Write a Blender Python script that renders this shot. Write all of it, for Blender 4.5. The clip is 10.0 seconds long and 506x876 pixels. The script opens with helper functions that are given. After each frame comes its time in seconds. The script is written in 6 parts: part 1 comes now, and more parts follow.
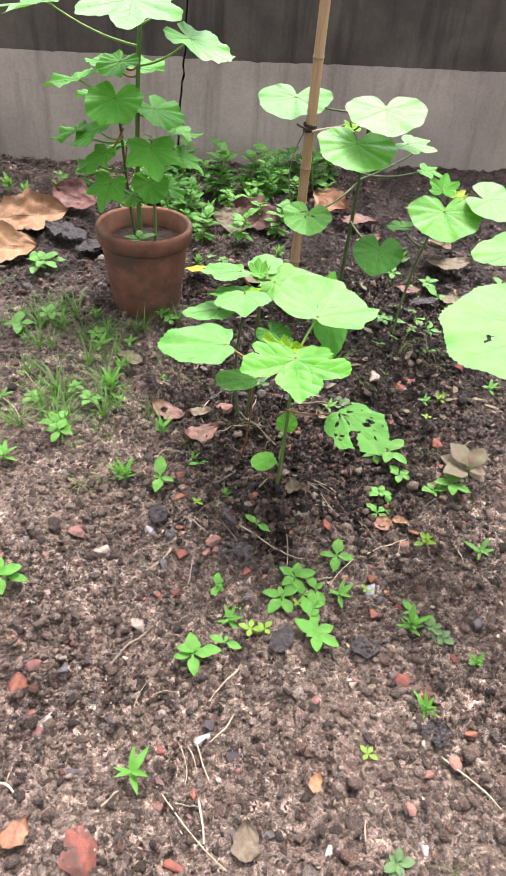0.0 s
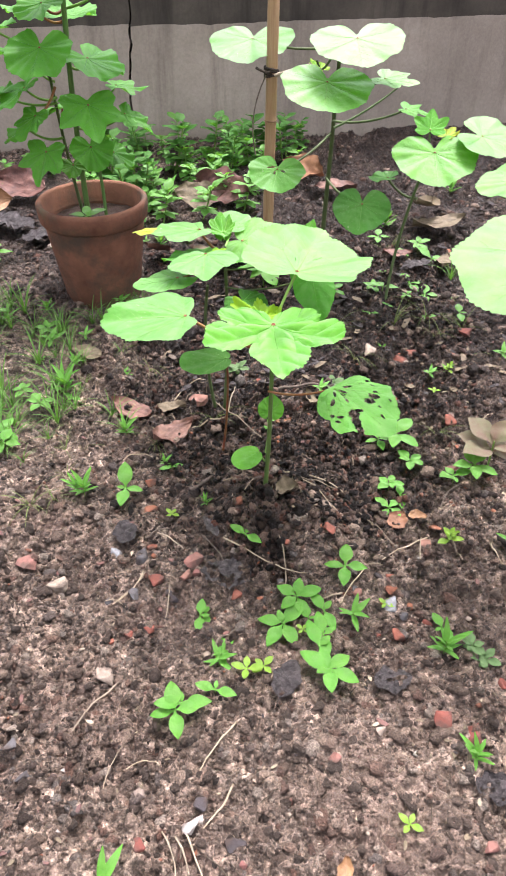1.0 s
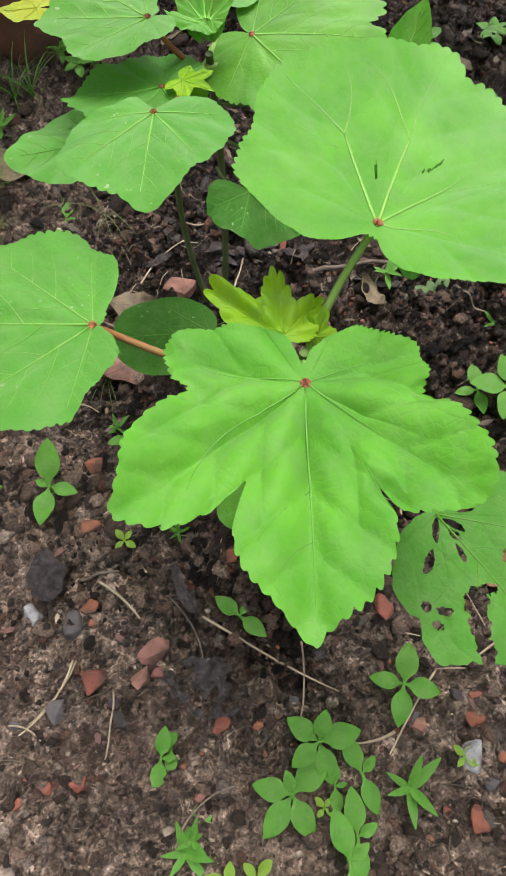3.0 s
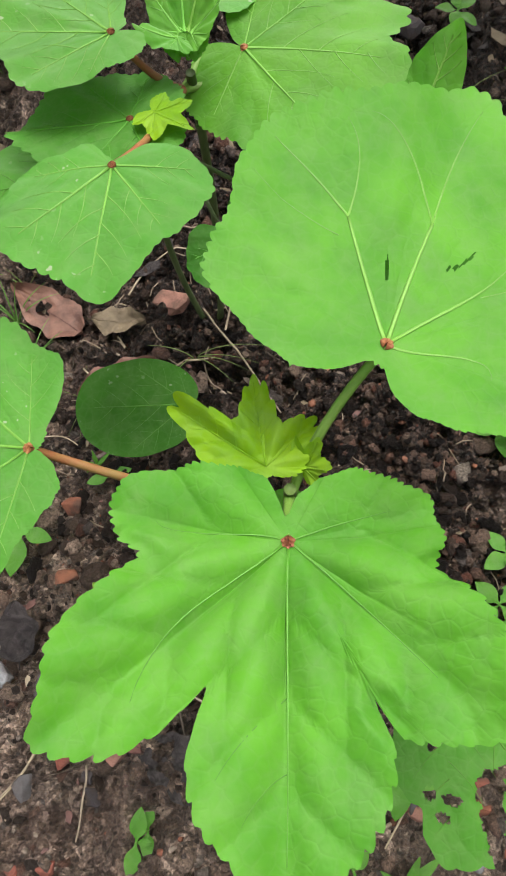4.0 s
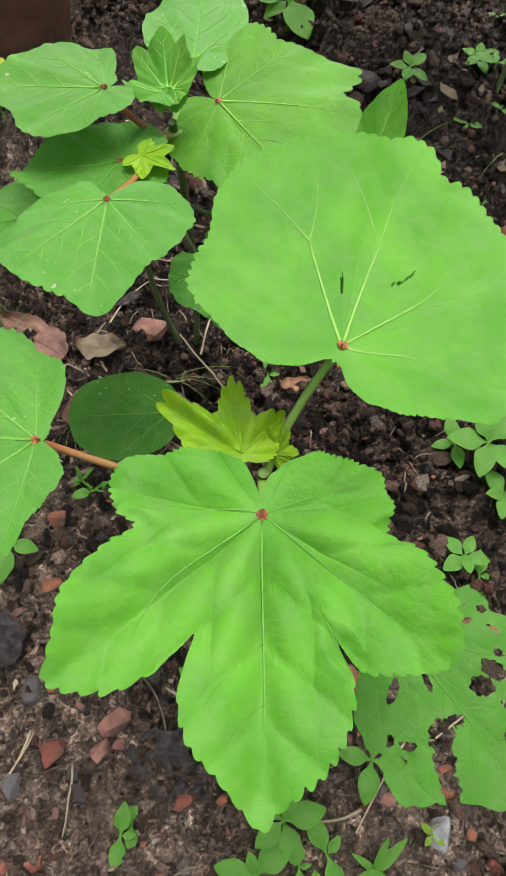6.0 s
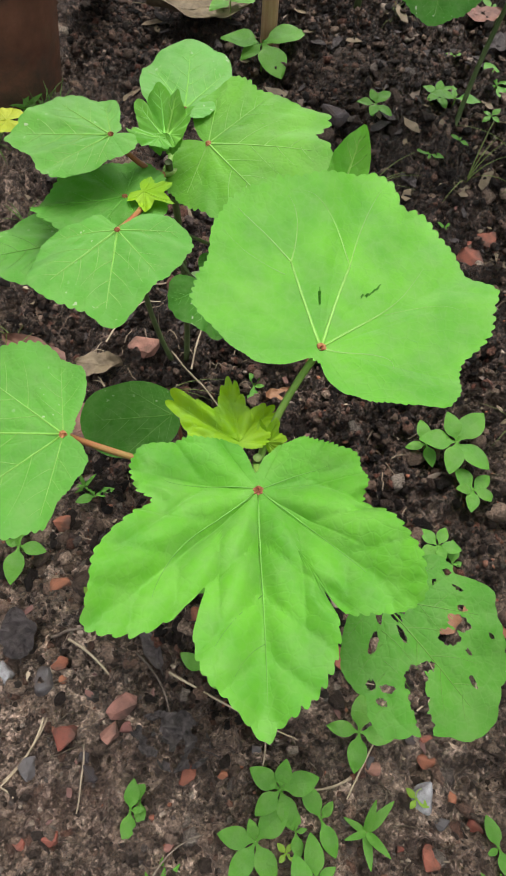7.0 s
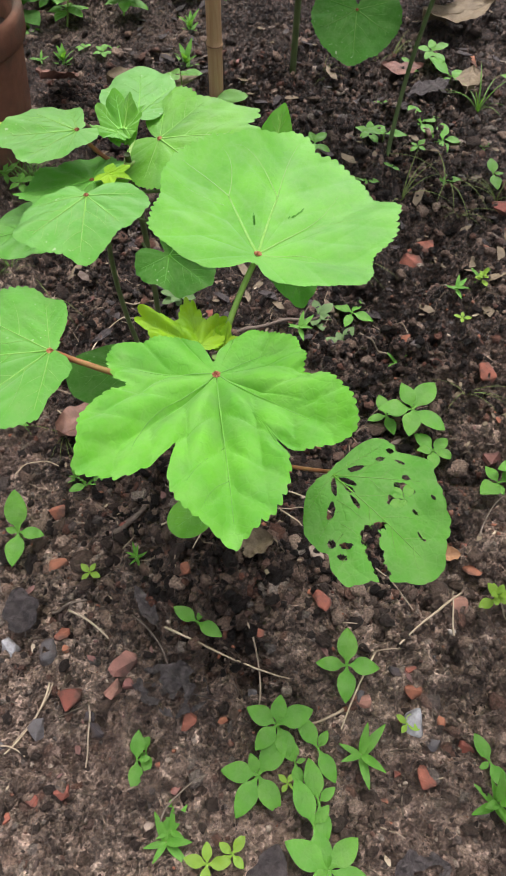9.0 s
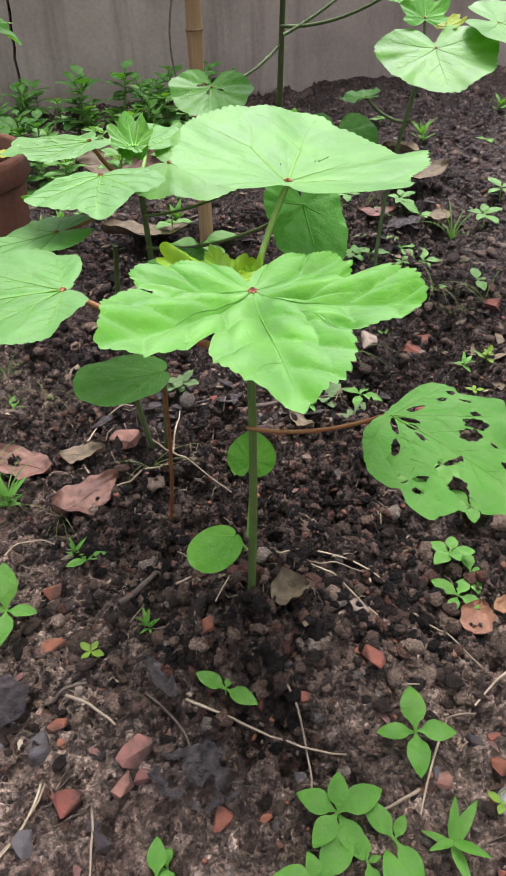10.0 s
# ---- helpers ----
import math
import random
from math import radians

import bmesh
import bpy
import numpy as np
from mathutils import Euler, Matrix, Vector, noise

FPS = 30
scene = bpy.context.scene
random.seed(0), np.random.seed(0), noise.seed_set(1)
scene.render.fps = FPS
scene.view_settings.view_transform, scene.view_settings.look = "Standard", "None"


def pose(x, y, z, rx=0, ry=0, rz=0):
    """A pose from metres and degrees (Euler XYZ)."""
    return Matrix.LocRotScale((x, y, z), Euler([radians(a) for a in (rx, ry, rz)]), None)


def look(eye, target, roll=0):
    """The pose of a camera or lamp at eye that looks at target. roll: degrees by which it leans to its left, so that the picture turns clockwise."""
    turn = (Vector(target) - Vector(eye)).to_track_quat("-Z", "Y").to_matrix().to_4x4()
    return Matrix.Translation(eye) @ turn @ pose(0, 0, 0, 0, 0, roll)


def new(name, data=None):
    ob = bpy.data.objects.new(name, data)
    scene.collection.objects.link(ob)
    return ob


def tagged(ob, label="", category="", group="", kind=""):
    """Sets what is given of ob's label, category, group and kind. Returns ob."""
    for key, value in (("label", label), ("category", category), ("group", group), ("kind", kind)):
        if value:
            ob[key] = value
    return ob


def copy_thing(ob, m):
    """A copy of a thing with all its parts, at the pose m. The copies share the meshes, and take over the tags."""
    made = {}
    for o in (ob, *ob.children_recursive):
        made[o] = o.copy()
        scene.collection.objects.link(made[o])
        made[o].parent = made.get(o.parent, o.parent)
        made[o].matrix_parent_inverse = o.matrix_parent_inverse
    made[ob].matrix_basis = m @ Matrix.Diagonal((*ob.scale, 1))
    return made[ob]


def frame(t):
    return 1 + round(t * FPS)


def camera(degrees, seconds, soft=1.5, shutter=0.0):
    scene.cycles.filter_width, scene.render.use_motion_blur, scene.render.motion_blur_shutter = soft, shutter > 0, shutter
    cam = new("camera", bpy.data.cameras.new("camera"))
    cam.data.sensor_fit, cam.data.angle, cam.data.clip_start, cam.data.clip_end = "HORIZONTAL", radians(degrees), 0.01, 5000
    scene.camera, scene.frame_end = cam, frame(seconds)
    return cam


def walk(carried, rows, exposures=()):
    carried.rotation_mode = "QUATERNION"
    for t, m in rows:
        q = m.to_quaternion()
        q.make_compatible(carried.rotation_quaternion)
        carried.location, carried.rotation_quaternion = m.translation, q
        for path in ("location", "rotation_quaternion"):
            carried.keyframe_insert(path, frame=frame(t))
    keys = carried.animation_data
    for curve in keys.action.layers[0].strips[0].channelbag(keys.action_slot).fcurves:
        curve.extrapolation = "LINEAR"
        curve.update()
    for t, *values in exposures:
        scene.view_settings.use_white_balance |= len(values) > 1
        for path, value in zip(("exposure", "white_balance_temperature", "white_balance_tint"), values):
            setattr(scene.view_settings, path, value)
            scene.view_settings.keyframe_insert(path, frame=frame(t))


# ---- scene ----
cam = camera(39.2, 10.0, soft=1.7)
PATH = [
    (0, (0.099, 0.05, 0.958), (0.047, 1.616, -0.285), 4.5),
    (0.5, (0.166, 0.086, 0.896), (0.057, 1.67, -0.32), 1.7),
    (1, (0.116, 0.227, 0.806), (0.081, 1.791, -0.439), 0.0),
    (1.5, (0.056, 0.386, 0.795), (0.118, 1.832, -0.585), -0.3),
    (2, (0.063, 0.514, 0.756), (0.232, 1.915, -0.661), 5.5),
    (2.2, (0.082, 0.571, 0.726), (0.178, 1.878, -0.786), 4.3),
    (3.3, (0.121, 0.884, 0.657), (0.027, 1.694, -1.169), -1.7),
    (3.5, (0.127, 0.899, 0.648), (0.026, 1.697, -1.183), -2.2),
    (4, (0.121, 0.943, 0.64), (0.017, 1.682, -1.215), -2.1),
    (4.5, (0.127, 0.943, 0.629), (0.064, 1.695, -1.223), 1.2),
    (5, (0.132, 0.93, 0.647), (0.086, 1.715, -1.192), 1.7),
    (5.5, (0.128, 0.917, 0.66), (0.083, 1.729, -1.167), 1.9),
    (7, (0.117, 0.859, 0.725), (0.13, 1.765, -1.058), 3.9),
    (7.5, (0.129, 0.827, 0.746), (0.162, 1.75, -1.028), 4.0),
    (8, (0.126, 0.801, 0.756), (0.138, 1.748, -1.006), 2.5),
    (8.5, (0.135, 0.772, 0.768), (0.152, 1.791, -0.953), 0.5),
    (9, (0.14, 0.714, 0.724), (0.168, 1.84, -0.929), -0.8),
    (9.5, (0.112, 0.662, 0.595), (0.197, 1.962, -0.922), 0.3),
    (10, (0.094, 0.635, 0.552), (0.207, 2.202, -0.685), -2.1),
]
EXPOSURES = [(0, 1.88, 6200, 17), (1.0, 1.92, 6200, 18), (2.2, 1.48, 6200, 18), (3.3, 0.94, 6500, 10), (5.5, 0.92, 6500, 10), (8.5, 1.12, 6450, 13), (9.2, 1.18, 6350, 16), (10, 1.28, 6200, 19)]
walk(cam, [(t, look(eye, target, roll)) for t, eye, target, roll in PATH], EXPOSURES)

# ---- light: a bright overcast sky ----
SUN_ELEVATION, SUN_AZIMUTH = 72.0, 20.0   # degrees; azimuth clockwise from +y
world = bpy.data.worlds.new("sky")
scene.world = world
world.use_nodes = True
wn, wl = world.node_tree.nodes, world.node_tree.links
sky = wn.new("ShaderNodeTexSky")
sky.sky_type = "NISHITA"
sky.sun_disc = False
sky.sun_elevation = radians(SUN_ELEVATION)
sky.sun_rotation = radians(SUN_AZIMUTH)
sky.air_density, sky.dust_density, sky.ozone_density = 1.0, 6.0, 0.6
sky_soft = wn.new("ShaderNodeHueSaturation")      # cloud takes the blue out of the sky
sky_soft.inputs["Saturation"].default_value = 0.25
wl.new(sky.outputs[0], sky_soft.inputs["Color"])
wl.new(sky_soft.outputs[0], wn["Background"].inputs[0])
wn["Background"].inputs[1].default_value = 0.15
sun = new("sun", bpy.data.lights.new("sun", "SUN"))
sun.data.energy, sun.data.angle, sun.data.color = 1.5, radians(30), (1.0, 0.96, 0.92)
az, el = radians(SUN_AZIMUTH), radians(SUN_ELEVATION)
sun.matrix_basis = look((3 * math.sin(az) * math.cos(el), 3 * math.cos(az) * math.cos(el), 3 * math.sin(el)), (0, 0, 0))


# ---- materials ----
def mix(nt, fac, a, b):
    n = nt.nodes.new("ShaderNodeMix")
    n.data_type = "RGBA"
    if isinstance(fac, float):
        n.inputs[0].default_value = fac
    else:
        nt.links.new(fac, n.inputs[0])
    for slot, v in ((6, a), (7, b)):
        if isinstance(v, tuple):
            n.inputs[slot].default_value = (*v, 1)
        else:
            nt.links.new(v, n.inputs[slot])
    return n.outputs[2]


def tex(nt, scale, detail=6.0, rough=0.6, coords="Object", lo=0.35, hi=0.65, stretch=None):
    """Noise between lo and hi, spread over 0 to 1."""
    tc = nt.nodes.new("ShaderNodeTexCoord")
    n = nt.nodes.new("ShaderNodeTexNoise")
    n.inputs["Scale"].default_value, n.inputs["Detail"].default_value, n.inputs["Roughness"].default_value = scale, detail, rough
    if stretch:
        mp = nt.nodes.new("ShaderNodeMapping")
        mp.inputs["Scale"].default_value = stretch
        nt.links.new(tc.outputs[coords], mp.inputs[0])
        nt.links.new(mp.outputs[0], n.inputs["Vector"])
    else:
        nt.links.new(tc.outputs[coords], n.inputs["Vector"])
    r = nt.nodes.new("ShaderNodeMapRange")
    r.inputs[1].default_value, r.inputs[2].default_value = lo, hi
    nt.links.new(n.outputs[0], r.inputs[0])
    return r.outputs[0]


def ramp(nt, value, stops):
    n = nt.nodes.new("ShaderNodeValToRGB")
    e = n.color_ramp.elements
    while len(e) < len(stops):
        e.new(0.5)
    for s, (p, c) in zip(e, stops):
        s.position, s.color = p, (*c, 1)
    nt.links.new(value, n.inputs[0])
    return n.outputs[0]


def bump(nt, height, strength, distance, normal=None):
    n = nt.nodes.new("ShaderNodeBump")
    n.inputs["Strength"].default_value, n.inputs["Distance"].default_value = strength, distance
    nt.links.new(height, n.inputs["Height"])
    if normal:
        nt.links.new(normal, n.inputs["Normal"])
    return n.outputs[0]


def material(name, rough=0.8, spec=0.3):
    m = bpy.data.materials.new(name)
    m.use_nodes = True
    b = m.node_tree.nodes["Principled BSDF"]
    b.inputs["Roughness"].default_value, b.inputs["Specular IOR Level"].default_value = rough, spec
    return m, m.node_tree, b


def tint(nt, colour, amount=0.25, hue=0.02):
    """A little of each object's own shade."""
    info = nt.nodes.new("ShaderNodeObjectInfo")
    h = nt.nodes.new("ShaderNodeHueSaturation")
    for slot, lo, hi in (("Hue", 0.5 - hue, 0.5 + hue), ("Value", 1 - amount, 1 + amount)):
        r = nt.nodes.new("ShaderNodeMapRange")
        r.inputs[3].default_value, r.inputs[4].default_value = lo, hi
        nt.links.new(info.outputs["Random"], r.inputs[0])
        nt.links.new(r.outputs[0], h.inputs[slot])
    if isinstance(colour, tuple):
        h.inputs["Color"].default_value = (*colour, 1)
    else:
        nt.links.new(colour, h.inputs["Color"])
    return h.outputs[0]


def granules(nt, scale, warp=0.004):
    """Grains of one size: each one's own random value, and its height."""
    tc = nt.nodes.new("ShaderNodeTexCoord")
    n = nt.nodes.new("ShaderNodeTexNoise")
    n.inputs["Scale"].default_value, n.inputs["Detail"].default_value = 0.6 * scale, 2
    bend = nt.nodes.new("ShaderNodeVectorMath")
    bend.operation = "MULTIPLY_ADD"
    bend.inputs[1].default_value = (warp, warp, warp)
    v = nt.nodes.new("ShaderNodeTexVoronoi")
    v.inputs["Scale"].default_value, v.inputs["Randomness"].default_value = scale, 1.0
    nt.links.new(tc.outputs["Object"], n.inputs["Vector"])
    nt.links.new(n.outputs["Color"], bend.inputs[0])
    nt.links.new(tc.outputs["Object"], bend.inputs[2])
    nt.links.new(bend.outputs[0], v.inputs["Vector"])
    pick = nt.nodes.new("ShaderNodeSeparateColor")
    nt.links.new(v.outputs["Color"], pick.inputs[0])
    rise = nt.nodes.new("ShaderNodeMapRange")
    rise.inputs[1].default_value, rise.inputs[2].default_value = 0.75, 0.0
    nt.links.new(v.outputs["Distance"], rise.inputs[0])
    return pick.outputs[0], rise.outputs[0]


def deepened(nt, c, low, high=1.0, top=0.32):
    """Soil contrast: dark grains and painted crevice shade go darker, pale ones keep their colour."""
    grey = nt.nodes.new("ShaderNodeRGBToBW")
    k = nt.nodes.new("ShaderNodeMapRange")
    k.inputs[2].default_value, k.inputs[3].default_value, k.inputs[4].default_value = top, low, high
    v = nt.nodes.new("ShaderNodeVectorMath")
    v.operation = "SCALE"
    nt.links.new(c, grey.inputs[0])
    nt.links.new(grey.outputs[0], k.inputs[0])
    nt.links.new(c, v.inputs[0])
    nt.links.new(k.outputs[0], v.inputs["Scale"])
    return v.outputs[0]


def soil_material():
    m, nt, b = material("damp_soil", 0.72, 0.30)
    broad = tex(nt, 7.0, 6, 0.65, lo=0.40, hi=0.60)
    mid = tex(nt, 38.0, 8, 0.72, lo=0.40, hi=0.58)
    fine = tex(nt, 240.0, 6, 0.75, lo=0.38, hi=0.60)
    clod, clod_h = granules(nt, 95.0, 0.010)
    grain, grain_h = granules(nt, 330.0)
    c = mix(nt, broad, (0.170, 0.1080, 0.0770), (0.500, 0.3560, 0.2660))
    shade = ramp(nt, clod, [(0.0, (0.010, 0.0062, 0.0044)), (0.25, (0.040, 0.0255, 0.0185)), (0.45, (0.180, 0.1200, 0.0870)), (0.75, (0.460, 0.3300, 0.2480)), (1.0, (0.740, 0.5700, 0.4500))])
    c = mix(nt, 0.60, c, shade)
    # hollows of the mid and fine relief are darkened, crevice shade in the colour
    c = mix(nt, mid, mix(nt, 0.20, (0.0060, 0.0038, 0.0028), c), c)
    shade = ramp(nt, grain, [(0.0, (0.008, 0.0050, 0.0036)), (0.30, (0.045, 0.0290, 0.0210)), (0.55, (0.240, 0.1650, 0.1210)), (1.0, (0.800, 0.6200, 0.4900))])
    c = mix(nt, 0.26, c, shade)
    c = mix(nt, fine, mix(nt, 0.50, (0.0040, 0.0026, 0.0020), c), c)
    ruddy = tex(nt, 5.5, 5, 0.6, lo=0.46, hi=0.62)
    c = mix(nt, ruddy, c, mix(nt, 0.4, c, (0.105, 0.052, 0.040)))
    moss = tex(nt, 9.0, 7, 0.65, lo=0.6, hi=0.74)
    c = mix(nt, moss, c, mix(nt, 0.7, c, (0.050, 0.0500, 0.0266)))
    dry = nt.nodes.new("ShaderNodeAttribute")      # trodden, dried-out ground
    dry.attribute_name = "dry"
    c = mix(nt, dry.outputs["Fac"], c, mix(nt, 0.24, c, (0.440, 0.322, 0.246)))
    dug_shade = nt.nodes.new("ShaderNodeAttribute")      # freshly turned, moist earth of the mounds, plus painted shade between plants
    dug_shade.attribute_name = "dug_shade"
    c = mix(nt, dug_shade.outputs["Fac"], c, mix(nt, grain, (0.0036, 0.0023, 0.0017), mix(nt, fine, (0.008, 0.0050, 0.0037), (0.170, 0.1080, 0.0800))))
    wet = nt.nodes.new("ShaderNodeMapRange")      # moist patches shine a little
    wet.inputs[3].default_value, wet.inputs[4].default_value = 0.28, 0.75
    nt.links.new(tex(nt, 30.0, 6, 0.7, lo=0.38, hi=0.60), wet.inputs[0])
    nt.links.new(wet.outputs[0], b.inputs["Roughness"])
    c = deepened(nt, c, 0.60, 1.30)
    nt.links.new(c, b.inputs["Base Color"])
    nt.links.new(bump(nt, fine, 0.5, 0.002, bump(nt, grain_h, 0.6, 0.0022, bump(nt, clod_h, 0.9, 0.0085, bump(nt, mid, 0.9, 0.010)))), b.inputs["Normal"])
    return m


def crumb_material():
    m, nt, b = material("soil_crumbs", 0.5, 0.24)
    geo = nt.nodes.new("ShaderNodeNewGeometry")
    c = ramp(nt, geo.outputs["Random Per Island"], [
        (0.0, (0.014, 0.0085, 0.0060)), (0.22, (0.075, 0.0470, 0.0330)), (0.48, (0.240, 0.1610, 0.1160)),
        (0.72, (0.460, 0.3300, 0.2460)), (0.84, (0.215, 0.092, 0.059)), (0.92, (0.180, 0.156, 0.140)), (0.99, (0.48, 0.39, 0.31))])
    c = mix(nt, tex(nt, 38.0, 8, 0.7, lo=0.3, hi=0.7), mix(nt, 0.55, c, (0.0179, 0.0122, 0.0102)), c)
    dry = nt.nodes.new("ShaderNodeAttribute")
    dry.attribute_name = "dry"
    c = mix(nt, dry.outputs["Fac"], c, mix(nt, 0.25, c, (0.420, 0.318, 0.250)))
    fine = tex(nt, 420.0, 4, 0.7, lo=0.3, hi=0.7)
    # hollows of the crumbs get painted crevice shade
    c = mix(nt, fine, mix(nt, 0.75, c, (0.0192, 0.0125, 0.0092)), c)
    c = deepened(nt, c, 0.60, 1.30)
    nt.links.new(c, b.inputs["Base Color"])
    nt.links.new(bump(nt, fine, 1.0, 0.0028), b.inputs["Normal"])
    return m


def dark_crumb_material():
    m, nt, b = material("dug_shade_soil_crumbs", 0.45, 0.20)
    geo = nt.nodes.new("ShaderNodeNewGeometry")
    c = ramp(nt, geo.outputs["Random Per Island"], [
        (0.0, (0.0040, 0.0025, 0.0018)), (0.36, (0.0130, 0.0081, 0.0060)), (0.62, (0.070, 0.0440, 0.0325)), (0.86, (0.240, 0.162, 0.122)), (0.985, (0.150, 0.060, 0.040))])
    fine = tex(nt, 420.0, 4, 0.7, lo=0.3, hi=0.7)
    # crevice shade mixed into the low spots of the bump
    c = mix(nt, fine, mix(nt, 0.7, c, (0.006, 0.004, 0.0032)), c)
    nt.links.new(c, b.inputs["Base Color"])
    nt.links.new(bump(nt, fine, 1.0, 0.0035), b.inputs["Normal"])
    return m


def stone_material(name, colour, dirt=(0.0384, 0.0256, 0.0192), amount=0.25, rough=0.85):
    m, nt, b = material(name, rough, 0.25)
    c = tint(nt, colour, amount, 0.012)
    grain = tex(nt, 220.0, 6, 0.7)
    c = mix(nt, grain, mix(nt, 0.3, c, dirt), c)
    mud = tex(nt, 60.0, 7, 0.7, lo=0.42, hi=0.62)
    c = mix(nt, mud, c, mix(nt, 0.7, c, dirt))
    crust = tex(nt, 24.0, 6, 0.7, lo=0.46, hi=0.60)
    c = mix(nt, crust, c, mix(nt, 0.55, c, (0.062, 0.043, 0.034)))
    nt.links.new(c, b.inputs["Base Color"])
    nt.links.new(bump(nt, grain, 0.5, 0.001), b.inputs["Normal"])
    return m


def leaf_material(name, colour, old, through_colour, rough=0.6, spec=0.35, specks=0.0, coords="Object", pale=(0.192, 0.288, 0.1088), gloss=0.85):
    """Leaf skin with uneven green, fine quilting and light shining through."""
    m, nt, b = material(name, rough, 0.6 * spec)
    facing = nt.nodes.new("ShaderNodeLayerWeight")      # downy skin: glossier at a low angle
    facing.inputs["Blend"].default_value = 0.5
    glaze = nt.nodes.new("ShaderNodeMapRange")
    glaze.inputs[1].default_value, glaze.inputs[2].default_value, glaze.inputs[3].default_value, glaze.inputs[4].default_value = 0.28, 0.56, 0.0, 0.9 * gloss
    nt.links.new(facing.outputs["Facing"], glaze.inputs[0])
    nt.links.new(glaze.outputs[0], b.inputs["Coat Weight"])
    b.inputs["Coat Roughness"].default_value, b.inputs["Coat IOR"].default_value = 0.5, 1.72
    blotch = tex(nt, 24.0, 4, 0.6, coords)
    c = mix(nt, blotch, old, colour)
    # pale mottles put soft highlights into the leaf colour
    cloud = tex(nt, 70.0, 5, 0.65, coords, lo=0.42, hi=0.70)
    c = mix(nt, cloud, c, mix(nt, 0.24, c, pale))
    c = tint(nt, c, 0.05, 0.003)
    tc = nt.nodes.new("ShaderNodeTexCoord")
    net = nt.nodes.new("ShaderNodeTexVoronoi")
    net.feature = "DISTANCE_TO_EDGE"
    net.inputs["Scale"].default_value = 170.0
    nt.links.new(tc.outputs[coords], net.inputs["Vector"])
    cell = nt.nodes.new("ShaderNodeMapRange")
    cell.inputs[1].default_value, cell.inputs[2].default_value = 0.0, 0.12
    nt.links.new(net.outputs["Distance"], cell.inputs[0])
    c = mix(nt, cell.outputs[0], mix(nt, 0.09, c, pale), c)
    if specks:
        spot = tex(nt, 190.0, 2, 0.5, coords, lo=0.72 - specks, hi=0.74 - specks)
        where = tex(nt, 22.0, 2, 0.5, coords, lo=0.55, hi=0.62)
        both = nt.nodes.new("ShaderNodeMath")
        both.operation = "MULTIPLY"
        nt.links.new(spot, both.inputs[0])
        nt.links.new(where, both.inputs[1])
        c = mix(nt, both.outputs[0], c, (0.32, 0.3712, 0.2304))
    nt.links.new(c, b.inputs["Base Color"])
    relief = bump(nt, cell.outputs[0], 0.16, 0.0005, bump(nt, tex(nt, 60.0, 3, 0.5, coords), 0.26, 0.003))
    nt.links.new(relief, b.inputs["Normal"])
    glow = nt.nodes.new("ShaderNodeBsdfTranslucent")
    glow.inputs[0].default_value = (*through_colour, 1)
    nt.links.new(relief, glow.inputs["Normal"])
    blend = nt.nodes.new("ShaderNodeMixShader")
    blend.inputs[0].default_value = 0.32
    nt.links.new(b.outputs[0], blend.inputs[1])
    nt.links.new(glow.outputs[0], blend.inputs[2])
    nt.links.new(blend.outputs[0], nt.nodes["Material Output"].inputs[0])
    return m


def plain_material(name, a, b_colour, scale, rough=0.7, spec=0.3, relief=0.3, depth=0.001, stretch=None, vary=0.15):
    m, nt, b = material(name, rough, spec)
    n = tex(nt, scale, 6, 0.65, stretch=stretch)
    c = tint(nt, mix(nt, n, a, b_colour), vary, 0.01)
    nt.links.new(c, b.inputs["Base Color"])
    nt.links.new(bump(nt, n, relief, depth), b.inputs["Normal"])
    return m


def wall_material(name, light, dark, streak, lo, hi):
    """Old cement render: cloudy stains, runs of damp, pits."""
    m, nt, b = material(name, 0.9, 0.2)
    cloud = tex(nt, 3.2, 7, 0.62, lo=lo, hi=hi)
    c = mix(nt, cloud, dark, light)
    runs = tex(nt, 4.0, 6, 0.6, lo=0.5, hi=0.75, stretch=(3.5, 3.5, 0.35))
    c = mix(nt, runs, c, streak)
    grit = tex(nt, 90.0, 7, 0.7)
    c = mix(nt, grit, mix(nt, 0.18, c, (0.0192, 0.016, 0.0128)), c)
    nt.links.new(c, b.inputs["Base Color"])
    nt.links.new(bump(nt, grit, 0.25, 0.002, bump(nt, cloud, 0.2, 0.006)), b.inputs["Normal"])
    return m


SOIL, CRUMB, DUG_SHADE = soil_material(), crumb_material(), dark_crumb_material()
BRICK = stone_material("brick_red", (0.225, 0.076, 0.048))
BRICK_PINK = stone_material("brick_pink", (0.235, 0.108, 0.086))
GREY_STONE = stone_material("grey_stone", (0.088, 0.083, 0.085))
LIGHT_STONE = stone_material("light_grey_stone", (0.31, 0.31, 0.32), amount=0.05)
DARK_STONE = stone_material("dark_stone", (0.048, 0.0416, 0.0448))
PALE_STONE = stone_material("pale_stone", (0.2816, 0.2176, 0.1728))
WHITE_CHIP = stone_material("white_chip", (0.36, 0.32, 0.285), amount=0.1)
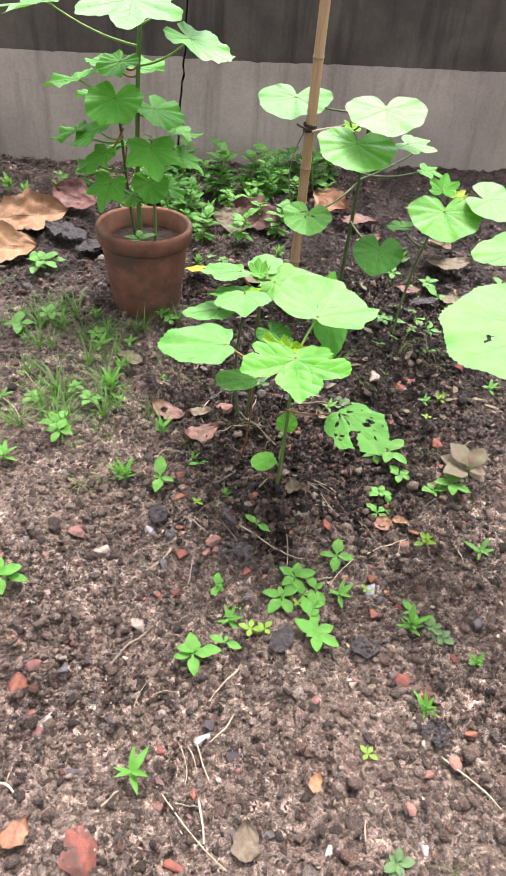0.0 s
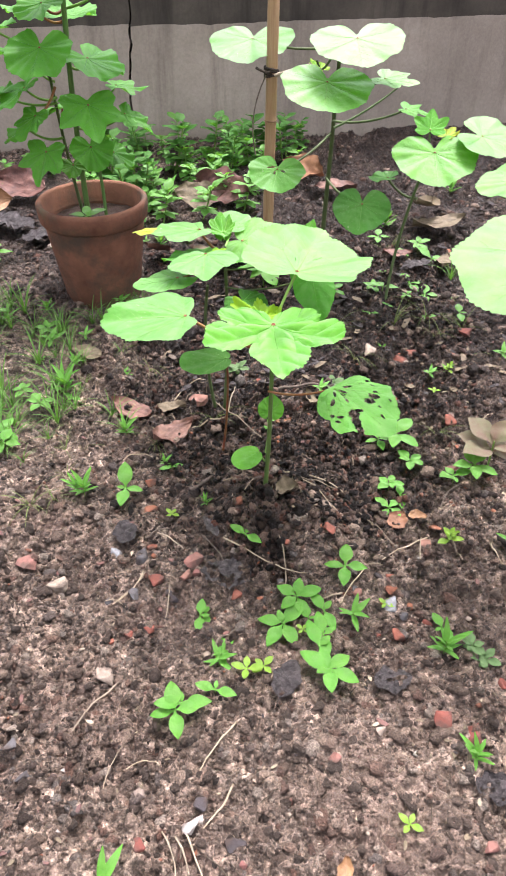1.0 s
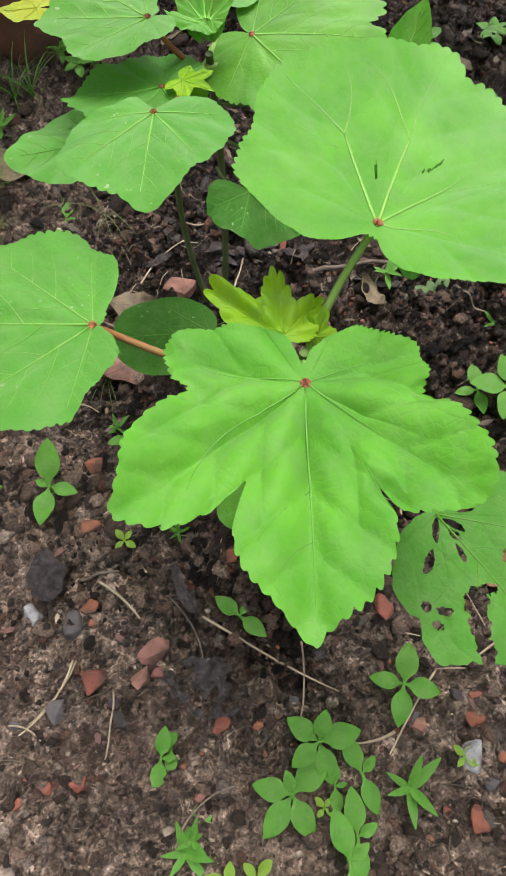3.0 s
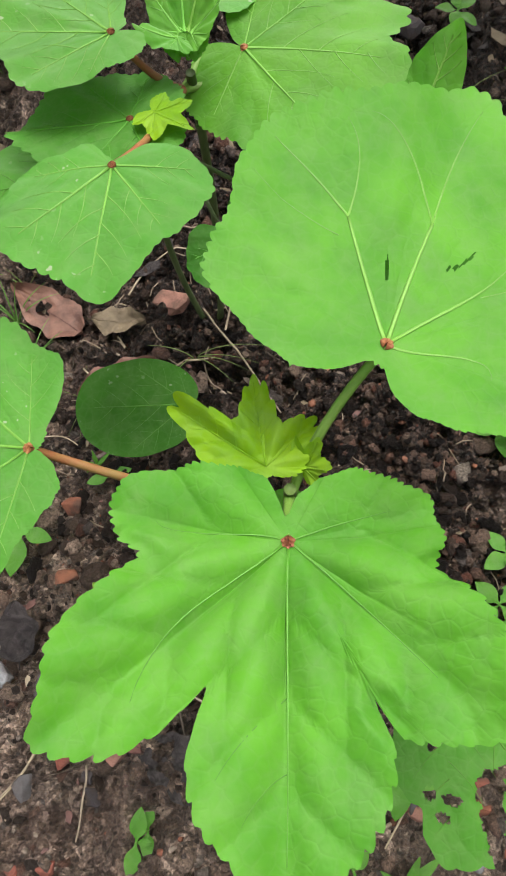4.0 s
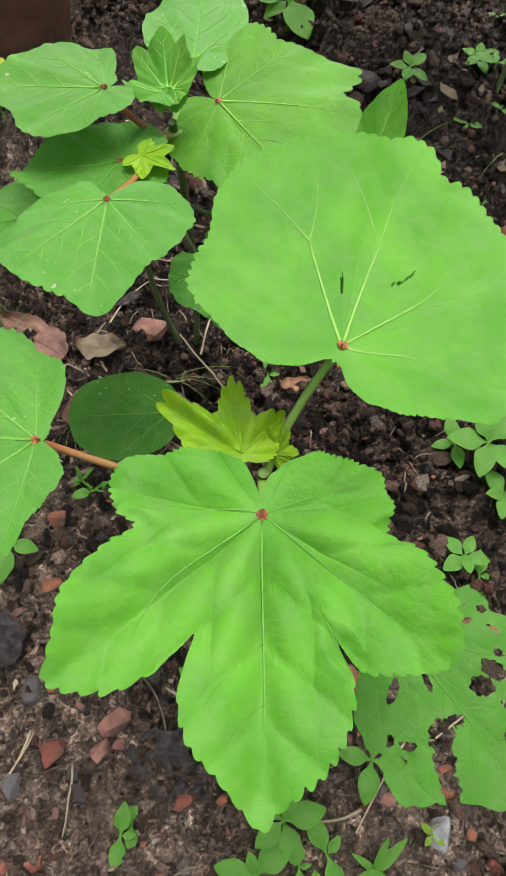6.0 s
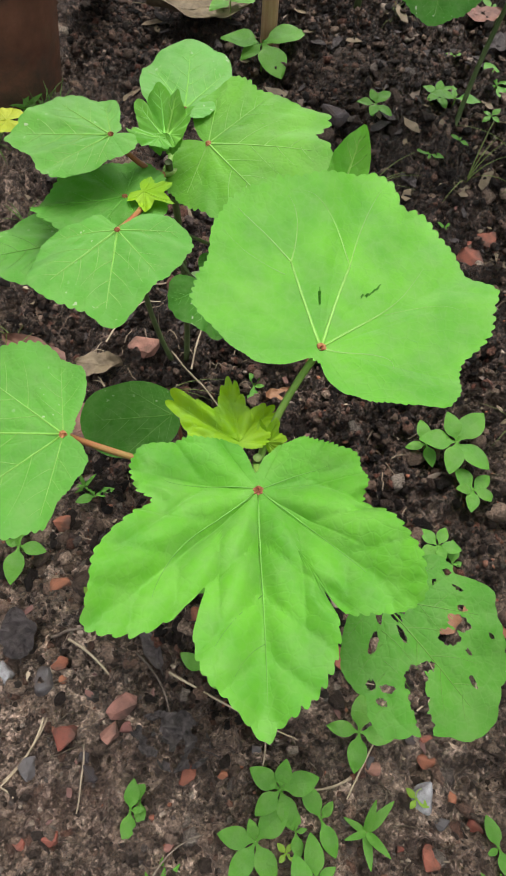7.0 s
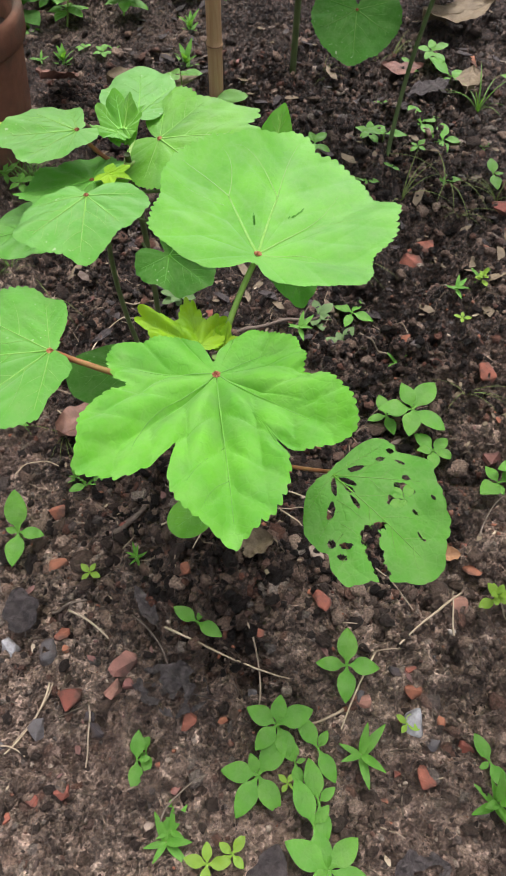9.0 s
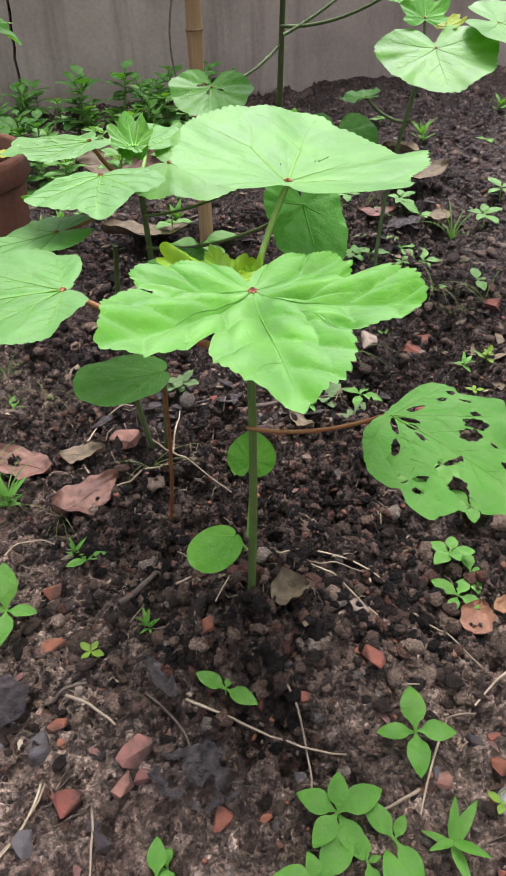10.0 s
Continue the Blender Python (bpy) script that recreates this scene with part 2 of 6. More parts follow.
LEAF = leaf_material("okra_leaf", (0.094, 0.300, 0.0170), (0.054, 0.210, 0.0110), (0.15, 0.45, 0.018), 0.58, 0.36, specks=0.0, gloss=1.0)
LEAF_SPECK = leaf_material("okra_leaf_specked", (0.076, 0.2596, 0.0260), (0.058, 0.2148, 0.0210), (0.1350, 0.4012, 0.0300), specks=0.05, gloss=0.9)
# dull dark green; on covered leaves their shade is put into this colour
LEAF_DARK = leaf_material("okra_leaf_dark_shaded", (0.036, 0.150, 0.0125), (0.026, 0.112, 0.0105), (0.080, 0.2744, 0.0130), 0.7, 0.25, specks=0.05, gloss=0.3)
# green of the eaten leaf; also darkens leaves underneath, shade in the colour
LEAF_OLD_SHADED = leaf_material("okra_leaf_eaten_shaded", (0.054, 0.2176, 0.0150), (0.042, 0.1728, 0.0125), (0.100, 0.3328, 0.0140), gloss=0.4)
LEAF_YOUNG = leaf_material("okra_leaf_young", (0.210, 0.370, 0.0060), (0.120, 0.270, 0.0055), (0.340, 0.540, 0.008), 0.5, 0.22, gloss=0.05)
LEAF_YELLOW = leaf_material("yellow_leaf", (0.32, 0.3584, 0.0192), (0.2688, 0.3328, 0.0192), (0.48, 0.496, 0.020), 0.5, gloss=0.15)
LEAF_POT = leaf_material("potted_leaf", (0.070, 0.2580, 0.0200), (0.052, 0.205, 0.0160), (0.160, 0.48, 0.0200), 0.7, 0.25, gloss=0.5)
WEED = leaf_material("weed_leaf", (0.085, 0.250, 0.0200), (0.055, 0.185, 0.0145), (0.150, 0.40, 0.0180), 0.6, 0.45, gloss=0.7)
WEED_DARK = leaf_material("weed_leaf_dark", (0.034, 0.128, 0.0130), (0.024, 0.095, 0.0100), (0.075, 0.245, 0.0140), 0.7, 0.2, gloss=0.2)
WEED_LIME = leaf_material("weed_leaf_lime", (0.1728, 0.288, 0.0224), (0.128, 0.2432, 0.0192), (0.256, 0.384, 0.020), 0.5, gloss=0.15)
WEED_GREY = leaf_material("weed_leaf_greyish", (0.1024, 0.1728, 0.064), (0.0768, 0.1344, 0.0512), (0.128, 0.256, 0.050), 0.6, gloss=0.3)
AMARANTH = leaf_material("amaranth_leaf", (0.190, 0.180, 0.110), (0.150, 0.070, 0.060), (0.22, 0.17, 0.09), 0.6, 0.3, gloss=0.4)
GRASS = leaf_material("grass_blade", (0.095, 0.19, 0.0330), (0.0600, 0.1400, 0.0230), (0.1024, 0.2632, 0.0180), 0.5, gloss=0.1)
GRASS_DRY = leaf_material("dry_grass", (0.130, 0.165, 0.048), (0.090, 0.130, 0.030), (0.18, 0.22, 0.05), 0.6, gloss=0.1)
VEIN = plain_material("leaf_vein", (0.115, 0.310, 0.030), (0.145, 0.345, 0.050), 120.0, 0.5)
# darker veins; on the main leaf they paint the shade of its creases
VEIN_DARK = plain_material("leaf_vein_dark", (0.060, 0.205, 0.0120), (0.078, 0.24, 0.017), 120.0, 0.5)
HUB = plain_material("red_vein_hub", (0.192, 0.0448, 0.0256), (0.256, 0.1088, 0.0384), 300.0, 0.5)
STEM = plain_material("green_stem", (0.064, 0.1216, 0.0288), (0.1088, 0.1728, 0.0448), 90.0, 0.55, relief=0.4, stretch=(1, 1, 0.2))
# darker stem green: dull twigs, and stems with their shade in the colour
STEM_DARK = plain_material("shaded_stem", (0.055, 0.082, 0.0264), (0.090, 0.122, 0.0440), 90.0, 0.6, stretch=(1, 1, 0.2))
PETIOLE = plain_material("green_petiole", (0.1216, 0.2304, 0.0384), (0.1664, 0.2752, 0.0512), 90.0, 0.45)
PETIOLE_RED = plain_material("red_petiole", (0.2176, 0.0544, 0.0288), (0.192, 0.1152, 0.0384), 60.0, 0.5)
STRAW = plain_material("dry_straw", (0.215, 0.165, 0.110), (0.32, 0.26, 0.185), 150.0, 0.75, stretch=(0.3, 0.3, 0.3), vary=0.3)
TWIG = plain_material("grey_twig", (0.0832, 0.0608, 0.0448), (0.1536, 0.1216, 0.096), 150.0, 0.85, relief=0.6, vary=0.3)
DEAD_TAN = plain_material("dead_leaf_tan", (0.130, 0.060, 0.028), (0.250, 0.130, 0.065), 34.0, 0.6, relief=0.5, depth=0.002)
DEAD_PINK = plain_material("dead_leaf_pink_brown", (0.060, 0.027, 0.021), (0.160, 0.078, 0.058), 46.0, 0.6, relief=0.5, depth=0.002)
DEAD_GREY = plain_material("dead_leaf_rotten", (0.014, 0.0110, 0.0105), (0.058, 0.047, 0.045), 130.0, 0.5, relief=0.8, depth=0.003)
DEAD_OLIVE = plain_material("dead_leaf_olive", (0.075, 0.056, 0.032), (0.150, 0.115, 0.070), 60.0, 0.65, relief=0.5, depth=0.002)
BAMBOO = plain_material("dry_bamboo", (0.2816, 0.1664, 0.08), (0.3712, 0.2432, 0.128), 30.0, 0.5, 0.4, 0.3, 0.001, stretch=(6, 6, 0.4), vary=0.05)
BAMBOO_NODE = plain_material("bamboo_node", (0.1536, 0.0832, 0.0416), (0.2432, 0.1472, 0.0768), 90.0, 0.6)
TWINE = plain_material("dark_twine", (0.0288, 0.0205, 0.016), (0.064, 0.048, 0.0352), 400.0, 0.9, relief=0.8)
WALL_LOW = wall_material("grey_cement_render", (0.396, 0.335, 0.270), (0.285, 0.239, 0.192), (0.200, 0.166, 0.133), 0.32, 0.66)
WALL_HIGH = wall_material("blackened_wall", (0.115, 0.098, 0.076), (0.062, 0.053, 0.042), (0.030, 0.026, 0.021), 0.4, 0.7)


def terracotta_material():
    m, nt, b = material("weathered_terracotta", 0.85, 0.2)
    c = mix(nt, tex(nt, 14.0, 6, 0.6), (0.100, 0.044, 0.026), (0.200, 0.092, 0.054))
    c = mix(nt, tex(nt, 11.0, 7, 0.65, lo=0.48, hi=0.66), c, (0.0736, 0.0499, 0.0352))
    c = mix(nt, tex(nt, 8.0, 7, 0.6, lo=0.58, hi=0.74), c, (0.0832, 0.0736, 0.0384))
    grit = tex(nt, 160.0, 6, 0.7)
    nt.links.new(c, b.inputs["Base Color"])
    nt.links.new(bump(nt, grit, 0.5, 0.0015), b.inputs["Normal"])
    return m


CLAY = terracotta_material()


# ---- building helpers ----
RNG = np.random.default_rng(7)


def lattice(ix, iy, seed):
    h = (ix * 374761393 + iy * 668265263 + seed * 974711) & 0x7FFFFFFF
    h = ((h ^ (h >> 13)) * 1274126177) & 0x7FFFFFFF
    return ((h ^ (h >> 16)) & 0xFFFF) / 65535.0


def vnoise(x, y, size, seed):
    """Smooth value noise over the plan, 0 to 1."""
    x, y = np.asarray(x, float) / size + 1000.0, np.asarray(y, float) / size + 1000.0
    ix, iy = np.floor(x).astype(np.int64), np.floor(y).astype(np.int64)
    u, v = x - ix, y - iy
    u, v = u * u * (3 - 2 * u), v * v * (3 - 2 * v)
    a, b = lattice(ix, iy, seed), lattice(ix + 1, iy, seed)
    c, d = lattice(ix, iy + 1, seed), lattice(ix + 1, iy + 1, seed)
    return (a * (1 - u) + b * u) * (1 - v) + (c * (1 - u) + d * u) * v


# near-flat entries darken the soil: moisture, and shade painted between plants
MOUNDS_AND_SHADE = [(0.27, 1.72, 0.17, 0.004), (0.03, 1.52, 0.10, 0.003), (0.115, 1.035, 0.068, 0.078), (0.035, 1.335, 0.09, 0.020), (0.28, 2.0, 0.12, 0.03), (0.40, 1.75, 0.08, 0.015), (0.20, 1.20, 0.10, 0.002), (0.32, 1.48, 0.14, 0.002), (0.05, 1.95, 0.18, 0.002), (0.58, 1.78, 0.18, 0.002), (0.45, 2.35, 0.28, 0.002), (0.15, 2.62, 0.26, 0.002), (0.75, 2.75, 0.30, 0.002), (-0.35, 2.05, 0.16, 0.002), (-0.75, 2.25, 0.25, 0.002)]


def dug_shade(x, y):
    x, y = np.asarray(x, float), np.asarray(y, float)
    k = np.zeros_like(x)
    for mx, my, s, h in MOUNDS_AND_SHADE:
        k = np.maximum(k, (0.62 if h > 0.05 else 1.0) * np.exp(-((x - mx) ** 2 + (y - my) ** 2) / (2 * (1.7 * s) ** 2)))
    return np.clip(1.5 * k - 0.35 + 0.6 * (vnoise(x, y, 0.06, 41) - 0.5), 0, 1)


def dry(x, y):
    x, y = np.asarray(x, float), np.asarray(y, float)
    k = 1.25 - np.hypot((x - 0.25) / 0.62, (y - 0.42) / 0.50)
    k = np.maximum(k, 1.0 - np.hypot((x + 0.14) / 0.30, (y - 0.72) / 0.30))
    k = np.maximum(k, 1.15 - np.hypot((x + 0.36) / 0.26, (y - 1.02) / 0.24))
    return np.clip(0.9 * k + 1.1 * (vnoise(x, y, 0.16, 43) - 0.5) + 0.5 * (vnoise(x, y, 0.05, 44) - 0.5), 0, 1)


def height(x, y):
    x, y = np.asarray(x, float), np.asarray(y, float)
    z = 0.014 * (vnoise(x, y, 0.33, 1) - 0.5) + 0.011 * (vnoise(x, y, 0.085, 2) - 0.5)
    rough = 0.45 + 0.9 * vnoise(x, y, 0.11, 6)
    rough = rough * (1 + 1.1 * dug_shade(x, y))
    z = z - rough * (0.030 * np.abs(vnoise(x, y, 0.037, 3) - 0.5) + 0.026 * np.abs(vnoise(x + 3, y, 0.018, 4) - 0.5) + 0.014 * np.abs(vnoise(x, y + 5, 0.009, 7) - 0.5))
    z = 0.009 + z + 0.0075 * (vnoise(x, y, 0.0065, 8) - 0.5)
    for mx, my, s, h in MOUNDS_AND_SHADE:
        g = np.exp(-((x - mx) ** 2 + (y - my) ** 2) / (2 * s * s))
        z = z + h * g * (0.88 + 0.24 * vnoise(x, y, 0.03, 5))
    return z


def gz(x, y):
    return float(height(x, y))


class Mesh:
    """Corners and faces of one part."""

    def __init__(self):
        self.v, self.f = [], []

    def grid(self, rows, closed=False):
        base, n, m = len(self.v), len(rows), len(rows[0])
        for r in rows:
            self.v.extend(tuple(p) for p in r)
        for i in range(n - 1):
            for j in range(m if closed else m - 1):
                k = (j + 1) % m
                self.f.append((base + i * m + j, base + i * m + k, base + (i + 1) * m + k, base + (i + 1) * m + j))
        return self

    def tube(self, points, radii, sides=6, flat=1.0):
        points = [Vector(p) for p in points]
        rows, side = [], None
        for i, p in enumerate(points):
            d = (points[min(i + 1, len(points) - 1)] - points[max(i - 1, 0)]).normalized()
            if side is None:
                side = d.cross(Vector((0, 0, 1)))
                if side.length < 0.05:
                    side = d.cross(Vector((1, 0, 0)))
            side = (side - d * side.dot(d)).normalized()
            up = side.cross(d)
            r = radii[i] if hasattr(radii, "__len__") else radii
            rows.append([p + r * (math.cos(a) * side + flat * math.sin(a) * up) for a in (2 * math.pi * k / sides for k in range(sides))])
        base = len(self.v)
        self.grid(rows, True)
        self.f.append(tuple(base + k for k in range(sides)))
        top = base + (len(rows) - 1) * sides
        self.f.append(tuple(top + k for k in reversed(range(sides))))
        return self

    def data(self, name, mat, smooth=True):
        me = bpy.data.meshes.new(name)
        me.from_pydata(self.v, [], self.f)
        me.materials.append(mat)
        if smooth:
            me.shade_smooth()
        me.update()
        return me


def thing(name, place, label, category, group="", kind=""):
    ob = new(name)
    ob.empty_display_size = 0.02
    ob.location = place
    return tagged(ob, label, category, group, kind)


def part(name, data, parent, m=None, label=""):
    """One mesh under a thing or a part; m: its pose in the parent's own space."""
    ob = new(name, data)
    ob.parent = parent
    if m is not None:
        ob.matrix_basis = m
    return tagged(ob, label)


def arc(a, b, sag=0.0, bow=(0, 0, 0), n=8):
    """Points from a to b with a bend."""
    a, b, w = Vector(a), Vector(b), Vector(bow)
    return [a.lerp(b, t) + (w + Vector((0, 0, -sag))) * (4 * t * (1 - t)) for t in (i / (n - 1) for i in range(n))]


def outline(keys, n):
    """Radius at n even angles through the lobes and sinuses (degrees from the tip, radius)."""
    keys = sorted(keys)
    a = np.array([k[0] for k in keys], float)
    r = np.array([k[1] for k in keys], float)
    a3, r3 = np.concatenate([a - 360, a, a + 360]), np.concatenate([r, r, r])
    s = np.diff(r3) / np.maximum(np.diff(a3), 1e-6)
    d = np.zeros_like(r3)
    ok = s[:-1] * s[1:] > 0
    d[1:-1][ok] = 2 * s[:-1][ok] * s[1:][ok] / (s[:-1][ok] + s[1:][ok])
    t = np.linspace(-180, 180, n, endpoint=False)
    i = np.clip(np.searchsorted(a3, t) - 1, 0, len(a3) - 2)
    w = a3[i + 1] - a3[i]
    u = (t - a3[i]) / w
    out = (2 * u ** 3 - 3 * u ** 2 + 1) * r3[i] + (u ** 3 - 2 * u ** 2 + u) * w * d[i] + (3 * u ** 2 - 2 * u ** 3) * r3[i + 1] + (u ** 3 - u ** 2) * w * d[i + 1]
    return np.radians(t), out


def leaf_pose(centre, heading, pitch, roll):
    return Matrix.Translation(centre) @ Matrix.Rotation(radians(heading), 4, "Z") @ Matrix.Rotation(radians(pitch), 4, "Y") @ Matrix.Rotation(radians(roll), 4, "X")


def okra_leaf(plant, centre, heading, keys, pitch=0, roll=0, ribs=(0, 55, -55, 105, -105), mat=None, vein=None, teeth=64, tooth=0.045,
              cup=0.0, droop=0.0, wave=0.004, seed=0, holes=(), fine=1.0, hub=True, label="", rib_width=0.0012, quilt=0.006, crease=0.011, wing=0.0, warp=(0, 0, 0, 0, 0), pits=(), veins=()):
    """A palmate blade with its ribs, as a part of the plant. heading: where its tip points, degrees from +x; pitch: tip down;
    warp: slope and curvature of the blade; pits: folds pressed into it (u, v, length, width, turn, depth); veins: own courses with two half-widths."""
    mat, vein = mat or LEAF, vein or VEIN
    n_ang, n_rad = int(288 * fine), int(22 * fine)
    ang, rad = outline(keys, n_ang)
    ph = RNG.uniform(0, 6.28, 6)
    size = float(rad.max())
    saw = np.abs(np.sin(ang * teeth / 2 + 0.9 * np.sin(3 * ang + ph[0]))) ** 0.7
    rad = rad * (1 - tooth + tooth * saw * (0.8 + 0.4 * np.sin(7 * ang + ph[1]))) + 0.005 * size * (tooth > 0) * np.sin(23 * ang + ph[2])

    def lift(u, v):
        u, v = np.asarray(u, float), np.asarray(v, float)
        rho, th = np.hypot(u, v), np.arctan2(v, u)
        q = rho / size
        z = cup * q ** 1.5 - droop * np.clip(u / size, 0, 2) ** 2 + wing * (v / size) ** 2 * np.clip(u / (0.4 * size), 0, 1)
        z = z + warp[0] * u + warp[1] * v + warp[2] * u * u + warp[3] * u * v + warp[4] * v * v
        for pu, pv, pl, pw, turn, deep in pits:
            c, s = math.cos(radians(turn)), math.sin(radians(turn))
            z = z - deep * np.exp(-((((u - pu) * c + (v - pv) * s) / pl) ** 2 + ((-(u - pu) * s + (v - pv) * c) / pw) ** 2) ** 2)
        z = z + wave * q ** 2 * (np.sin(5 * th + ph[3]) + 0.6 * np.sin(9 * th + ph[4]) + 0.35 * np.sin(17 * th + ph[5]))
        for a in ribs:
            c, s = math.cos(radians(a)), math.sin(radians(a))
            along, off = u * c + v * s, -u * s + v * c
            z = z - crease * size * np.exp(-(off / (0.07 * size)) ** 2) * np.clip(along / (0.25 * size), 0, 1) * np.clip(1.6 - along / size, 0, 1)
            if quilt:
                near = np.clip(along / (0.15 * size), 0, 1) * np.exp(-(off / (0.34 * size)) ** 2) * np.clip(np.abs(off) / (0.05 * size), 0, 1)
                z = z + quilt * size * (np.abs(np.sin(math.pi * (along - 0.9 * np.abs(off)) / (0.22 * size))) ** 0.55 - 0.6) * near
        return z + 0.010 * size * (vnoise(u + seed, v, 0.2 * size, 60 + seed) - 0.5)

    k = (np.arange(1, n_rad + 1) / n_rad) ** 0.85
    U, V = np.outer(k, rad * np.cos(ang)), np.outer(k, rad * np.sin(ang))
    Z = lift(U, V)
    verts = [(0.0, 0.0, float(lift(0, 0)))] + list(zip(U.ravel().tolist(), V.ravel().tolist(), Z.ravel().tolist()))

    def gone(x, y):
        for hu, hv, hl, hw, turn in holes:
            c, s = math.cos(radians(turn)), math.sin(radians(turn))
            p, q = (x - hu) * c + (y - hv) * s, -(x - hu) * s + (y - hv) * c
            if (p / hl) ** 2 + (q / hw) ** 2 < 1 + 0.2 * math.sin(7 * math.atan2(q, p) + hu * 900):
                return True
        return False

    faces = []
    for j in range(n_ang):
        faces.append((0, 1 + j, 1 + (j + 1) % n_ang))
    for i in range(n_rad - 1):
        for j in range(n_ang):
            jj = (j + 1) % n_ang
            faces.append((1 + i * n_ang + j, 1 + (i + 1) * n_ang + j, 1 + (i + 1) * n_ang + jj, 1 + i * n_ang + jj))
    if holes:
        faces = [f for f in faces if not gone(sum(verts[i][0] for i in f) / len(f), sum(verts[i][1] for i in f) / len(f))]
    blade = Mesh()
    blade.v, blade.f = verts, faces
    base = plant.location
    ob = part("leaf", blade.data("leaf", mat), plant, Matrix.Translation(-base) @ leaf_pose(centre, heading, pitch, roll), label)

    # ribs: a raised main rib in each lobe with side ribs that curve to the margin
    ridge = Mesh()

    def reach(a):
        return float(np.interp((a + math.pi) % (2 * math.pi) - math.pi, ang, rad))

    def rib(u0, v0, a, length, w, bend):
        pts, ws, n = [], [], 9
        u, v = u0, v0
        for i in range(n):
            if math.hypot(u, v) > 0.93 * reach(math.atan2(v, u)):
                break
            if holes and any((((u - h[0]) ** 2 + (v - h[1]) ** 2) < (0.8 * min(h[2], h[3])) ** 2) for h in holes):
                break
            pts.append((u, v, float(lift(u, v)) + 0.00015))
            ws.append(w * (1 - 0.8 * i / (n - 1)))
            u, v, a = u + math.cos(a) * length / (n - 1), v + math.sin(a) * length / (n - 1), a + bend / (n - 1)
        if len(pts) > 2:
            ridge.tube(pts, ws, 5, 0.55)

    for course, w0, w1 in veins:
        keys3 = np.linspace(0, 1, len(course))
        fit = [np.polynomial.Polynomial.fit(keys3, [p[k] for p in course], min(3, len(course) - 1)) for k in (0, 1)]
        run = [(float(fit[0](t)), float(fit[1](t))) for t in np.linspace(0, 1, 14)]
        run = [p for p in run if math.hypot(*p) < 0.94 * reach(math.atan2(p[1], p[0]))]
        ridge.tube([(u, v, float(lift(u, v)) + 0.0001) for u, v in run], [0.8 * (w0 + (w1 - w0) * i / 13) for i in range(len(run))], 6, 0.3)
    for n, a in enumerate(() if veins else ribs):
        ra = radians(a)
        full = reach(ra)
        grow = min(1.0, full / size + 0.1)
        rib(0, 0, ra, 0.95 * full, 0.75 * rib_width * grow, 0.06 * math.sin(n * 2.1 + seed))
        for q, side in ((0.24, 1), (0.34, -1), (0.46, 1), (0.55, -1), (0.67, 1), (0.75, -1)):
            if full * q > 0.012:
                rib(q * full * math.cos(ra), q * full * math.sin(ra), ra + side * 0.85, 0.55 * full * (1.05 - q), 0.32 * rib_width * grow, -0.35 * side)
    if ridge.v:
        part("vein", ridge.data("vein", vein), ob, None, "raised green veins, pale or darkened")
    if hub:
        star = Mesh()
        for a in ribs:
            ra = radians(a)
            L = 0.016 * size + 0.0008
            star.tube([(L * t * math.cos(ra), L * t * math.sin(ra), float(lift(L * t * math.cos(ra), L * t * math.sin(ra))) + 0.0004) for t in (0, 0.5, 1)],
                      (1.9 * rib_width, 1.5 * rib_width, 0.4 * rib_width), 7, 0.6)
        part("vein_hub", star.data("vein_hub", HUB), ob, None, "small red hub where the veins meet")
    return ob


def stalk(plant, name, a, b, r0, r1, mat, sag=0.0, bow=(0, 0, 0), label="", n=9):
    base = plant.location
    pts = arc(Vector(a) - base, Vector(b) - base, sag, bow, n)
    m = Mesh().tube(pts, [r0 + (r1 - r0) * i / (n - 1) for i in range(n)], 8)
    return part(name, m.data(name, mat), plant, None, label)


ROUND = [(0, 1.0), (28, 0.92), (40, 0.93), (70, 0.84), (85, 0.86), (120, 0.70), (150, 0.52), (172, 0.12), (-172, 0.12), (-150, 0.52), (-120, 0.70), (-85, 0.86), (-70, 0.84), (-40, 0.93), (-28, 0.92)]
LOBED = [(0, 1.0), (14, 0.80), (28, 0.62), (40, 0.72), (52, 0.90), (70, 0.70), (84, 0.55), (102, 0.66), (130, 0.48), (172, 0.12), (-172, 0.12), (-130, 0.48), (-102, 0.66), (-84, 0.55), (-70, 0.70), (-52, 0.90), (-40, 0.72), (-28, 0.62), (-14, 0.80)]
HEART = [(0, 1.0), (15, 0.90), (40, 0.78), (80, 0.66), (120, 0.58), (155, 0.50), (174, 0.10), (-174, 0.10), (-155, 0.50), (-120, 0.58), (-80, 0.66), (-40, 0.78), (-15, 0.90)]

OVAL = [(0, 1.0), (14, 0.97), (30, 0.86), (48, 0.68), (70, 0.46), (100, 0.25), (140, 0.10), (180, 0.03), (-140, 0.10), (-100, 0.25), (-70, 0.46), (-48, 0.68), (-30, 0.86), (-14, 0.97)]


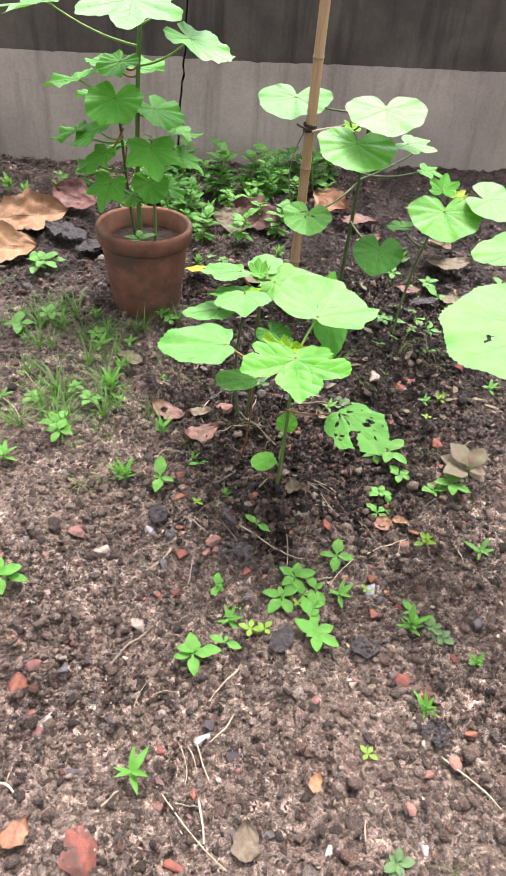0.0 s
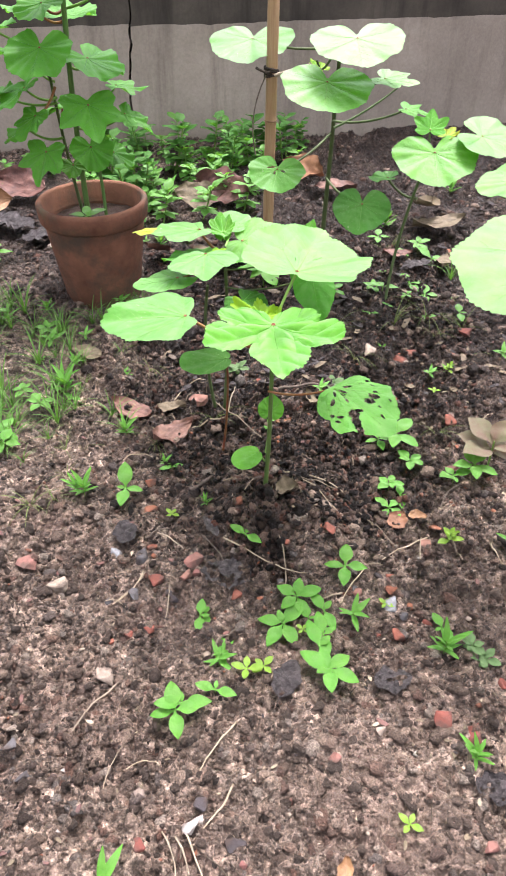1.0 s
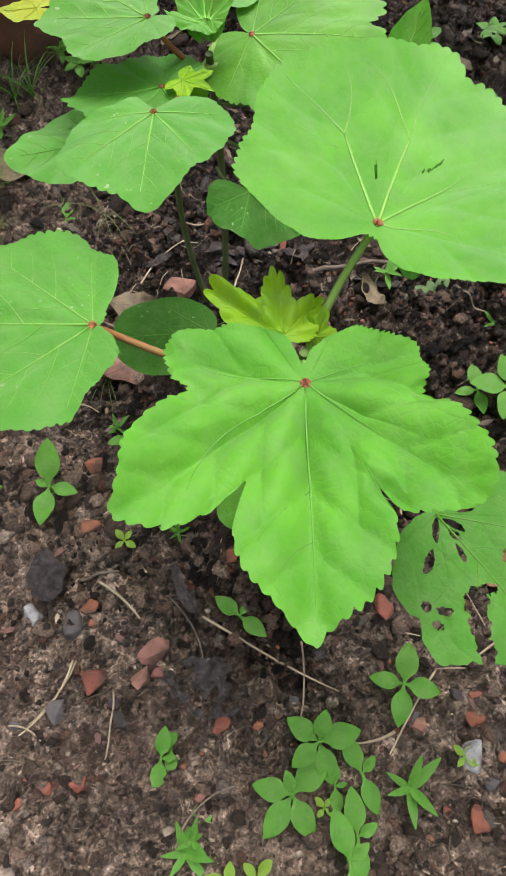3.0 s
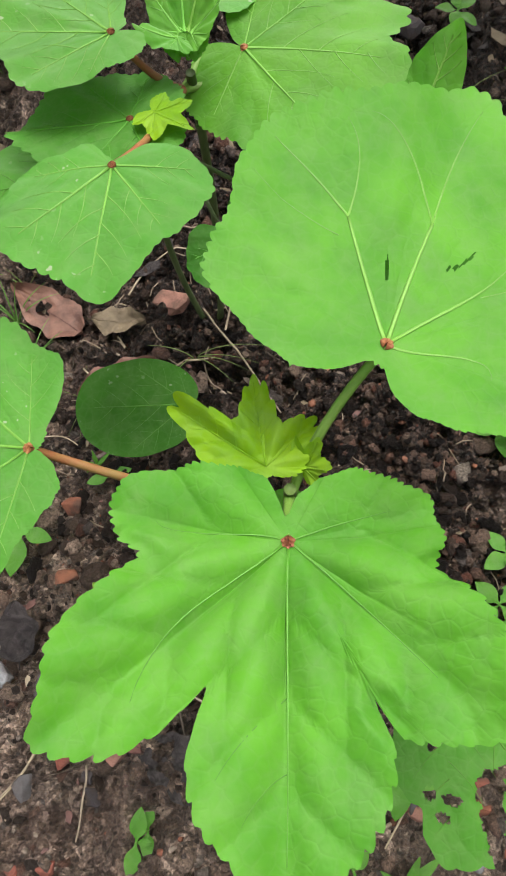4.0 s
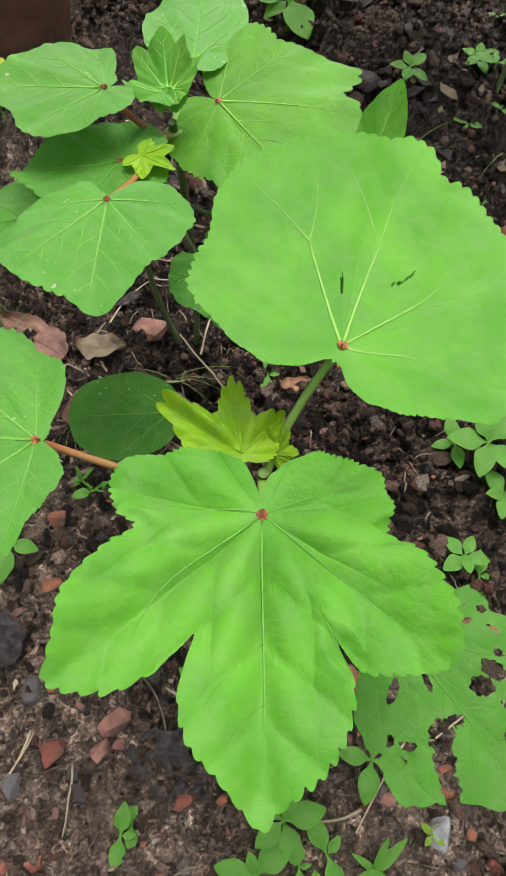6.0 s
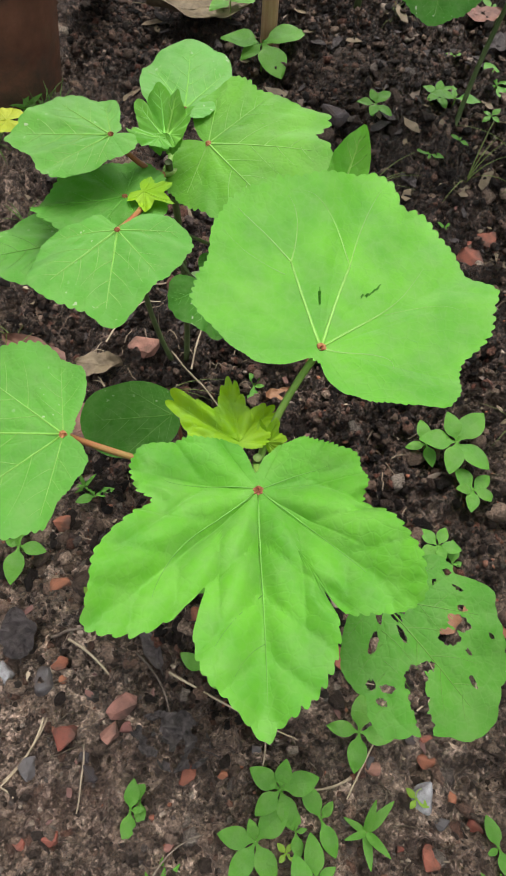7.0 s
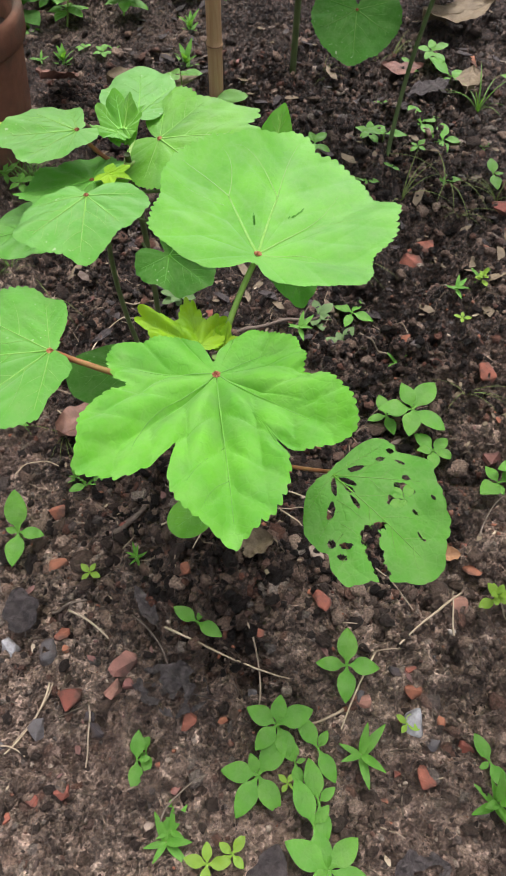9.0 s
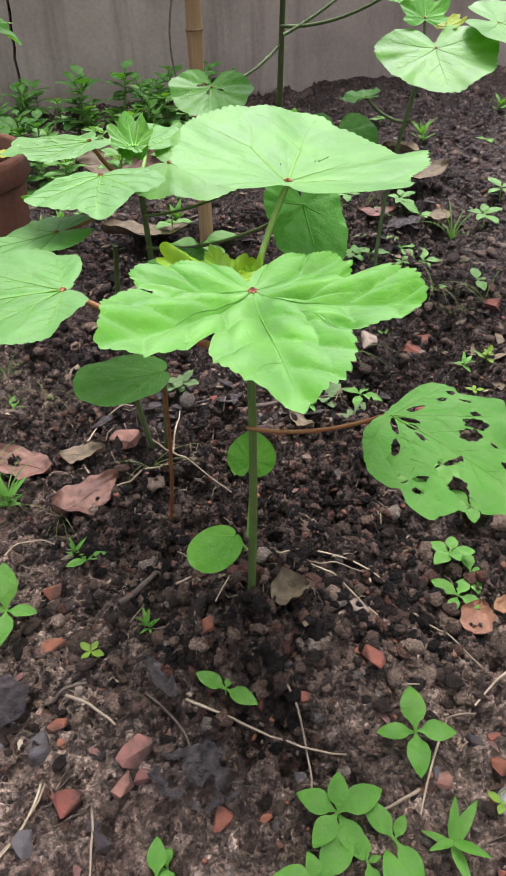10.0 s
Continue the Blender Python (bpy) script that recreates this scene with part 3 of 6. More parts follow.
def sized(form, size, wide=1.0):
    return [(math.degrees(math.atan2(wide * math.sin(radians(a)), math.cos(radians(a)))), size * r * math.hypot(math.cos(radians(a)), wide * math.sin(radians(a)))) for a, r in form]


# ---- ground ----
def spaced(lo, hi, fine_lo, fine_hi, fine, mid_lo, mid_hi, mid):
    near = np.concatenate([np.arange(mid_lo, fine_lo, mid), np.arange(fine_lo, fine_hi, fine), np.arange(fine_hi, mid_hi + mid / 2, mid)])
    down = [near[0] - mid * 1.5 * (1.45 ** k - 1) / 0.45 for k in range(1, 60)]
    up = [near[-1] + mid * 1.5 * (1.45 ** k - 1) / 0.45 for k in range(1, 60)]
    return np.concatenate([[lo], sorted(d for d in down if d > lo), near, [u for u in up if u < hi], [hi]])


gx = spaced(-120, 120, -0.42, 0.62, 0.0036, -1.4, 1.5, 0.016)
gy = spaced(-120, 120, 0.38, 1.50, 0.0036, -0.3, 3.5, 0.0095)
GX, GY = np.meshgrid(gx, gy)
GZ = height(GX, GY)
far = np.clip((np.hypot(GX, GY - 1.5) - 3) / 3, 0, 1)
GZ = GZ * (1 - far)
soil = Mesh()
soil.v = list(zip(GX.ravel().tolist(), GY.ravel().tolist(), GZ.ravel().tolist()))
w = len(gx)
soil.f = [(j * w + i, j * w + i + 1, (j + 1) * w + i + 1, (j + 1) * w + i) for j in range(len(gy) - 1) for i in range(w - 1)]
ground = tagged(new("ground", soil.data("ground", SOIL)), "bare brown garden soil with a freshly turned dark mound and painted shade", "ground", kind="structure")
attr = ground.data.attributes.new("dug_shade", "FLOAT", "POINT")
attr.data.foreach_set("value", dug_shade(GX, GY).ravel().astype(np.float32))
attr = ground.data.attributes.new("dry", "FLOAT", "POINT")
attr.data.foreach_set("value", dry(GX, GY).ravel().astype(np.float32))

ICO = np.array([(0, 0, 1), (0.894, 0, 0.447), (0.276, 0.851, 0.447), (-0.724, 0.526, 0.447), (-0.724, -0.526, 0.447), (0.276, -0.851, 0.447),
                (0.724, 0.526, -0.447), (-0.276, 0.851, -0.447), (-0.894, 0, -0.447), (-0.276, -0.851, -0.447), (0.724, -0.526, -0.447), (0, 0, -1)])
ICO_F = np.array([(0, 1, 2), (0, 2, 3), (0, 3, 4), (0, 4, 5), (0, 5, 1), (1, 6, 2), (2, 7, 3), (3, 8, 4), (4, 9, 5), (5, 10, 1),
                  (6, 7, 2), (7, 8, 3), (8, 9, 4), (9, 10, 5), (10, 6, 1), (7, 6, 11), (8, 7, 11), (9, 8, 11), (10, 9, 11), (6, 10, 11)])


def finer(points, faces):
    """The lump with each triangle split in four."""
    pts, seen, out = [tuple(p) for p in points], {}, []

    def middle(a, b):
        key = (min(a, b), max(a, b))
        if key not in seen:
            seen[key] = len(pts)
            pts.append(tuple((Vector(pts[a]) + Vector(pts[b])).normalized()))
        return seen[key]

    for a, b, c in faces.tolist():
        ab, bc, ca = middle(a, b), middle(b, c), middle(c, a)
        out += [(a, ab, ca), (b, bc, ab), (c, ca, bc), (ab, bc, ca)]
    return np.array(pts), np.array(out)


ICO2, ICO2_F = finer(ICO, ICO_F)


def crumbs(name, x, y, r, mat, label, flat=0.7, round_=False, sunk=0.05):
    """Loose soil: many small rough lumps, half sunk in the ground, as one mesh."""
    n = len(x)
    lump, lump_f = (ICO2, ICO2_F) if round_ else (ICO, ICO_F)
    k = len(lump)
    jag = 1 + 0.9 * (RNG.random((n, 12, 1)) - 0.5)
    if round_:      # broad dents first, then small ones
        jag = 1 + 0.45 * (RNG.random((n, k, 1)) - 0.5)
        for _ in range(5):
            d = RNG.normal(size=(n, 1, 3))
            d = d / np.linalg.norm(d, axis=2, keepdims=True)
            jag = jag - 0.75 * np.clip((lump[None] * d).sum(2, keepdims=True) - 0.5, 0, 1)
    pts = lump[None] * jag * (r[:, None, None] * (0.75 + 0.6 * RNG.random((n, 1, 3))))
    t, s = RNG.uniform(0, 6.28, n), RNG.uniform(-0.6, 0.6, n)
    pts[:, :, 2] *= flat
    y1, z1 = pts[:, :, 1] * np.cos(s)[:, None] - pts[:, :, 2] * np.sin(s)[:, None], pts[:, :, 1] * np.sin(s)[:, None] + pts[:, :, 2] * np.cos(s)[:, None]
    x2, y2 = pts[:, :, 0] * np.cos(t)[:, None] - y1 * np.sin(t)[:, None], pts[:, :, 0] * np.sin(t)[:, None] + y1 * np.cos(t)[:, None]
    z0 = height(x, y) + sunk * r * flat
    P = np.stack([x2 + x[:, None], y2 + y[:, None], z1 + z0[:, None]], -1).reshape(-1, 3)
    F = (lump_f[None] + k * np.arange(n)[:, None, None]).reshape(-1, 3)
    me = bpy.data.meshes.new(name)
    me.vertices.add(len(P))
    me.vertices.foreach_set("co", P.ravel())
    me.loops.add(F.size)
    me.loops.foreach_set("vertex_index", F.ravel().astype(np.int32))
    me.polygons.add(len(F))
    me.polygons.foreach_set("loop_start", np.arange(0, F.size, 3, dtype=np.int32))
    me.update(calc_edges=True)
    me.attributes.new("dry", "FLOAT", "POINT").data.foreach_set("value", np.repeat(dry(x, y), k).astype(np.float32))
    me.materials.append(mat)
    return tagged(new(name, me), label, "soil", kind="stuff")


def scatter(n, x0, x1, y0, y1, clump, seed):
    x, y = RNG.uniform(x0, x1, 3 * n), RNG.uniform(y0, y1, 3 * n)
    keep = vnoise(x, y, clump, seed) * vnoise(x, y, clump * 3, seed + 1) > RNG.uniform(0, 0.55, 3 * n)
    return x[keep][:n], y[keep][:n]


cx, cy = scatter(13000, -0.45, 0.66, 0.34, 1.6, 0.06, 11)
cr = 0.0009 + 0.0062 * RNG.random(len(cx)) ** 6
cx = np.concatenate([cx, RNG.uniform(-0.32, 0.56, 4000)])
cy = np.concatenate([cy, RNG.uniform(0.36, 0.85, 4000)])
cr = np.concatenate([cr, 0.0007 + 0.0030 * RNG.random(4000) ** 4])
keep = dug_shade(cx, cy) < 0.55
crumbs("soil_crumbs", cx[keep], cy[keep], cr[keep], CRUMB, "loose crumbs of dry brown soil and grit", 0.6, False, -0.2)
cx, cy = scatter(6000, -0.22, 0.5, 0.62, 1.3, 0.025, 15)
keep = dug_shade(cx, cy) < 0.5
crumbs("fine_soil_crumbs", cx[keep], cy[keep], (0.0008 + 0.0036 * RNG.random(len(cx)) ** 3.5)[keep], CRUMB, "fine loose crumbs of brown soil", 0.65, False, -0.2)
cx, cy = scatter(9000, -1.3, 1.4, 1.4, 3.1, 0.12, 13)
crumbs("far_soil_crumbs", cx, cy, 0.002 + 0.010 * RNG.random(len(cx)) ** 4, CRUMB, "loose crumbs of brown soil by the wall")
cx, cy = scatter(30000, -0.2, 0.55, 0.82, 2.1, 0.05, 17)
keep = dug_shade(cx, cy) > 0.3
crumbs("dug_shade_soil_crumbs", cx[keep], cy[keep], (0.0011 + 0.0052 * RNG.random(len(cx)) ** 4)[keep], DUG_SHADE, "moist dark crumbs of freshly turned soil, darkened also for shade", 0.85)

cx, cy = scatter(5200, -0.36, 0.60, 0.34, 1.12, 0.07, 19)
keep = dug_shade(cx, cy) < 0.6
crumbs("soil_clods", cx[keep], cy[keep], (0.0026 + 0.0085 * RNG.random(len(cx)) ** 3.2)[keep], CRUMB, "small hard clods and pebbles in brown soil", 0.6, True, -0.15)
cx, cy = scatter(3000, -0.12, 0.34, 0.86, 1.22, 0.05, 23)
keep = dug_shade(cx, cy) > 0.35
crumbs("dug_shade_clods", cx[keep], cy[keep], (0.0022 + 0.0085 * RNG.random(len(cx)) ** 3)[keep], DUG_SHADE, "moist dark clods of freshly turned soil, darkened also for shade", 0.75, True, -0.2)
cx, cy = scatter(3400, -0.6, 0.85, 1.0, 2.5, 0.12, 27)
crumbs("plot_clods", cx, cy, 0.003 + 0.011 * RNG.random(len(cx)) ** 3, CRUMB, "small clods and pebbles between the plants", 0.6, True, -0.3)

cx, cy = scatter(520, -0.30, 0.52, 0.42, 1.5, 0.10, 33)
crumbs("brick_grit", cx, cy, 0.0010 + 0.0030 * RNG.random(len(cx)) ** 2.5, BRICK, "small crumbs of red brick in the soil", 0.6, False, 0.1)
cx, cy = scatter(520, -0.30, 0.52, 0.42, 1.5, 0.10, 37)
crumbs("pale_grit", cx, cy, 0.0008 + 0.0022 * RNG.random(len(cx)) ** 2.5, PALE_STONE, "small pale grit in the soil", 0.6, False, 0.1)

# ---- wall: cement plinth with a cracked joint, darker wall set back above it ----
WALL_Y, WALL_SLOPE = 3.13, 0.2
CRACK = [(0.0, -0.400), (0.05, -0.404), (0.10, -0.398), (0.15, -0.402), (0.19, -0.393), (0.22, -0.398), (0.26, -0.387), (0.29, -0.391), (0.33, -0.378), (0.37, -0.384), (0.42, -0.372), (0.47, -0.376), (0.6, -0.366), (0.9, -0.36), (2.4, -0.36)]


def crack_at(z):
    return float(np.interp(z, [c[0] for c in CRACK], [c[1] for c in CRACK]))


def slab(name, x0, x1, z0, z1, front, depth, mat, parent, ragged=0.0, edge0=False, edge1=False, gap=0.004, seed=0, label="", capped=True):
    """A piece of wall along the plan line; its end may follow the crack, and its top may be ragged."""
    nx, nz = max(2, int((x1 - x0) / 0.025)), max(2, int((z1 - z0) / 0.03))
    rows = []
    for i in range(nz + 1):
        z = z0 + (z1 - z0) * i / nz
        a = crack_at(z) + gap if edge0 else x0
        b = crack_at(z) - gap if edge1 else x1
        row = []
        for j in range(nx + 1):
            x = a + (b - a) * j / nx
            zz = z - (ragged * (0.2 + 1.0 * float(vnoise(x, 0.0, 0.05, seed)) ** 2 + 0.9 * float(vnoise(x, 3.0, 0.02, seed)) ** 3) * (i / nz) ** 6 if ragged else 0)
            out = 0.007 * (float(vnoise(x, z, 0.22, seed + 1)) - 0.5) + 0.003 * (float(vnoise(x, z, 0.05, seed + 2)) - 0.5)
            row.append((x, WALL_Y + WALL_SLOPE * x + front + out, zz))
        rows.append(row)
    m = Mesh().grid(rows)
    if capped:
        m.grid([rows[-1], [(p[0], p[1] + depth, p[2] + 0.004) for p in rows[-1]]])
    m.grid([[(r[0][0], r[0][1] + depth, r[0][2]) for r in rows], [r[0] for r in rows]])
    m.grid([[r[-1] for r in rows], [(r[-1][0], r[-1][1] + depth, r[-1][2]) for r in rows]])
    m.grid([[(p[0], p[1] + depth, p[2]) for p in r] for r in reversed(rows)])
    return part(name, m.data(name, mat, False), parent, None, label)


wall = thing("wall_north", (0, 0, 0), "old cement-rendered garden wall with a cracked plinth", "wall", kind="structure")
slab("plinth", -4.0, -0.4, -0.15, 0.394, 0.0, 0.13, WALL_LOW, wall, 0.004, edge1=True, seed=3, label="grey cement plinth", capped=False)
slab("plinth", -0.4, 5.0, -0.15, 0.390, 0.003, 0.13, WALL_LOW, wall, 0.005, edge0=True, seed=8, label="grey cement plinth with crumbling top edge", capped=False)
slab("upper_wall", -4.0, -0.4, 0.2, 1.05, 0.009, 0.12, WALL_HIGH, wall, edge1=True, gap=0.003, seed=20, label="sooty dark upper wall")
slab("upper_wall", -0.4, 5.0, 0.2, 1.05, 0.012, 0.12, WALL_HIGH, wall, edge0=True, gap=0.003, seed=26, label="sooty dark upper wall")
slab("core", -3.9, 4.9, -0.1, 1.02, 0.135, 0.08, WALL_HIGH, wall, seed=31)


# ---- main okra plant on the mound ----
def at_ground(x, y, sink=0.004):
    return Vector((x, y, gz(x, y) - sink))


okra = thing("okra_plant", at_ground(0.115, 1.04), "young okra plant with broad bright green leaves on a mound", "plant", "okra plants")
foot = okra.location.copy()
head = Vector((0.123, 1.036, 0.352))
stalk(okra, "stem", foot - Vector((0, 0, 0.02)), head, 0.0036, 0.0028, STEM, 0, (0.003, 0, 0), "slim hairy green stem", 14)
MAIN = [(-172.2, 0.0097), (-157.7, 0.0269), (-137.6, 0.0387), (-116.0, 0.0564), (-103.1, 0.0715), (-86.6, 0.067), (-80.0, 0.0575), (-74.6, 0.0669), (-62.0, 0.0947), (-50.9, 0.1106), (-47.4, 0.1177), (-38.0, 0.1057), (-30.9, 0.0843), (-25.9, 0.064), (-22.9, 0.0848), (-15.3, 0.1042), (-4.8, 0.1206), (-2, 0.1262),
        (1.4, 0.1321), (4.2, 0.1262), (11.7, 0.1156), (20.7, 0.1022), (25.1, 0.0925), (28.6, 0.0795), (29.8, 0.0658), (31.0, 0.0804), (33.9, 0.0866), (41.5, 0.0967), (50.8, 0.1058), (60.3, 0.0937), (73.7, 0.072), (81.0, 0.058), (91.3, 0.0597), (105.5, 0.0593), (119.3, 0.0495), (143.7, 0.0364), (165.0, 0.022)]
MAIN_VEINS = [([(0, 0), (0.0274, 0.0007), (0.058, 0.002), (0.0831, 0.0027), (0.1114, 0.0034)], 0.0009, 0.0002), ([(0, 0), (0.0151, -0.0189), (0.031, -0.0375), (0.0439, -0.0467), (0.0631, -0.0538)], 0.0007, 0.00015), ([(0, 0), (0.0132, 0.0171), (0.0322, 0.038), (0.0488, 0.0546)], 0.0007, 0.00015),
              ([(0, 0), (-0.002, -0.0191), (-0.0008, -0.0402), (-0.0041, -0.0521)], 0.0006, 0.0001), ([(0, 0), (-0.008, 0.0208), (-0.0129, 0.0391)], 0.0006, 0.0001), ([(0.058, 0.002), (0.0723, -0.0126), (0.086, -0.022)], 0.0004, 0.0001), ([(0.0831, 0.0027), (0.0897, -0.0058), (0.1001, -0.0125)], 0.0003, 0.0001)]
okra_leaf(okra, (0.124, 1.0105, 0.364), -87, MAIN, wing=0.008, ribs=(1.5, 49, -47, 105, -94), mat=LEAF, vein=VEIN_DARK, teeth=124, tooth=0.040, cup=0.042, droop=0.037, wave=0.004, seed=1, fine=1.9, quilt=0.026, crease=0.030, veins=MAIN_VEINS,
          pits=((0.010, -0.060, 0.013, 0.007, -100, 0.005), (0.009, 0.059, 0.010, 0.006, 95, 0.004), (0.061, 0.036, 0.010, 0.006, 35, 0.004)), label="broad three-lobed bright green leaf")
BIG = [(-175.7, 0.01), (-154.3, 0.0273), (-138.9, 0.0371), (-115.3, 0.0593), (-107.1, 0.0776), (-95.7, 0.0791), (-85.7, 0.0771), (-74.3, 0.0923), (-61.9, 0.1058), (-55.0, 0.1145), (-45.1, 0.1087), (-30.6, 0.1162), (-20.5, 0.1202), (-16.2, 0.1159), (-9.1, 0.1297), (-4.7, 0.1313), (0.5, 0.1248),
       (13.7, 0.114), (24.7, 0.1085), (36.2, 0.1069), (50.9, 0.0971), (60.9, 0.0856), (69.8, 0.0794), (76.0, 0.0785), (83.3, 0.0767), (88.2, 0.0704), (100.5, 0.0541), (122.4, 0.0347), (151.5, 0.0095)]
BIG_VEINS = [([(0, 0), (0.0263, 0.0146), (0.0494, 0.0272)], 0.0013, 0.0008), ([(0.0494, 0.0272), (0.0633, 0.0472), (0.0761, 0.0718)], 0.0007, 0.0002), ([(0.0494, 0.0272), (0.0748, 0.029), (0.0899, 0.038)], 0.0006, 0.0001), ([(0, 0), (0.0299, -0.0025), (0.0589, -0.0063)], 0.0013, 0.0008),
             ([(0.0589, -0.0063), (0.0879, 0.0118), (0.096, 0.029)], 0.0006, 0.0001), ([(0.0589, -0.0063), (0.0948, -0.0096), (0.1231, -0.0172)], 0.0006, 0.0001), ([(0, 0), (0.0206, -0.0169), (0.0319, -0.0313), (0.0493, -0.0388), (0.0717, -0.0494)], 0.0010, 0.0001),
             ([(0, 0), (0.0005, -0.0169), (0.0025, -0.0336), (-0.0043, -0.0405)], 0.0008, 0.0001), ([(0.0404, 0.0289), (0.0455, 0.0497), (0.0544, 0.0681)], 0.0003, 0.0001), ([(0.0319, -0.0313), (0.0439, -0.0557), (0.044, -0.0718)], 0.0003, 0.0001)]
okra_leaf(okra, (0.154, 1.0805, 0.403), 80, BIG, warp=(0.002, 0.048, 0.684, 1.817, 0.873), ribs=(29, -6, -45, -92, 60), mat=LEAF, vein=VEIN, teeth=120, tooth=0.03, wave=0.003, seed=2, fine=1.9, quilt=0.006, crease=0.008, veins=BIG_VEINS,
          holes=((0.0325, 0.007, 0.0058, 0.0007, 12), (0.042, -0.0185, 0.0040, 0.0007, -50), (0.0485, -0.0240, 0.0055, 0.0006, -30)), label="large rounded bright green leaf with two slits")
LEFT = [(-128.3, 0.0116), (-119.6, 0.0259), (-114.7, 0.0352), (-104.5, 0.0462), (-90.7, 0.0506), (-84.6, 0.0605), (-74.9, 0.0678), (-55.3, 0.0782), (-43.0, 0.0892), (-29.7, 0.099), (-18.5, 0.1079), (-9.1, 0.1142), (2.5, 0.1047), (17.9, 0.094), (33.9, 0.0861), (48.8, 0.0797), (61.1, 0.0708), (71.5, 0.0623), (79.3, 0.0573), (86.1, 0.0424), (102.3, 0.0323), (127.1, 0.0227), (136.0, 0.0169), (165, 0.004)]
okra_leaf(okra, (0.0105, 1.041, 0.358), 190, LEFT, warp=(-0.02, 0, -0.6, 0, 0.8), ribs=(-10, 32, -45, 75, -88), mat=LEAF_SPECK, teeth=84, tooth=0.04, cup=0.0, wave=0.004, seed=3, fine=1.4, label="rounded green leaf on a red stalk", rib_width=0.0011)
LACE = [(-112, 0.014), (-95, 0.026), (-84.7, 0.0322), (-75.5, 0.0427), (-66.0, 0.0517), (-55.9, 0.0572), (-50.0, 0.0591), (-47.7, 0.0701), (-38.1, 0.0808), (-23.7, 0.0809), (-17.1, 0.0854), (-5.1, 0.098), (1.5, 0.1004), (12.1, 0.0919), (21.2, 0.0891), (32.1, 0.0811), (43.6, 0.0744), (53.5, 0.0733), (61.9, 0.0642), (69.1, 0.0516), (76.3, 0.0521), (84.7, 0.0484), (92.6, 0.0397), (106, 0.014), (150, 0.004), (-150, 0.004)]


LACE_HOLES = ((0.0078, 0.0156, 0.0060, 0.0022, 62), (0.0105, 0.0040, 0.0065, 0.0020, 22), (0.015, 0.0005, 0.004, 0.002, 10), (0.0068, -0.0060, 0.0070, 0.0020, -42), (0.0180, -0.0210, 0.0070, 0.0026, -58), (0.0250, -0.0037, 0.0055, 0.0018, -15), (0.0147, 0.0340, 0.0032, 0.0018, 60), (0.0151, 0.0445, 0.0028, 0.0022, 40),
              (0.0265, 0.0424, 0.0040, 0.0012, 20), (0.0419, 0.0281, 0.0075, 0.0045, 20), (0.0440, 0.0180, 0.0070, 0.0050, 40), (0.037, 0.036, 0.003, 0.002, 30), (0.0345, -0.0378, 0.0030, 0.0028, 0), (0.0422, -0.0319, 0.0045, 0.0022, 45), (0.0457, -0.0394, 0.0035, 0.0020, 30), (0.0490, -0.0150, 0.0085, 0.0068, -60),
              (0.0590, -0.0215, 0.0085, 0.0062, -30), (0.0700, -0.0270, 0.0090, 0.0055, -22), (0.0790, -0.0310, 0.0080, 0.0034, -22), (0.0478, -0.0050, 0.0060, 0.0030, 60), (0.0720, 0.0119, 0.0045, 0.0014, -10), (0.0581, 0.0218, 0.0022, 0.0014, 0), (0.0602, 0.0383, 0.0022, 0.0010, 0))
okra_leaf(okra, (0.2025, 0.973, 0.2945), -48, LACE, pitch=4, warp=(0, 0.06, -1.2, 0, -1.0), ribs=(2, 42, -38, 80, -80), mat=LEAF_OLD_SHADED, vein=VEIN_DARK, teeth=50, tooth=0.02, cup=0.003, wave=0.004, seed=4, fine=3.0, holes=LACE_HOLES, hub=False,
          label="older green leaf eaten into lace by insects", rib_width=0.0009)
YOUNG = [(-5, 0.041), (8, 0.034), (20, 0.026), (30, 0.033), (44, 0.051), (56, 0.040), (75, 0.030), (100, 0.026), (130, 0.016), (165, 0.006), (-165, 0.005), (-120, 0.014), (-95, 0.020), (-72, 0.027), (-58, 0.031), (-45, 0.027), (-30, 0.022), (-18, 0.031)]
okra_leaf(okra, (0.112, 1.044, 0.356), 109, YOUNG, pitch=-10, roll=0, ribs=(-3, 44, -58), mat=LEAF_YOUNG, vein=LEAF_YOUNG, teeth=40, tooth=0.13, cup=0.004, wave=0.006, quilt=0.03, crease=0.06, seed=5, hub=False, label="small crinkled yellow-green young leaf", rib_width=0.0008)
okra_leaf(okra, (0.128, 1.046, 0.352), 60, sized(LOBED, 0.018, 0.8), pitch=-50, mat=LEAF_YOUNG, vein=LEAF_YOUNG, teeth=30, tooth=0.12, wave=0.003, seed=6, hub=False, fine=0.5, label="unfolding leaf bud")
stalk(okra, "petiole", head - Vector((0, 0, 0.008)), (0.124, 1.012, 0.363), 0.0026, 0.002, PETIOLE, 0, (0, -0.004, 0.004))
stalk(okra, "petiole", head - Vector((0, 0, 0.014)), (0.154, 1.080, 0.402), 0.0024, 0.0020, PETIOLE, 0, (-0.003, 0.004, -0.004), "green leaf stalk")
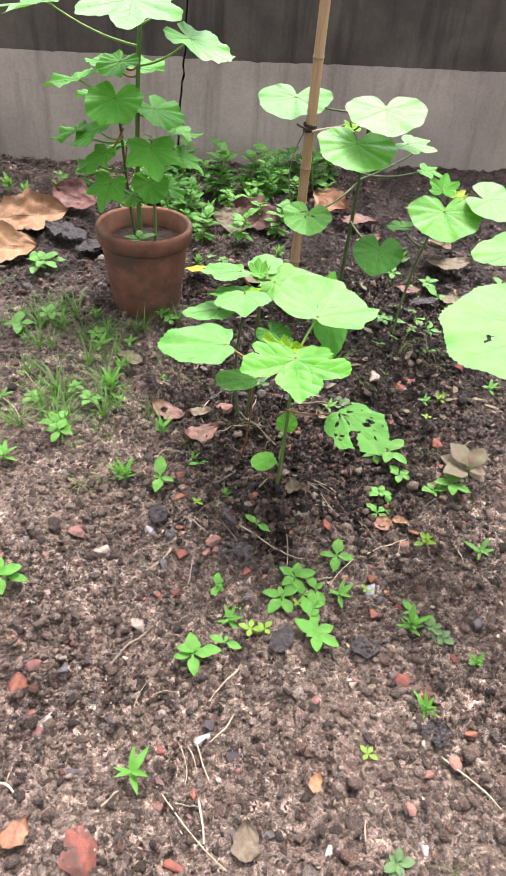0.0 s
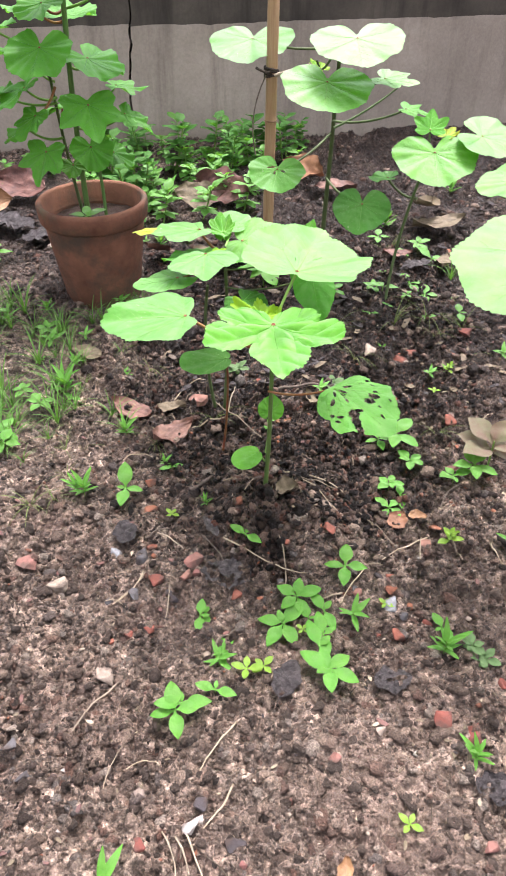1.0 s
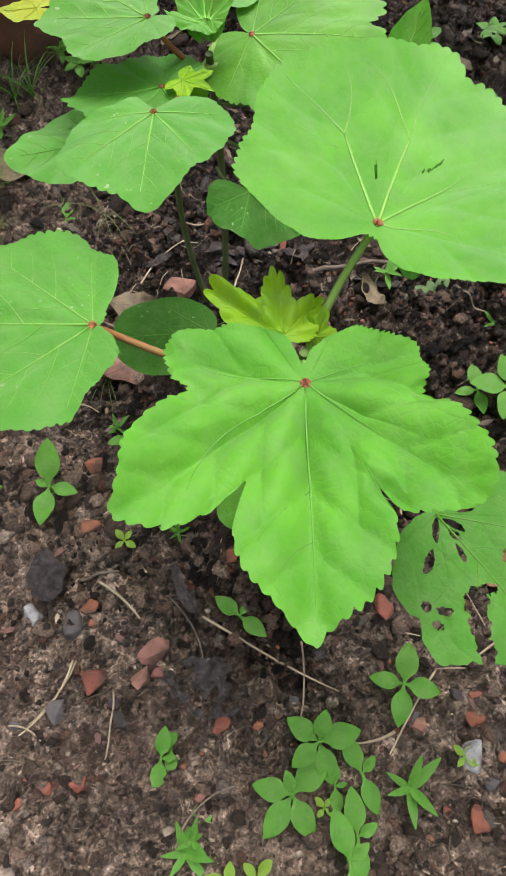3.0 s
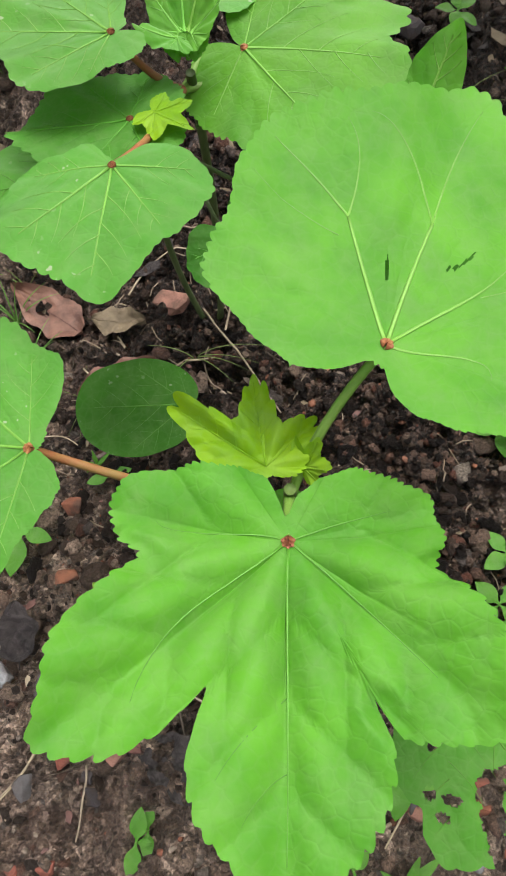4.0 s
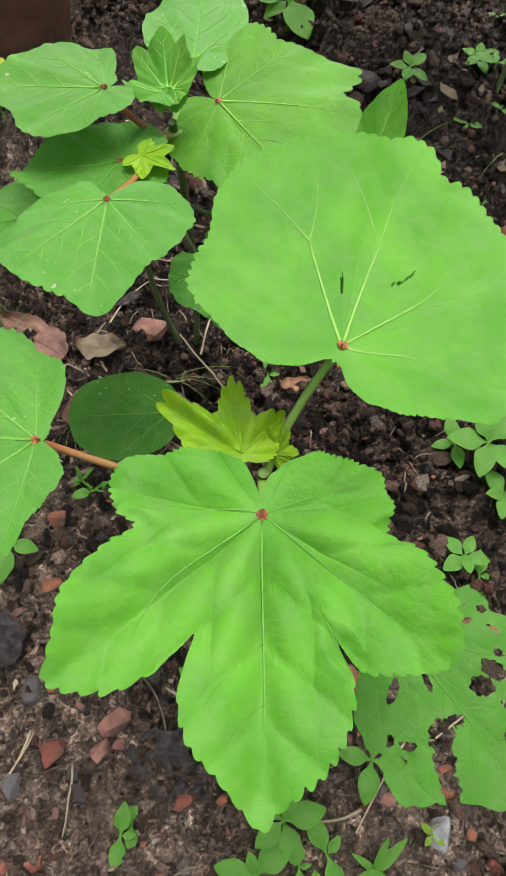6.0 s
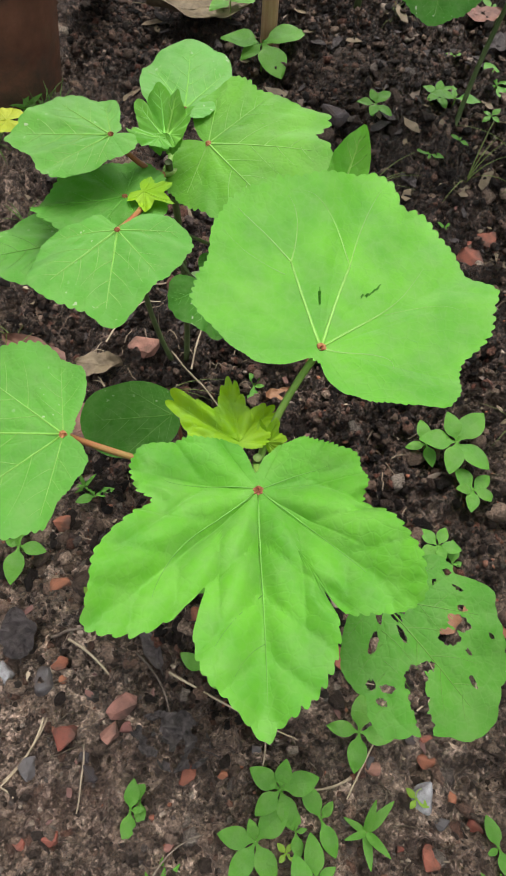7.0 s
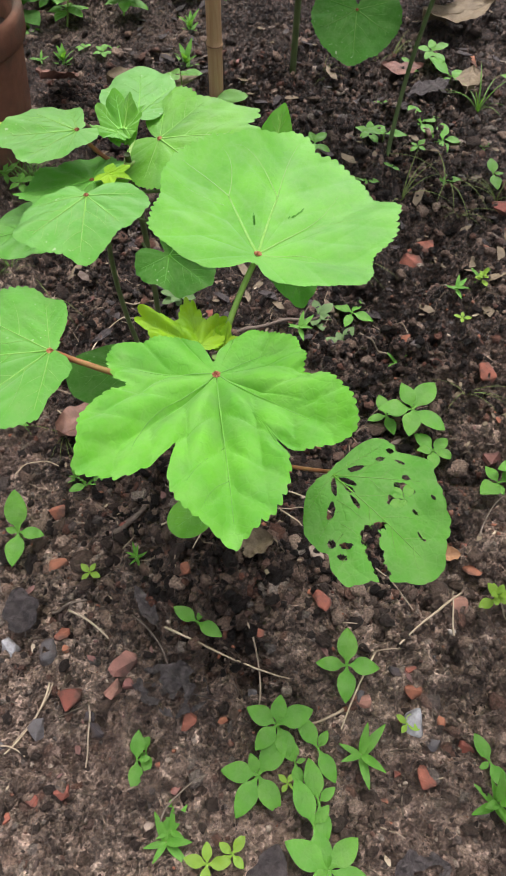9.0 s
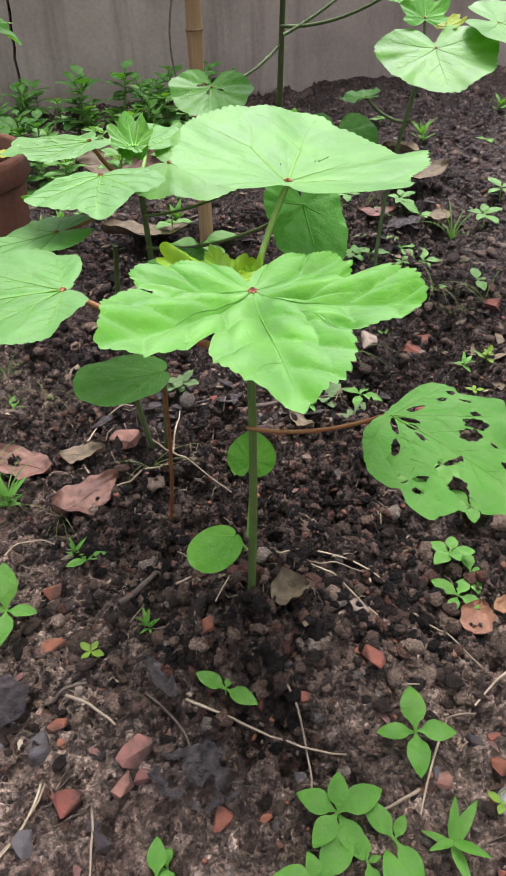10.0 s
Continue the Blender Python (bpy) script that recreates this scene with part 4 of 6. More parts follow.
stalk(okra, "petiole", head - Vector((0, 0, 0.045)), (0.0115, 1.041, 0.357), 0.0026, 0.002, PETIOLE_RED, 0.006, (0, 0, 0), "red leaf stalk")
stalk(okra, "petiole", (0.119, 1.036, 0.245), (0.203, 0.977, 0.292), 0.0017, 0.0014, PETIOLE_RED, 0.008, (0, 0, 0), "red leaf stalk")
# seed leaves low on the stem
okra_leaf(okra, (0.105, 1.045, 0.128), 212, sized(OVAL, 0.044, 0.85), crease=0.006, pitch=10, roll=-18, ribs=(0, 35, -35), mat=LEAF, vein=VEIN, teeth=8, tooth=0.0, quilt=0.0, cup=0.004, wave=0.001, seed=8, hub=False, fine=0.5, label="plain oval seed leaf", rib_width=0.00035)
okra_leaf(okra, (0.123, 1.066, 0.188), 80, sized(HEART, 0.026, 1.15), crease=0.0, pitch=-40, ribs=(0, 35, -35), mat=LEAF, vein=VEIN, teeth=8, tooth=0.0, quilt=0.0, wave=0.001, seed=9, hub=False, fine=0.5, label="pale round seed leaf", rib_width=0.0007)
stalk(okra, "petiole", (0.115, 1.04, 0.115), (0.105, 1.045, 0.128), 0.0014, 0.001, PETIOLE)
stalk(okra, "petiole", (0.116, 1.041, 0.13), (0.124, 1.066, 0.185), 0.0012, 0.001, PETIOLE)

# ---- second okra plant behind it ----
okra_b = thing("okra_plant", at_ground(0.035, 1.335), "young okra plant with crowded green leaves and yellowing ones", "plant", "okra plants")
fb = okra_b.location.copy()
hb = Vector((0.048, 1.268, 0.376))
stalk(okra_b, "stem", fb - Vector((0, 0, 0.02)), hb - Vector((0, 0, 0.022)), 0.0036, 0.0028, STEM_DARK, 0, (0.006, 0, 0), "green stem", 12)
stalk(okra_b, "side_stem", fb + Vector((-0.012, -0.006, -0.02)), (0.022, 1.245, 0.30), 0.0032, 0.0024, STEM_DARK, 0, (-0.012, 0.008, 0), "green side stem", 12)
KEYS_K = [(-175.8, 0.0327), (-142.8, 0.0436), (-123.1, 0.0479), (-105.8, 0.0542), (-87.3, 0.0729), (-78.8, 0.0902), (-64.3, 0.0884), (-40.0, 0.0953), (-26.1, 0.097), (-14.8, 0.0903), (-9.3, 0.0799), (6.0, 0.094), (13.0, 0.0787), (25.5, 0.0679), (45.9, 0.0567), (59.5, 0.0592), (82.8, 0.0458), (99.2, 0.0373), (118.7, 0.0154), (135, 0.004), (155.0, 0.0263)]
okra_leaf(okra_b, (0.0755, 1.287, 0.356), 10, KEYS_K, warp=(0.3, 0.15, -2.2, 0, 0), ribs=(-18, 30, -60, 75, -120), mat=LEAF, teeth=70, tooth=0.045, cup=0.0, wave=0.004, seed=11, label="broad bright green leaf")
KEYS_H = [(-138.9, 0.0074), (-129.9, 0.0176), (-101.6, 0.0234), (-72.9, 0.0459), (-55.5, 0.0559), (-40.8, 0.0669), (-12.3, 0.0636), (12.3, 0.0719), (21.5, 0.0626), (46.6, 0.0481), (71.9, 0.0479), (87.2, 0.0487), (106.8, 0.0407), (125.8, 0.031), (141.9, 0.0207), (150, 0.0081), (180, 0.003)]
okra_leaf(okra_b, (0.0276, 1.1734, 0.384), -95, KEYS_H, warp=(0.02, 0, -0.8, 0, -1.5), ribs=(6, 46, -35, 100, -75), mat=LEAF_SPECK, teeth=56, tooth=0.025, cup=0.0, wave=0.003, seed=12, label="heart-shaped green leaf with pale specks")
KEYS_F = [(-142.0, 0.0092), (-112.9, 0.0138), (-105.5, 0.0215), (-87.5, 0.0395), (-68.6, 0.0429), (-55.3, 0.0567), (-27.6, 0.0631), (-11.7, 0.067), (-1.0, 0.0726), (3.7, 0.0675), (22.1, 0.0568), (36.8, 0.0555), (49.9, 0.0485), (67.7, 0.0343), (89.3, 0.0227), (120.2, 0.0216), (140.8, 0.0211), (178, 0.0159), (-165, 0.004)]
okra_leaf(okra_b, (0.0126, 1.2555, 0.386), 185, KEYS_F, warp=(-0.02, 0, 0, 0, -2.0), ribs=(-5, 35, -42, 70, -80), mat=LEAF_SPECK, teeth=50, tooth=0.03, cup=0.0, wave=0.003, seed=13, label="green leaf with pale specks")
KEYS_J = [(-110, 0.018), (-63.7, 0.0268), (-45.6, 0.0405), (-34.3, 0.0528), (-21.1, 0.0673), (-8.7, 0.0752), (7.1, 0.083), (19.8, 0.0791), (33.4, 0.0663), (48.2, 0.0541), (65.6, 0.0404), (85.0, 0.0287), (120, 0.018), (170, 0.004)]
okra_leaf(okra_b, (0.0558, 1.315, 0.362), 85, KEYS_J, pitch=2, ribs=(5, 35, -25), mat=LEAF_SPECK, teeth=36, tooth=0.012, wave=0.003, seed=14, fine=0.8, label="rounded green leaf")
okra_leaf(okra_b, (0.022, 1.228, 0.358), 192, sized(ROUND, 0.066, 0.75), pitch=2, roll=8, mat=LEAF_OLD_SHADED, vein=VEIN_DARK, teeth=60, tooth=0.06, wave=0.004, seed=15, fine=0.8, label="shaded dark green leaf")
okra_leaf(okra_b, (-0.020, 1.212, 0.328), 195, sized(HEART, 0.068, 0.8), pitch=6, mat=LEAF_SPECK, vein=VEIN_DARK, teeth=36, tooth=0.01, wave=0.003, seed=16, fine=0.8, label="green leaf dotted with pale specks")
okra_leaf(okra_b, (-0.066, 1.278, 0.374), 182, sized(HEART, 0.028, 0.7), pitch=6, mat=LEAF_YELLOW, vein=LEAF_YELLOW, teeth=30, tooth=0.02, wave=0.002, seed=17, fine=0.5, hub=False, label="small yellow leaf")
okra_leaf(okra_b, (0.036, 1.228, 0.364), -30, sized(LOBED, 0.026, 0.8), pitch=-8, mat=LEAF_YOUNG, vein=LEAF_YOUNG, teeth=30, tooth=0.08, wave=0.003, seed=18, fine=0.5, hub=False, label="small yellow-green leaf")
for a, s, p in ((100, 0.034, -62), (70, 0.030, -70), (140, 0.028, -48), (40, 0.026, -58), (200, 0.026, -35)):
    okra_leaf(okra_b, (0.047 + 0.004 * math.cos(radians(a)), 1.268 + 0.004 * math.sin(radians(a)), 0.376), a, sized(HEART, s, 0.6), pitch=0.62 * p, mat=LEAF, vein=VEIN, teeth=26, tooth=0.06, wave=0.003, seed=20 + a % 7, fine=0.5, hub=False,
              label="folded pale young leaf")
for end, mat in (((0.0755, 1.287, 0.355), PETIOLE), ((0.0276, 1.174, 0.383), PETIOLE_RED), ((0.0126, 1.2555, 0.385), PETIOLE_RED), ((0.0558, 1.315, 0.361), PETIOLE), ((0.022, 1.228, 0.357), PETIOLE), ((-0.020, 1.212, 0.327), PETIOLE_RED), ((0.036, 1.228, 0.363), PETIOLE)):
    stalk(okra_b, "petiole", hb - Vector((0.004, 0.004, 0.03)), end, 0.0024, 0.0017, mat, 0.006)
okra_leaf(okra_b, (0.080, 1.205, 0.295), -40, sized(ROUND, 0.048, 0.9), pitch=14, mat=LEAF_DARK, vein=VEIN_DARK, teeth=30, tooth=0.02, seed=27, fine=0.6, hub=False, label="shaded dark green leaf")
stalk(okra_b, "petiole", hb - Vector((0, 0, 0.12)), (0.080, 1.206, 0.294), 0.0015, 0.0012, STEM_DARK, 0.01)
okra_leaf(okra_b, (0.180, 1.185, 0.348), -76, sized(HEART, 0.074, 0.68), pitch=46, roll=-4, mat=LEAF_OLD_SHADED, vein=VEIN_DARK, teeth=50, tooth=0.02, cup=0.004, seed=7, fine=0.8, hub=False, label="shaded dark green leaf hanging under the others")
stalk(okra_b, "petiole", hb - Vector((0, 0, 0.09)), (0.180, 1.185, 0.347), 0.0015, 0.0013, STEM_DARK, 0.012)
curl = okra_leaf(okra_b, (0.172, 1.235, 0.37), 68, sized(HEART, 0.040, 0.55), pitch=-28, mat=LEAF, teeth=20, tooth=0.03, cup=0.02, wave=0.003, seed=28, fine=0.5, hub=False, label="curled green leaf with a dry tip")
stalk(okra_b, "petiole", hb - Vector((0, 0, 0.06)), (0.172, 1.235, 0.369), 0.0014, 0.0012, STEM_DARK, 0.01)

# ---- reddish seedling with one oval leaf ----
sprout = thing("okra_seedling", at_ground(0.040, 1.20), "small seedling with a reddish stem and one oval leaf", "seedling")
stalk(sprout, "stem", sprout.location - Vector((0, 0, 0.01)), (0.0575, 1.120, 0.243), 0.0022, 0.0016, PETIOLE_RED, 0, (0.004, 0.004, 0), "reddish stem")
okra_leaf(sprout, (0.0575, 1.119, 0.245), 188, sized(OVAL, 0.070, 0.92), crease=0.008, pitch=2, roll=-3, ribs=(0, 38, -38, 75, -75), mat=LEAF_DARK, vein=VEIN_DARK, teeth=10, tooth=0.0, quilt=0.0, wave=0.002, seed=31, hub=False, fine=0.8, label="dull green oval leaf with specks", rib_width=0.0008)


# ---- bamboo stake with tied okra plant ----
def stake_at(x, y, top, r):
    ob = thing("bamboo_stake", at_ground(x, y, 0), "dry tan bamboo stake pushed into the soil", "stake")
    rows, zs = [], []
    z = -0.12
    while z < top:
        node = min(abs(z - k) for k in (0.14, 0.40, 0.66, 0.92, 1.18))
        zs.append((z, r * (1 + 0.10 * math.exp(-(node / 0.006) ** 2) - 0.03 * z)))
        z += 0.012 if node > 0.03 else 0.003
    for z, rr in zs:
        rows.append([(rr * math.cos(a) + 0.012 * z, rr * math.sin(a), z) for a in (2 * math.pi * k / 14 for k in range(14))])
    part("cane", Mesh().grid(rows, True).data("cane", BAMBOO), ob)
    for k in (0.14, 0.40, 0.66, 0.92):
        ring = Mesh().tube([(1.04 * r * math.cos(a) + 0.012 * k, 1.04 * r * math.sin(a), k) for a in (2 * math.pi * i / 16 for i in range(17))], 0.0016, 5)
        part("node_ring", ring.data("node_ring", BAMBOO_NODE), ob)
    return ob


stake = stake_at(0.113, 1.95, 1.15, 0.0128)
tie = thing("twine_tie", (0.118, 1.95, 0.46), "dark twine knotted round the stake", "twine")
coil = Mesh().tube([((0.0148 + 0.0010 * math.sin(5 * a)) * math.cos(a), (0.0148 + 0.0010 * math.sin(5 * a)) * math.sin(a), 0.008 * math.sin(a * 0.5) + 0.002 * a / 6.28) for a in (0.3 * i for i in range(80))], 0.0026, 5)
part("coil", coil.data("coil", TWINE), tie)
part("knot", Mesh().tube(arc((-0.004, -0.020, 0.006), (-0.034, -0.024, 0.016), 0.002), 0.0028, 5).data("knot", TWINE), tie)
part("loose_end", Mesh().tube(arc((-0.012, -0.018, 0.0), (-0.034, -0.012, -0.17), 0.0, (-0.016, 0, 0)), 0.0016, 5).data("loose_end", TWIG), tie)
part("side_stick", Mesh().tube(arc((0.008, -0.02, 0.0), (0.085, -0.05, 0.028), 0.0), [0.0042] * 4 + [0.0034] * 4, 6).data("side_stick", STRAW), tie, None, "pale dry stick tied across")

okra_c = thing("okra_plant", at_ground(0.255, 2.03), "tall okra plant with wide pale green leaves", "plant", "okra plants")
fc = okra_c.location.copy()
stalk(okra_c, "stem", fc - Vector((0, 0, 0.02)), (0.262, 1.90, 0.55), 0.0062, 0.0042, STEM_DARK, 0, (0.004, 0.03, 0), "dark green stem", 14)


def leaf_on(plant, root, centre, heading, size, form, pitch, roll=0, mat=None, vein=None, stem=STEM_DARK, seed=0, wide=1.0, teeth=56, tooth=0.03, holes=(), label="wide green leaf", fine=0.8, wave=0.0028, cup=0.006):
    okra_leaf(plant, centre, heading, sized(form, size, wide), pitch=pitch, roll=roll, mat=mat, vein=vein, teeth=teeth, tooth=tooth, wave=wave, cup=cup, seed=seed, holes=holes, label=label, fine=fine, quilt=0.003, crease=0.005)
    stalk(plant, "petiole", root, Vector(centre) - Vector((0, 0, 0.001)), 0.003, 0.0022, stem, 0.012)


leaf_on(okra_c, (0.262, 1.92, 0.50), (0.290, 1.850, 0.545), -88, 0.115, ROUND, 18, 3, seed=41, wide=0.98, label="wide pale green leaf beside the stake")
leaf_on(okra_c, (0.262, 1.93, 0.42), (0.232, 1.815, 0.472), -95, 0.108, ROUND, 22, -4, seed=42, wide=1.05, label="wide pale green leaf")
leaf_on(okra_c, (0.262, 1.93, 0.44), (0.355, 1.86, 0.470), -20, 0.075, LOBED, 8, 6, seed=43, label="lobed pale green leaf")
leaf_on(okra_c, (0.258, 1.97, 0.33), (0.133, 1.748, 0.318), -100, 0.068, ROUND, 30, -4, mat=LEAF_SPECK, seed=44, wide=1.05, holes=((0.004, 0.013, 0.006, 0.0022, 70), (-0.004, -0.012, 0.009, 0.0024, 110), (0.010, -0.004, 0.004, 0.002, 0)), label="green leaf with small holes")
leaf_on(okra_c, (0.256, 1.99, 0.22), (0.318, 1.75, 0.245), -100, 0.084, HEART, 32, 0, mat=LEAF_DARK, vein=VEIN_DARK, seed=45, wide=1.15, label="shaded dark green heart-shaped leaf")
leaf_on(okra_c, (0.262, 1.92, 0.52), (0.075, 2.03, 0.515), -100, 0.105, ROUND, 20, 3, mat=LEAF_SPECK, seed=46, wide=1.1, label="wide pale leaf behind the stake")
leaf_on(okra_c, (0.262, 1.91, 0.54), (0.225, 1.92, 0.475), 140, 0.035, LOBED, -20, 0, mat=LEAF_YOUNG, seed=47, label="small yellow-green young leaf", fine=0.5)
leaf_on(okra_c, (0.260, 1.96, 0.36), (0.41, 1.88, 0.405), -15, 0.05, LOBED, 12, 6, mat=LEAF_POT, seed=48, fine=0.6)
for p, q in (((0.262, 1.92, 0.42), (0.215, 1.93, 0.49)), ((0.262, 1.94, 0.35), (0.40, 1.96, 0.43))):
    stalk(okra_c, "twig", p, q, 0.003, 0.002, STEM_DARK, 0.006)

okra_d = thing("okra_plant", at_ground(0.395, 1.755), "okra plant with wide pale leaves and a thin stem", "plant", "okra plants")
fd = okra_d.location.copy()
stalk(okra_d, "stem", fd - Vector((0, 0, 0.02)), (0.455, 1.775, 0.345), 0.0036, 0.0030, STEM_DARK, 0, (-0.01, 0.01, 0), "thin green stem", 12)
leaf_on(okra_d, (0.452, 1.775, 0.33), (0.458, 1.752, 0.353), -92, 0.100, ROUND, 26, 2, seed=51, wide=1.05, label="wide pale green leaf")
leaf_on(okra_d, (0.452, 1.775, 0.33), (0.56, 1.79, 0.375), -20, 0.105, ROUND, 12, 8, seed=52, label="wide pale green leaf")
leaf_on(okra_d, (0.453, 1.777, 0.34), (0.452, 1.80, 0.385), 80, 0.05, LOBED, -35, 0, mat=LEAF_POT, seed=53, fine=0.6, label="upright young leaf")
leaf_on(okra_d, (0.453, 1.777, 0.34), (0.487, 1.80, 0.372), 40, 0.032, LOBED, -20, 0, mat=LEAF_YELLOW, seed=54, fine=0.5, label="small yellow leaf")
leaf_on(okra_d, (0.44, 1.772, 0.25), (0.38, 1.83, 0.275), 160, 0.045, ROUND, 10, 0, mat=LEAF_DARK, seed=55, fine=0.6)

okra_e = thing("okra_plant", at_ground(0.62, 1.14), "okra plant with one very broad drooping pale leaf", "plant", "okra plants")
stalk(okra_e, "stem", okra_e.location - Vector((0, 0, 0.02)), (0.60, 1.13, 0.52), 0.0065, 0.0045, STEM, 0, (0.01, 0.01, 0), "green stem", 12)
leaf_on(okra_e, (0.601, 1.13, 0.48), (0.492, 1.020, 0.450), 212, 0.168, ROUND, 8, 0, seed=61, wide=1.02, teeth=84, tooth=0.025, holes=((0.0865, -0.026, 0.011, 0.0042, 35),), label="very broad drooping pale green leaf with a hole", fine=1.1)
leaf_on(okra_e, (0.602, 1.132, 0.46), (0.525, 1.36, 0.432), 185, 0.085, ROUND, 16, 0, seed=62, label="broad pale green leaf")

# ---- clay pot and its plant ----
pot = thing("clay_pot", (-0.285, 1.815, gz(-0.285, 1.815) - 0.006), "weathered terracotta flower pot with a thick rim", "flower pot")


def lathe(profile, n=56):
    return Mesh().grid([[(r * math.cos(a), r * math.sin(a), z) for a in (2 * math.pi * k / n for k in range(n))] for r, z in profile], True)


part("body", lathe([(0.004, 0.0), (0.084, 0.0), (0.087, 0.004), (0.101, 0.10), (0.113, 0.192), (0.114, 0.198), (0.105, 0.196), (0.098, 0.13), (0.08, 0.02)]).data("body", CLAY), pot, None, "mud-stained clay body")
part("rim", lathe([(0.104, 0.197), (0.1145, 0.1965), (0.1195, 0.199), (0.1225, 0.204), (0.1255, 0.232), (0.1245, 0.239), (0.120, 0.243), (0.115, 0.242), (0.1115, 0.238), (0.108, 0.205), (0.104, 0.197)]).data("rim", CLAY), pot, None, "thick rounded clay rim")
rows = []
for i in range(1, 13):
    r = 0.1075 * i / 12
    rows.append([(r * math.cos(a), r * math.sin(a), 0.188 + 0.008 * float(vnoise(r * math.cos(a), r * math.sin(a), 0.02, 9))) for a in (2 * math.pi * k / 40 for k in range(40))])
fill = tagged(new("pot_soil", Mesh().grid(rows, True).data("pot_soil", DUG_SHADE)), "brown soil filling the clay pot", "soil")
fill.location = pot.location

potted = thing("potted_plant", Vector(pot.location) + Vector((0, 0, 0.186)), "leafy young okra plant growing in the clay pot", "plant")
pb = Vector(potted.location)
top = Vector((-0.272, 1.80, 0.74))
stalk(potted, "stem", pb + Vector((-0.012, 0, -0.02)), top, 0.0065, 0.0048, STEM, 0, (-0.008, 0, 0), "green stem", 14)
stalk(potted, "stem", pb + Vector((-0.025, 0.02, -0.02)), (-0.335, 1.81, 0.50), 0.0042, 0.003, STEM_DARK, 0, (-0.004, 0, 0), "thin dark stem")
stalk(potted, "stem", pb + Vector((0.03, -0.01, -0.02)), (-0.262, 1.80, 0.42), 0.0042, 0.003, STEM, 0, (0.004, 0, 0), "thin green stem")
POT_LEAVES = [  # root height, centre, heading, size, pitch, lobed, material
    (0.66, (-0.480, 1.80, 0.715), 185, 0.105, 12, True, LEAF_SPECK), (0.72, (-0.285, 1.78, 0.735), -85, 0.125, 16, True, LEAF_SPECK), (0.62, (-0.165, 1.80, 0.665), -15, 0.085, 22, False, LEAF),
    (0.55, (-0.425, 1.80, 0.565), 180, 0.066, 14, False, LEAF_POT), (0.58, (-0.325, 1.74, 0.545), -95, 0.066, 36, False, LEAF_POT), (0.52, (-0.245, 1.78, 0.520), -30, 0.065, 24, False, LEAF_POT),
    (0.46, (-0.375, 1.76, 0.470), 200, 0.060, 34, False, LEAF_POT), (0.43, (-0.245, 1.735, 0.445), -70, 0.074, 38, True, LEAF_POT), (0.36, (-0.350, 1.75, 0.350), -110, 0.060, 48, True, LEAF_POT),
    (0.45, (-0.440, 1.80, 0.450), 190, 0.050, 24, False, LEAF_POT), (0.60, (-0.345, 1.82, 0.600), 150, 0.055, 5, False, LEAF_POT), (0.40, (-0.185, 1.79, 0.415), -10, 0.055, 30, True, LEAF_POT),
    (0.50, (-0.395, 1.86, 0.520), 140, 0.050, 10, False, LEAF_POT), (0.36, (-0.255, 1.75, 0.360), -60, 0.045, 48, False, LEAF_POT), (0.33, (-0.300, 1.76, 0.320), -80, 0.030, 30, False, WEED),
    (0.70, (-0.195, 1.86, 0.755), 30, 0.075, 8, True, LEAF_SPECK), (0.40, (-0.33, 1.85, 0.41), 160, 0.05, 20, False, LEAF_POT),
    (0.42, (-0.205, 1.83, 0.46), 10, 0.055, 14, True, LEAF_POT), (0.56, (-0.30, 1.88, 0.58), 80, 0.06, -5, False, LEAF_POT), (0.48, (-0.36, 1.75, 0.42), 230, 0.05, 40, True, LEAF_POT), (0.38, (-0.40, 1.80, 0.385), 200, 0.045, 35, False, LEAF_POT), (0.34, (-0.22, 1.80, 0.335), -20, 0.04, 35, False, LEAF_POT), (0.62, (-0.315, 1.765, 0.615), 240, 0.05, 25, False, LEAF_POT)]
for n, (rz, c, hd, s, p, lobed, mat) in enumerate(POT_LEAVES):
    s *= 1.28
    root = Vector((-0.297 + 0.03 * max(0, rz - 0.3), 1.812, rz - 0.02)) if c[0] > -0.33 or rz > 0.52 else Vector((-0.328, 1.815, min(rz, 0.49) - 0.02))
    leaf_on(potted, root, c, hd, s, LOBED if lobed else ROUND, p, 0, mat, VEIN_DARK, PETIOLE_RED if n % 3 == 1 else PETIOLE, 70 + n, 0.95, 40, 0.04, fine=0.6, label="green potted leaf", wave=0.007)


# ---- weeds ----
def blade_mesh(name, length, width, tip, fold, droop, mat, n=12, m=7, seed=0):
    """A small leaf blade along +x from the origin."""
    rows = []
    for i in range(n):
        t = i / (n - 1)
        u = max(0.0, (t - 0.16) / 0.84) if width > 0.4 * length else t      # broad blades narrow to a short stalk
        w = width * (math.sin(math.pi * min(1, u ** tip * 0.98 + 0.02)) ** 0.8) * 0.5 + 0.0004
        row = []
        for j in range(m):
            s = 2 * j / (m - 1) - 1
            row.append((length * t, s * w, fold * abs(s) * w - droop * length * t * t + 0.04 * width * math.sin(9 * t + 2 * s + seed)))
        rows.append(row)
    return Mesh().grid(rows).data(name, mat)


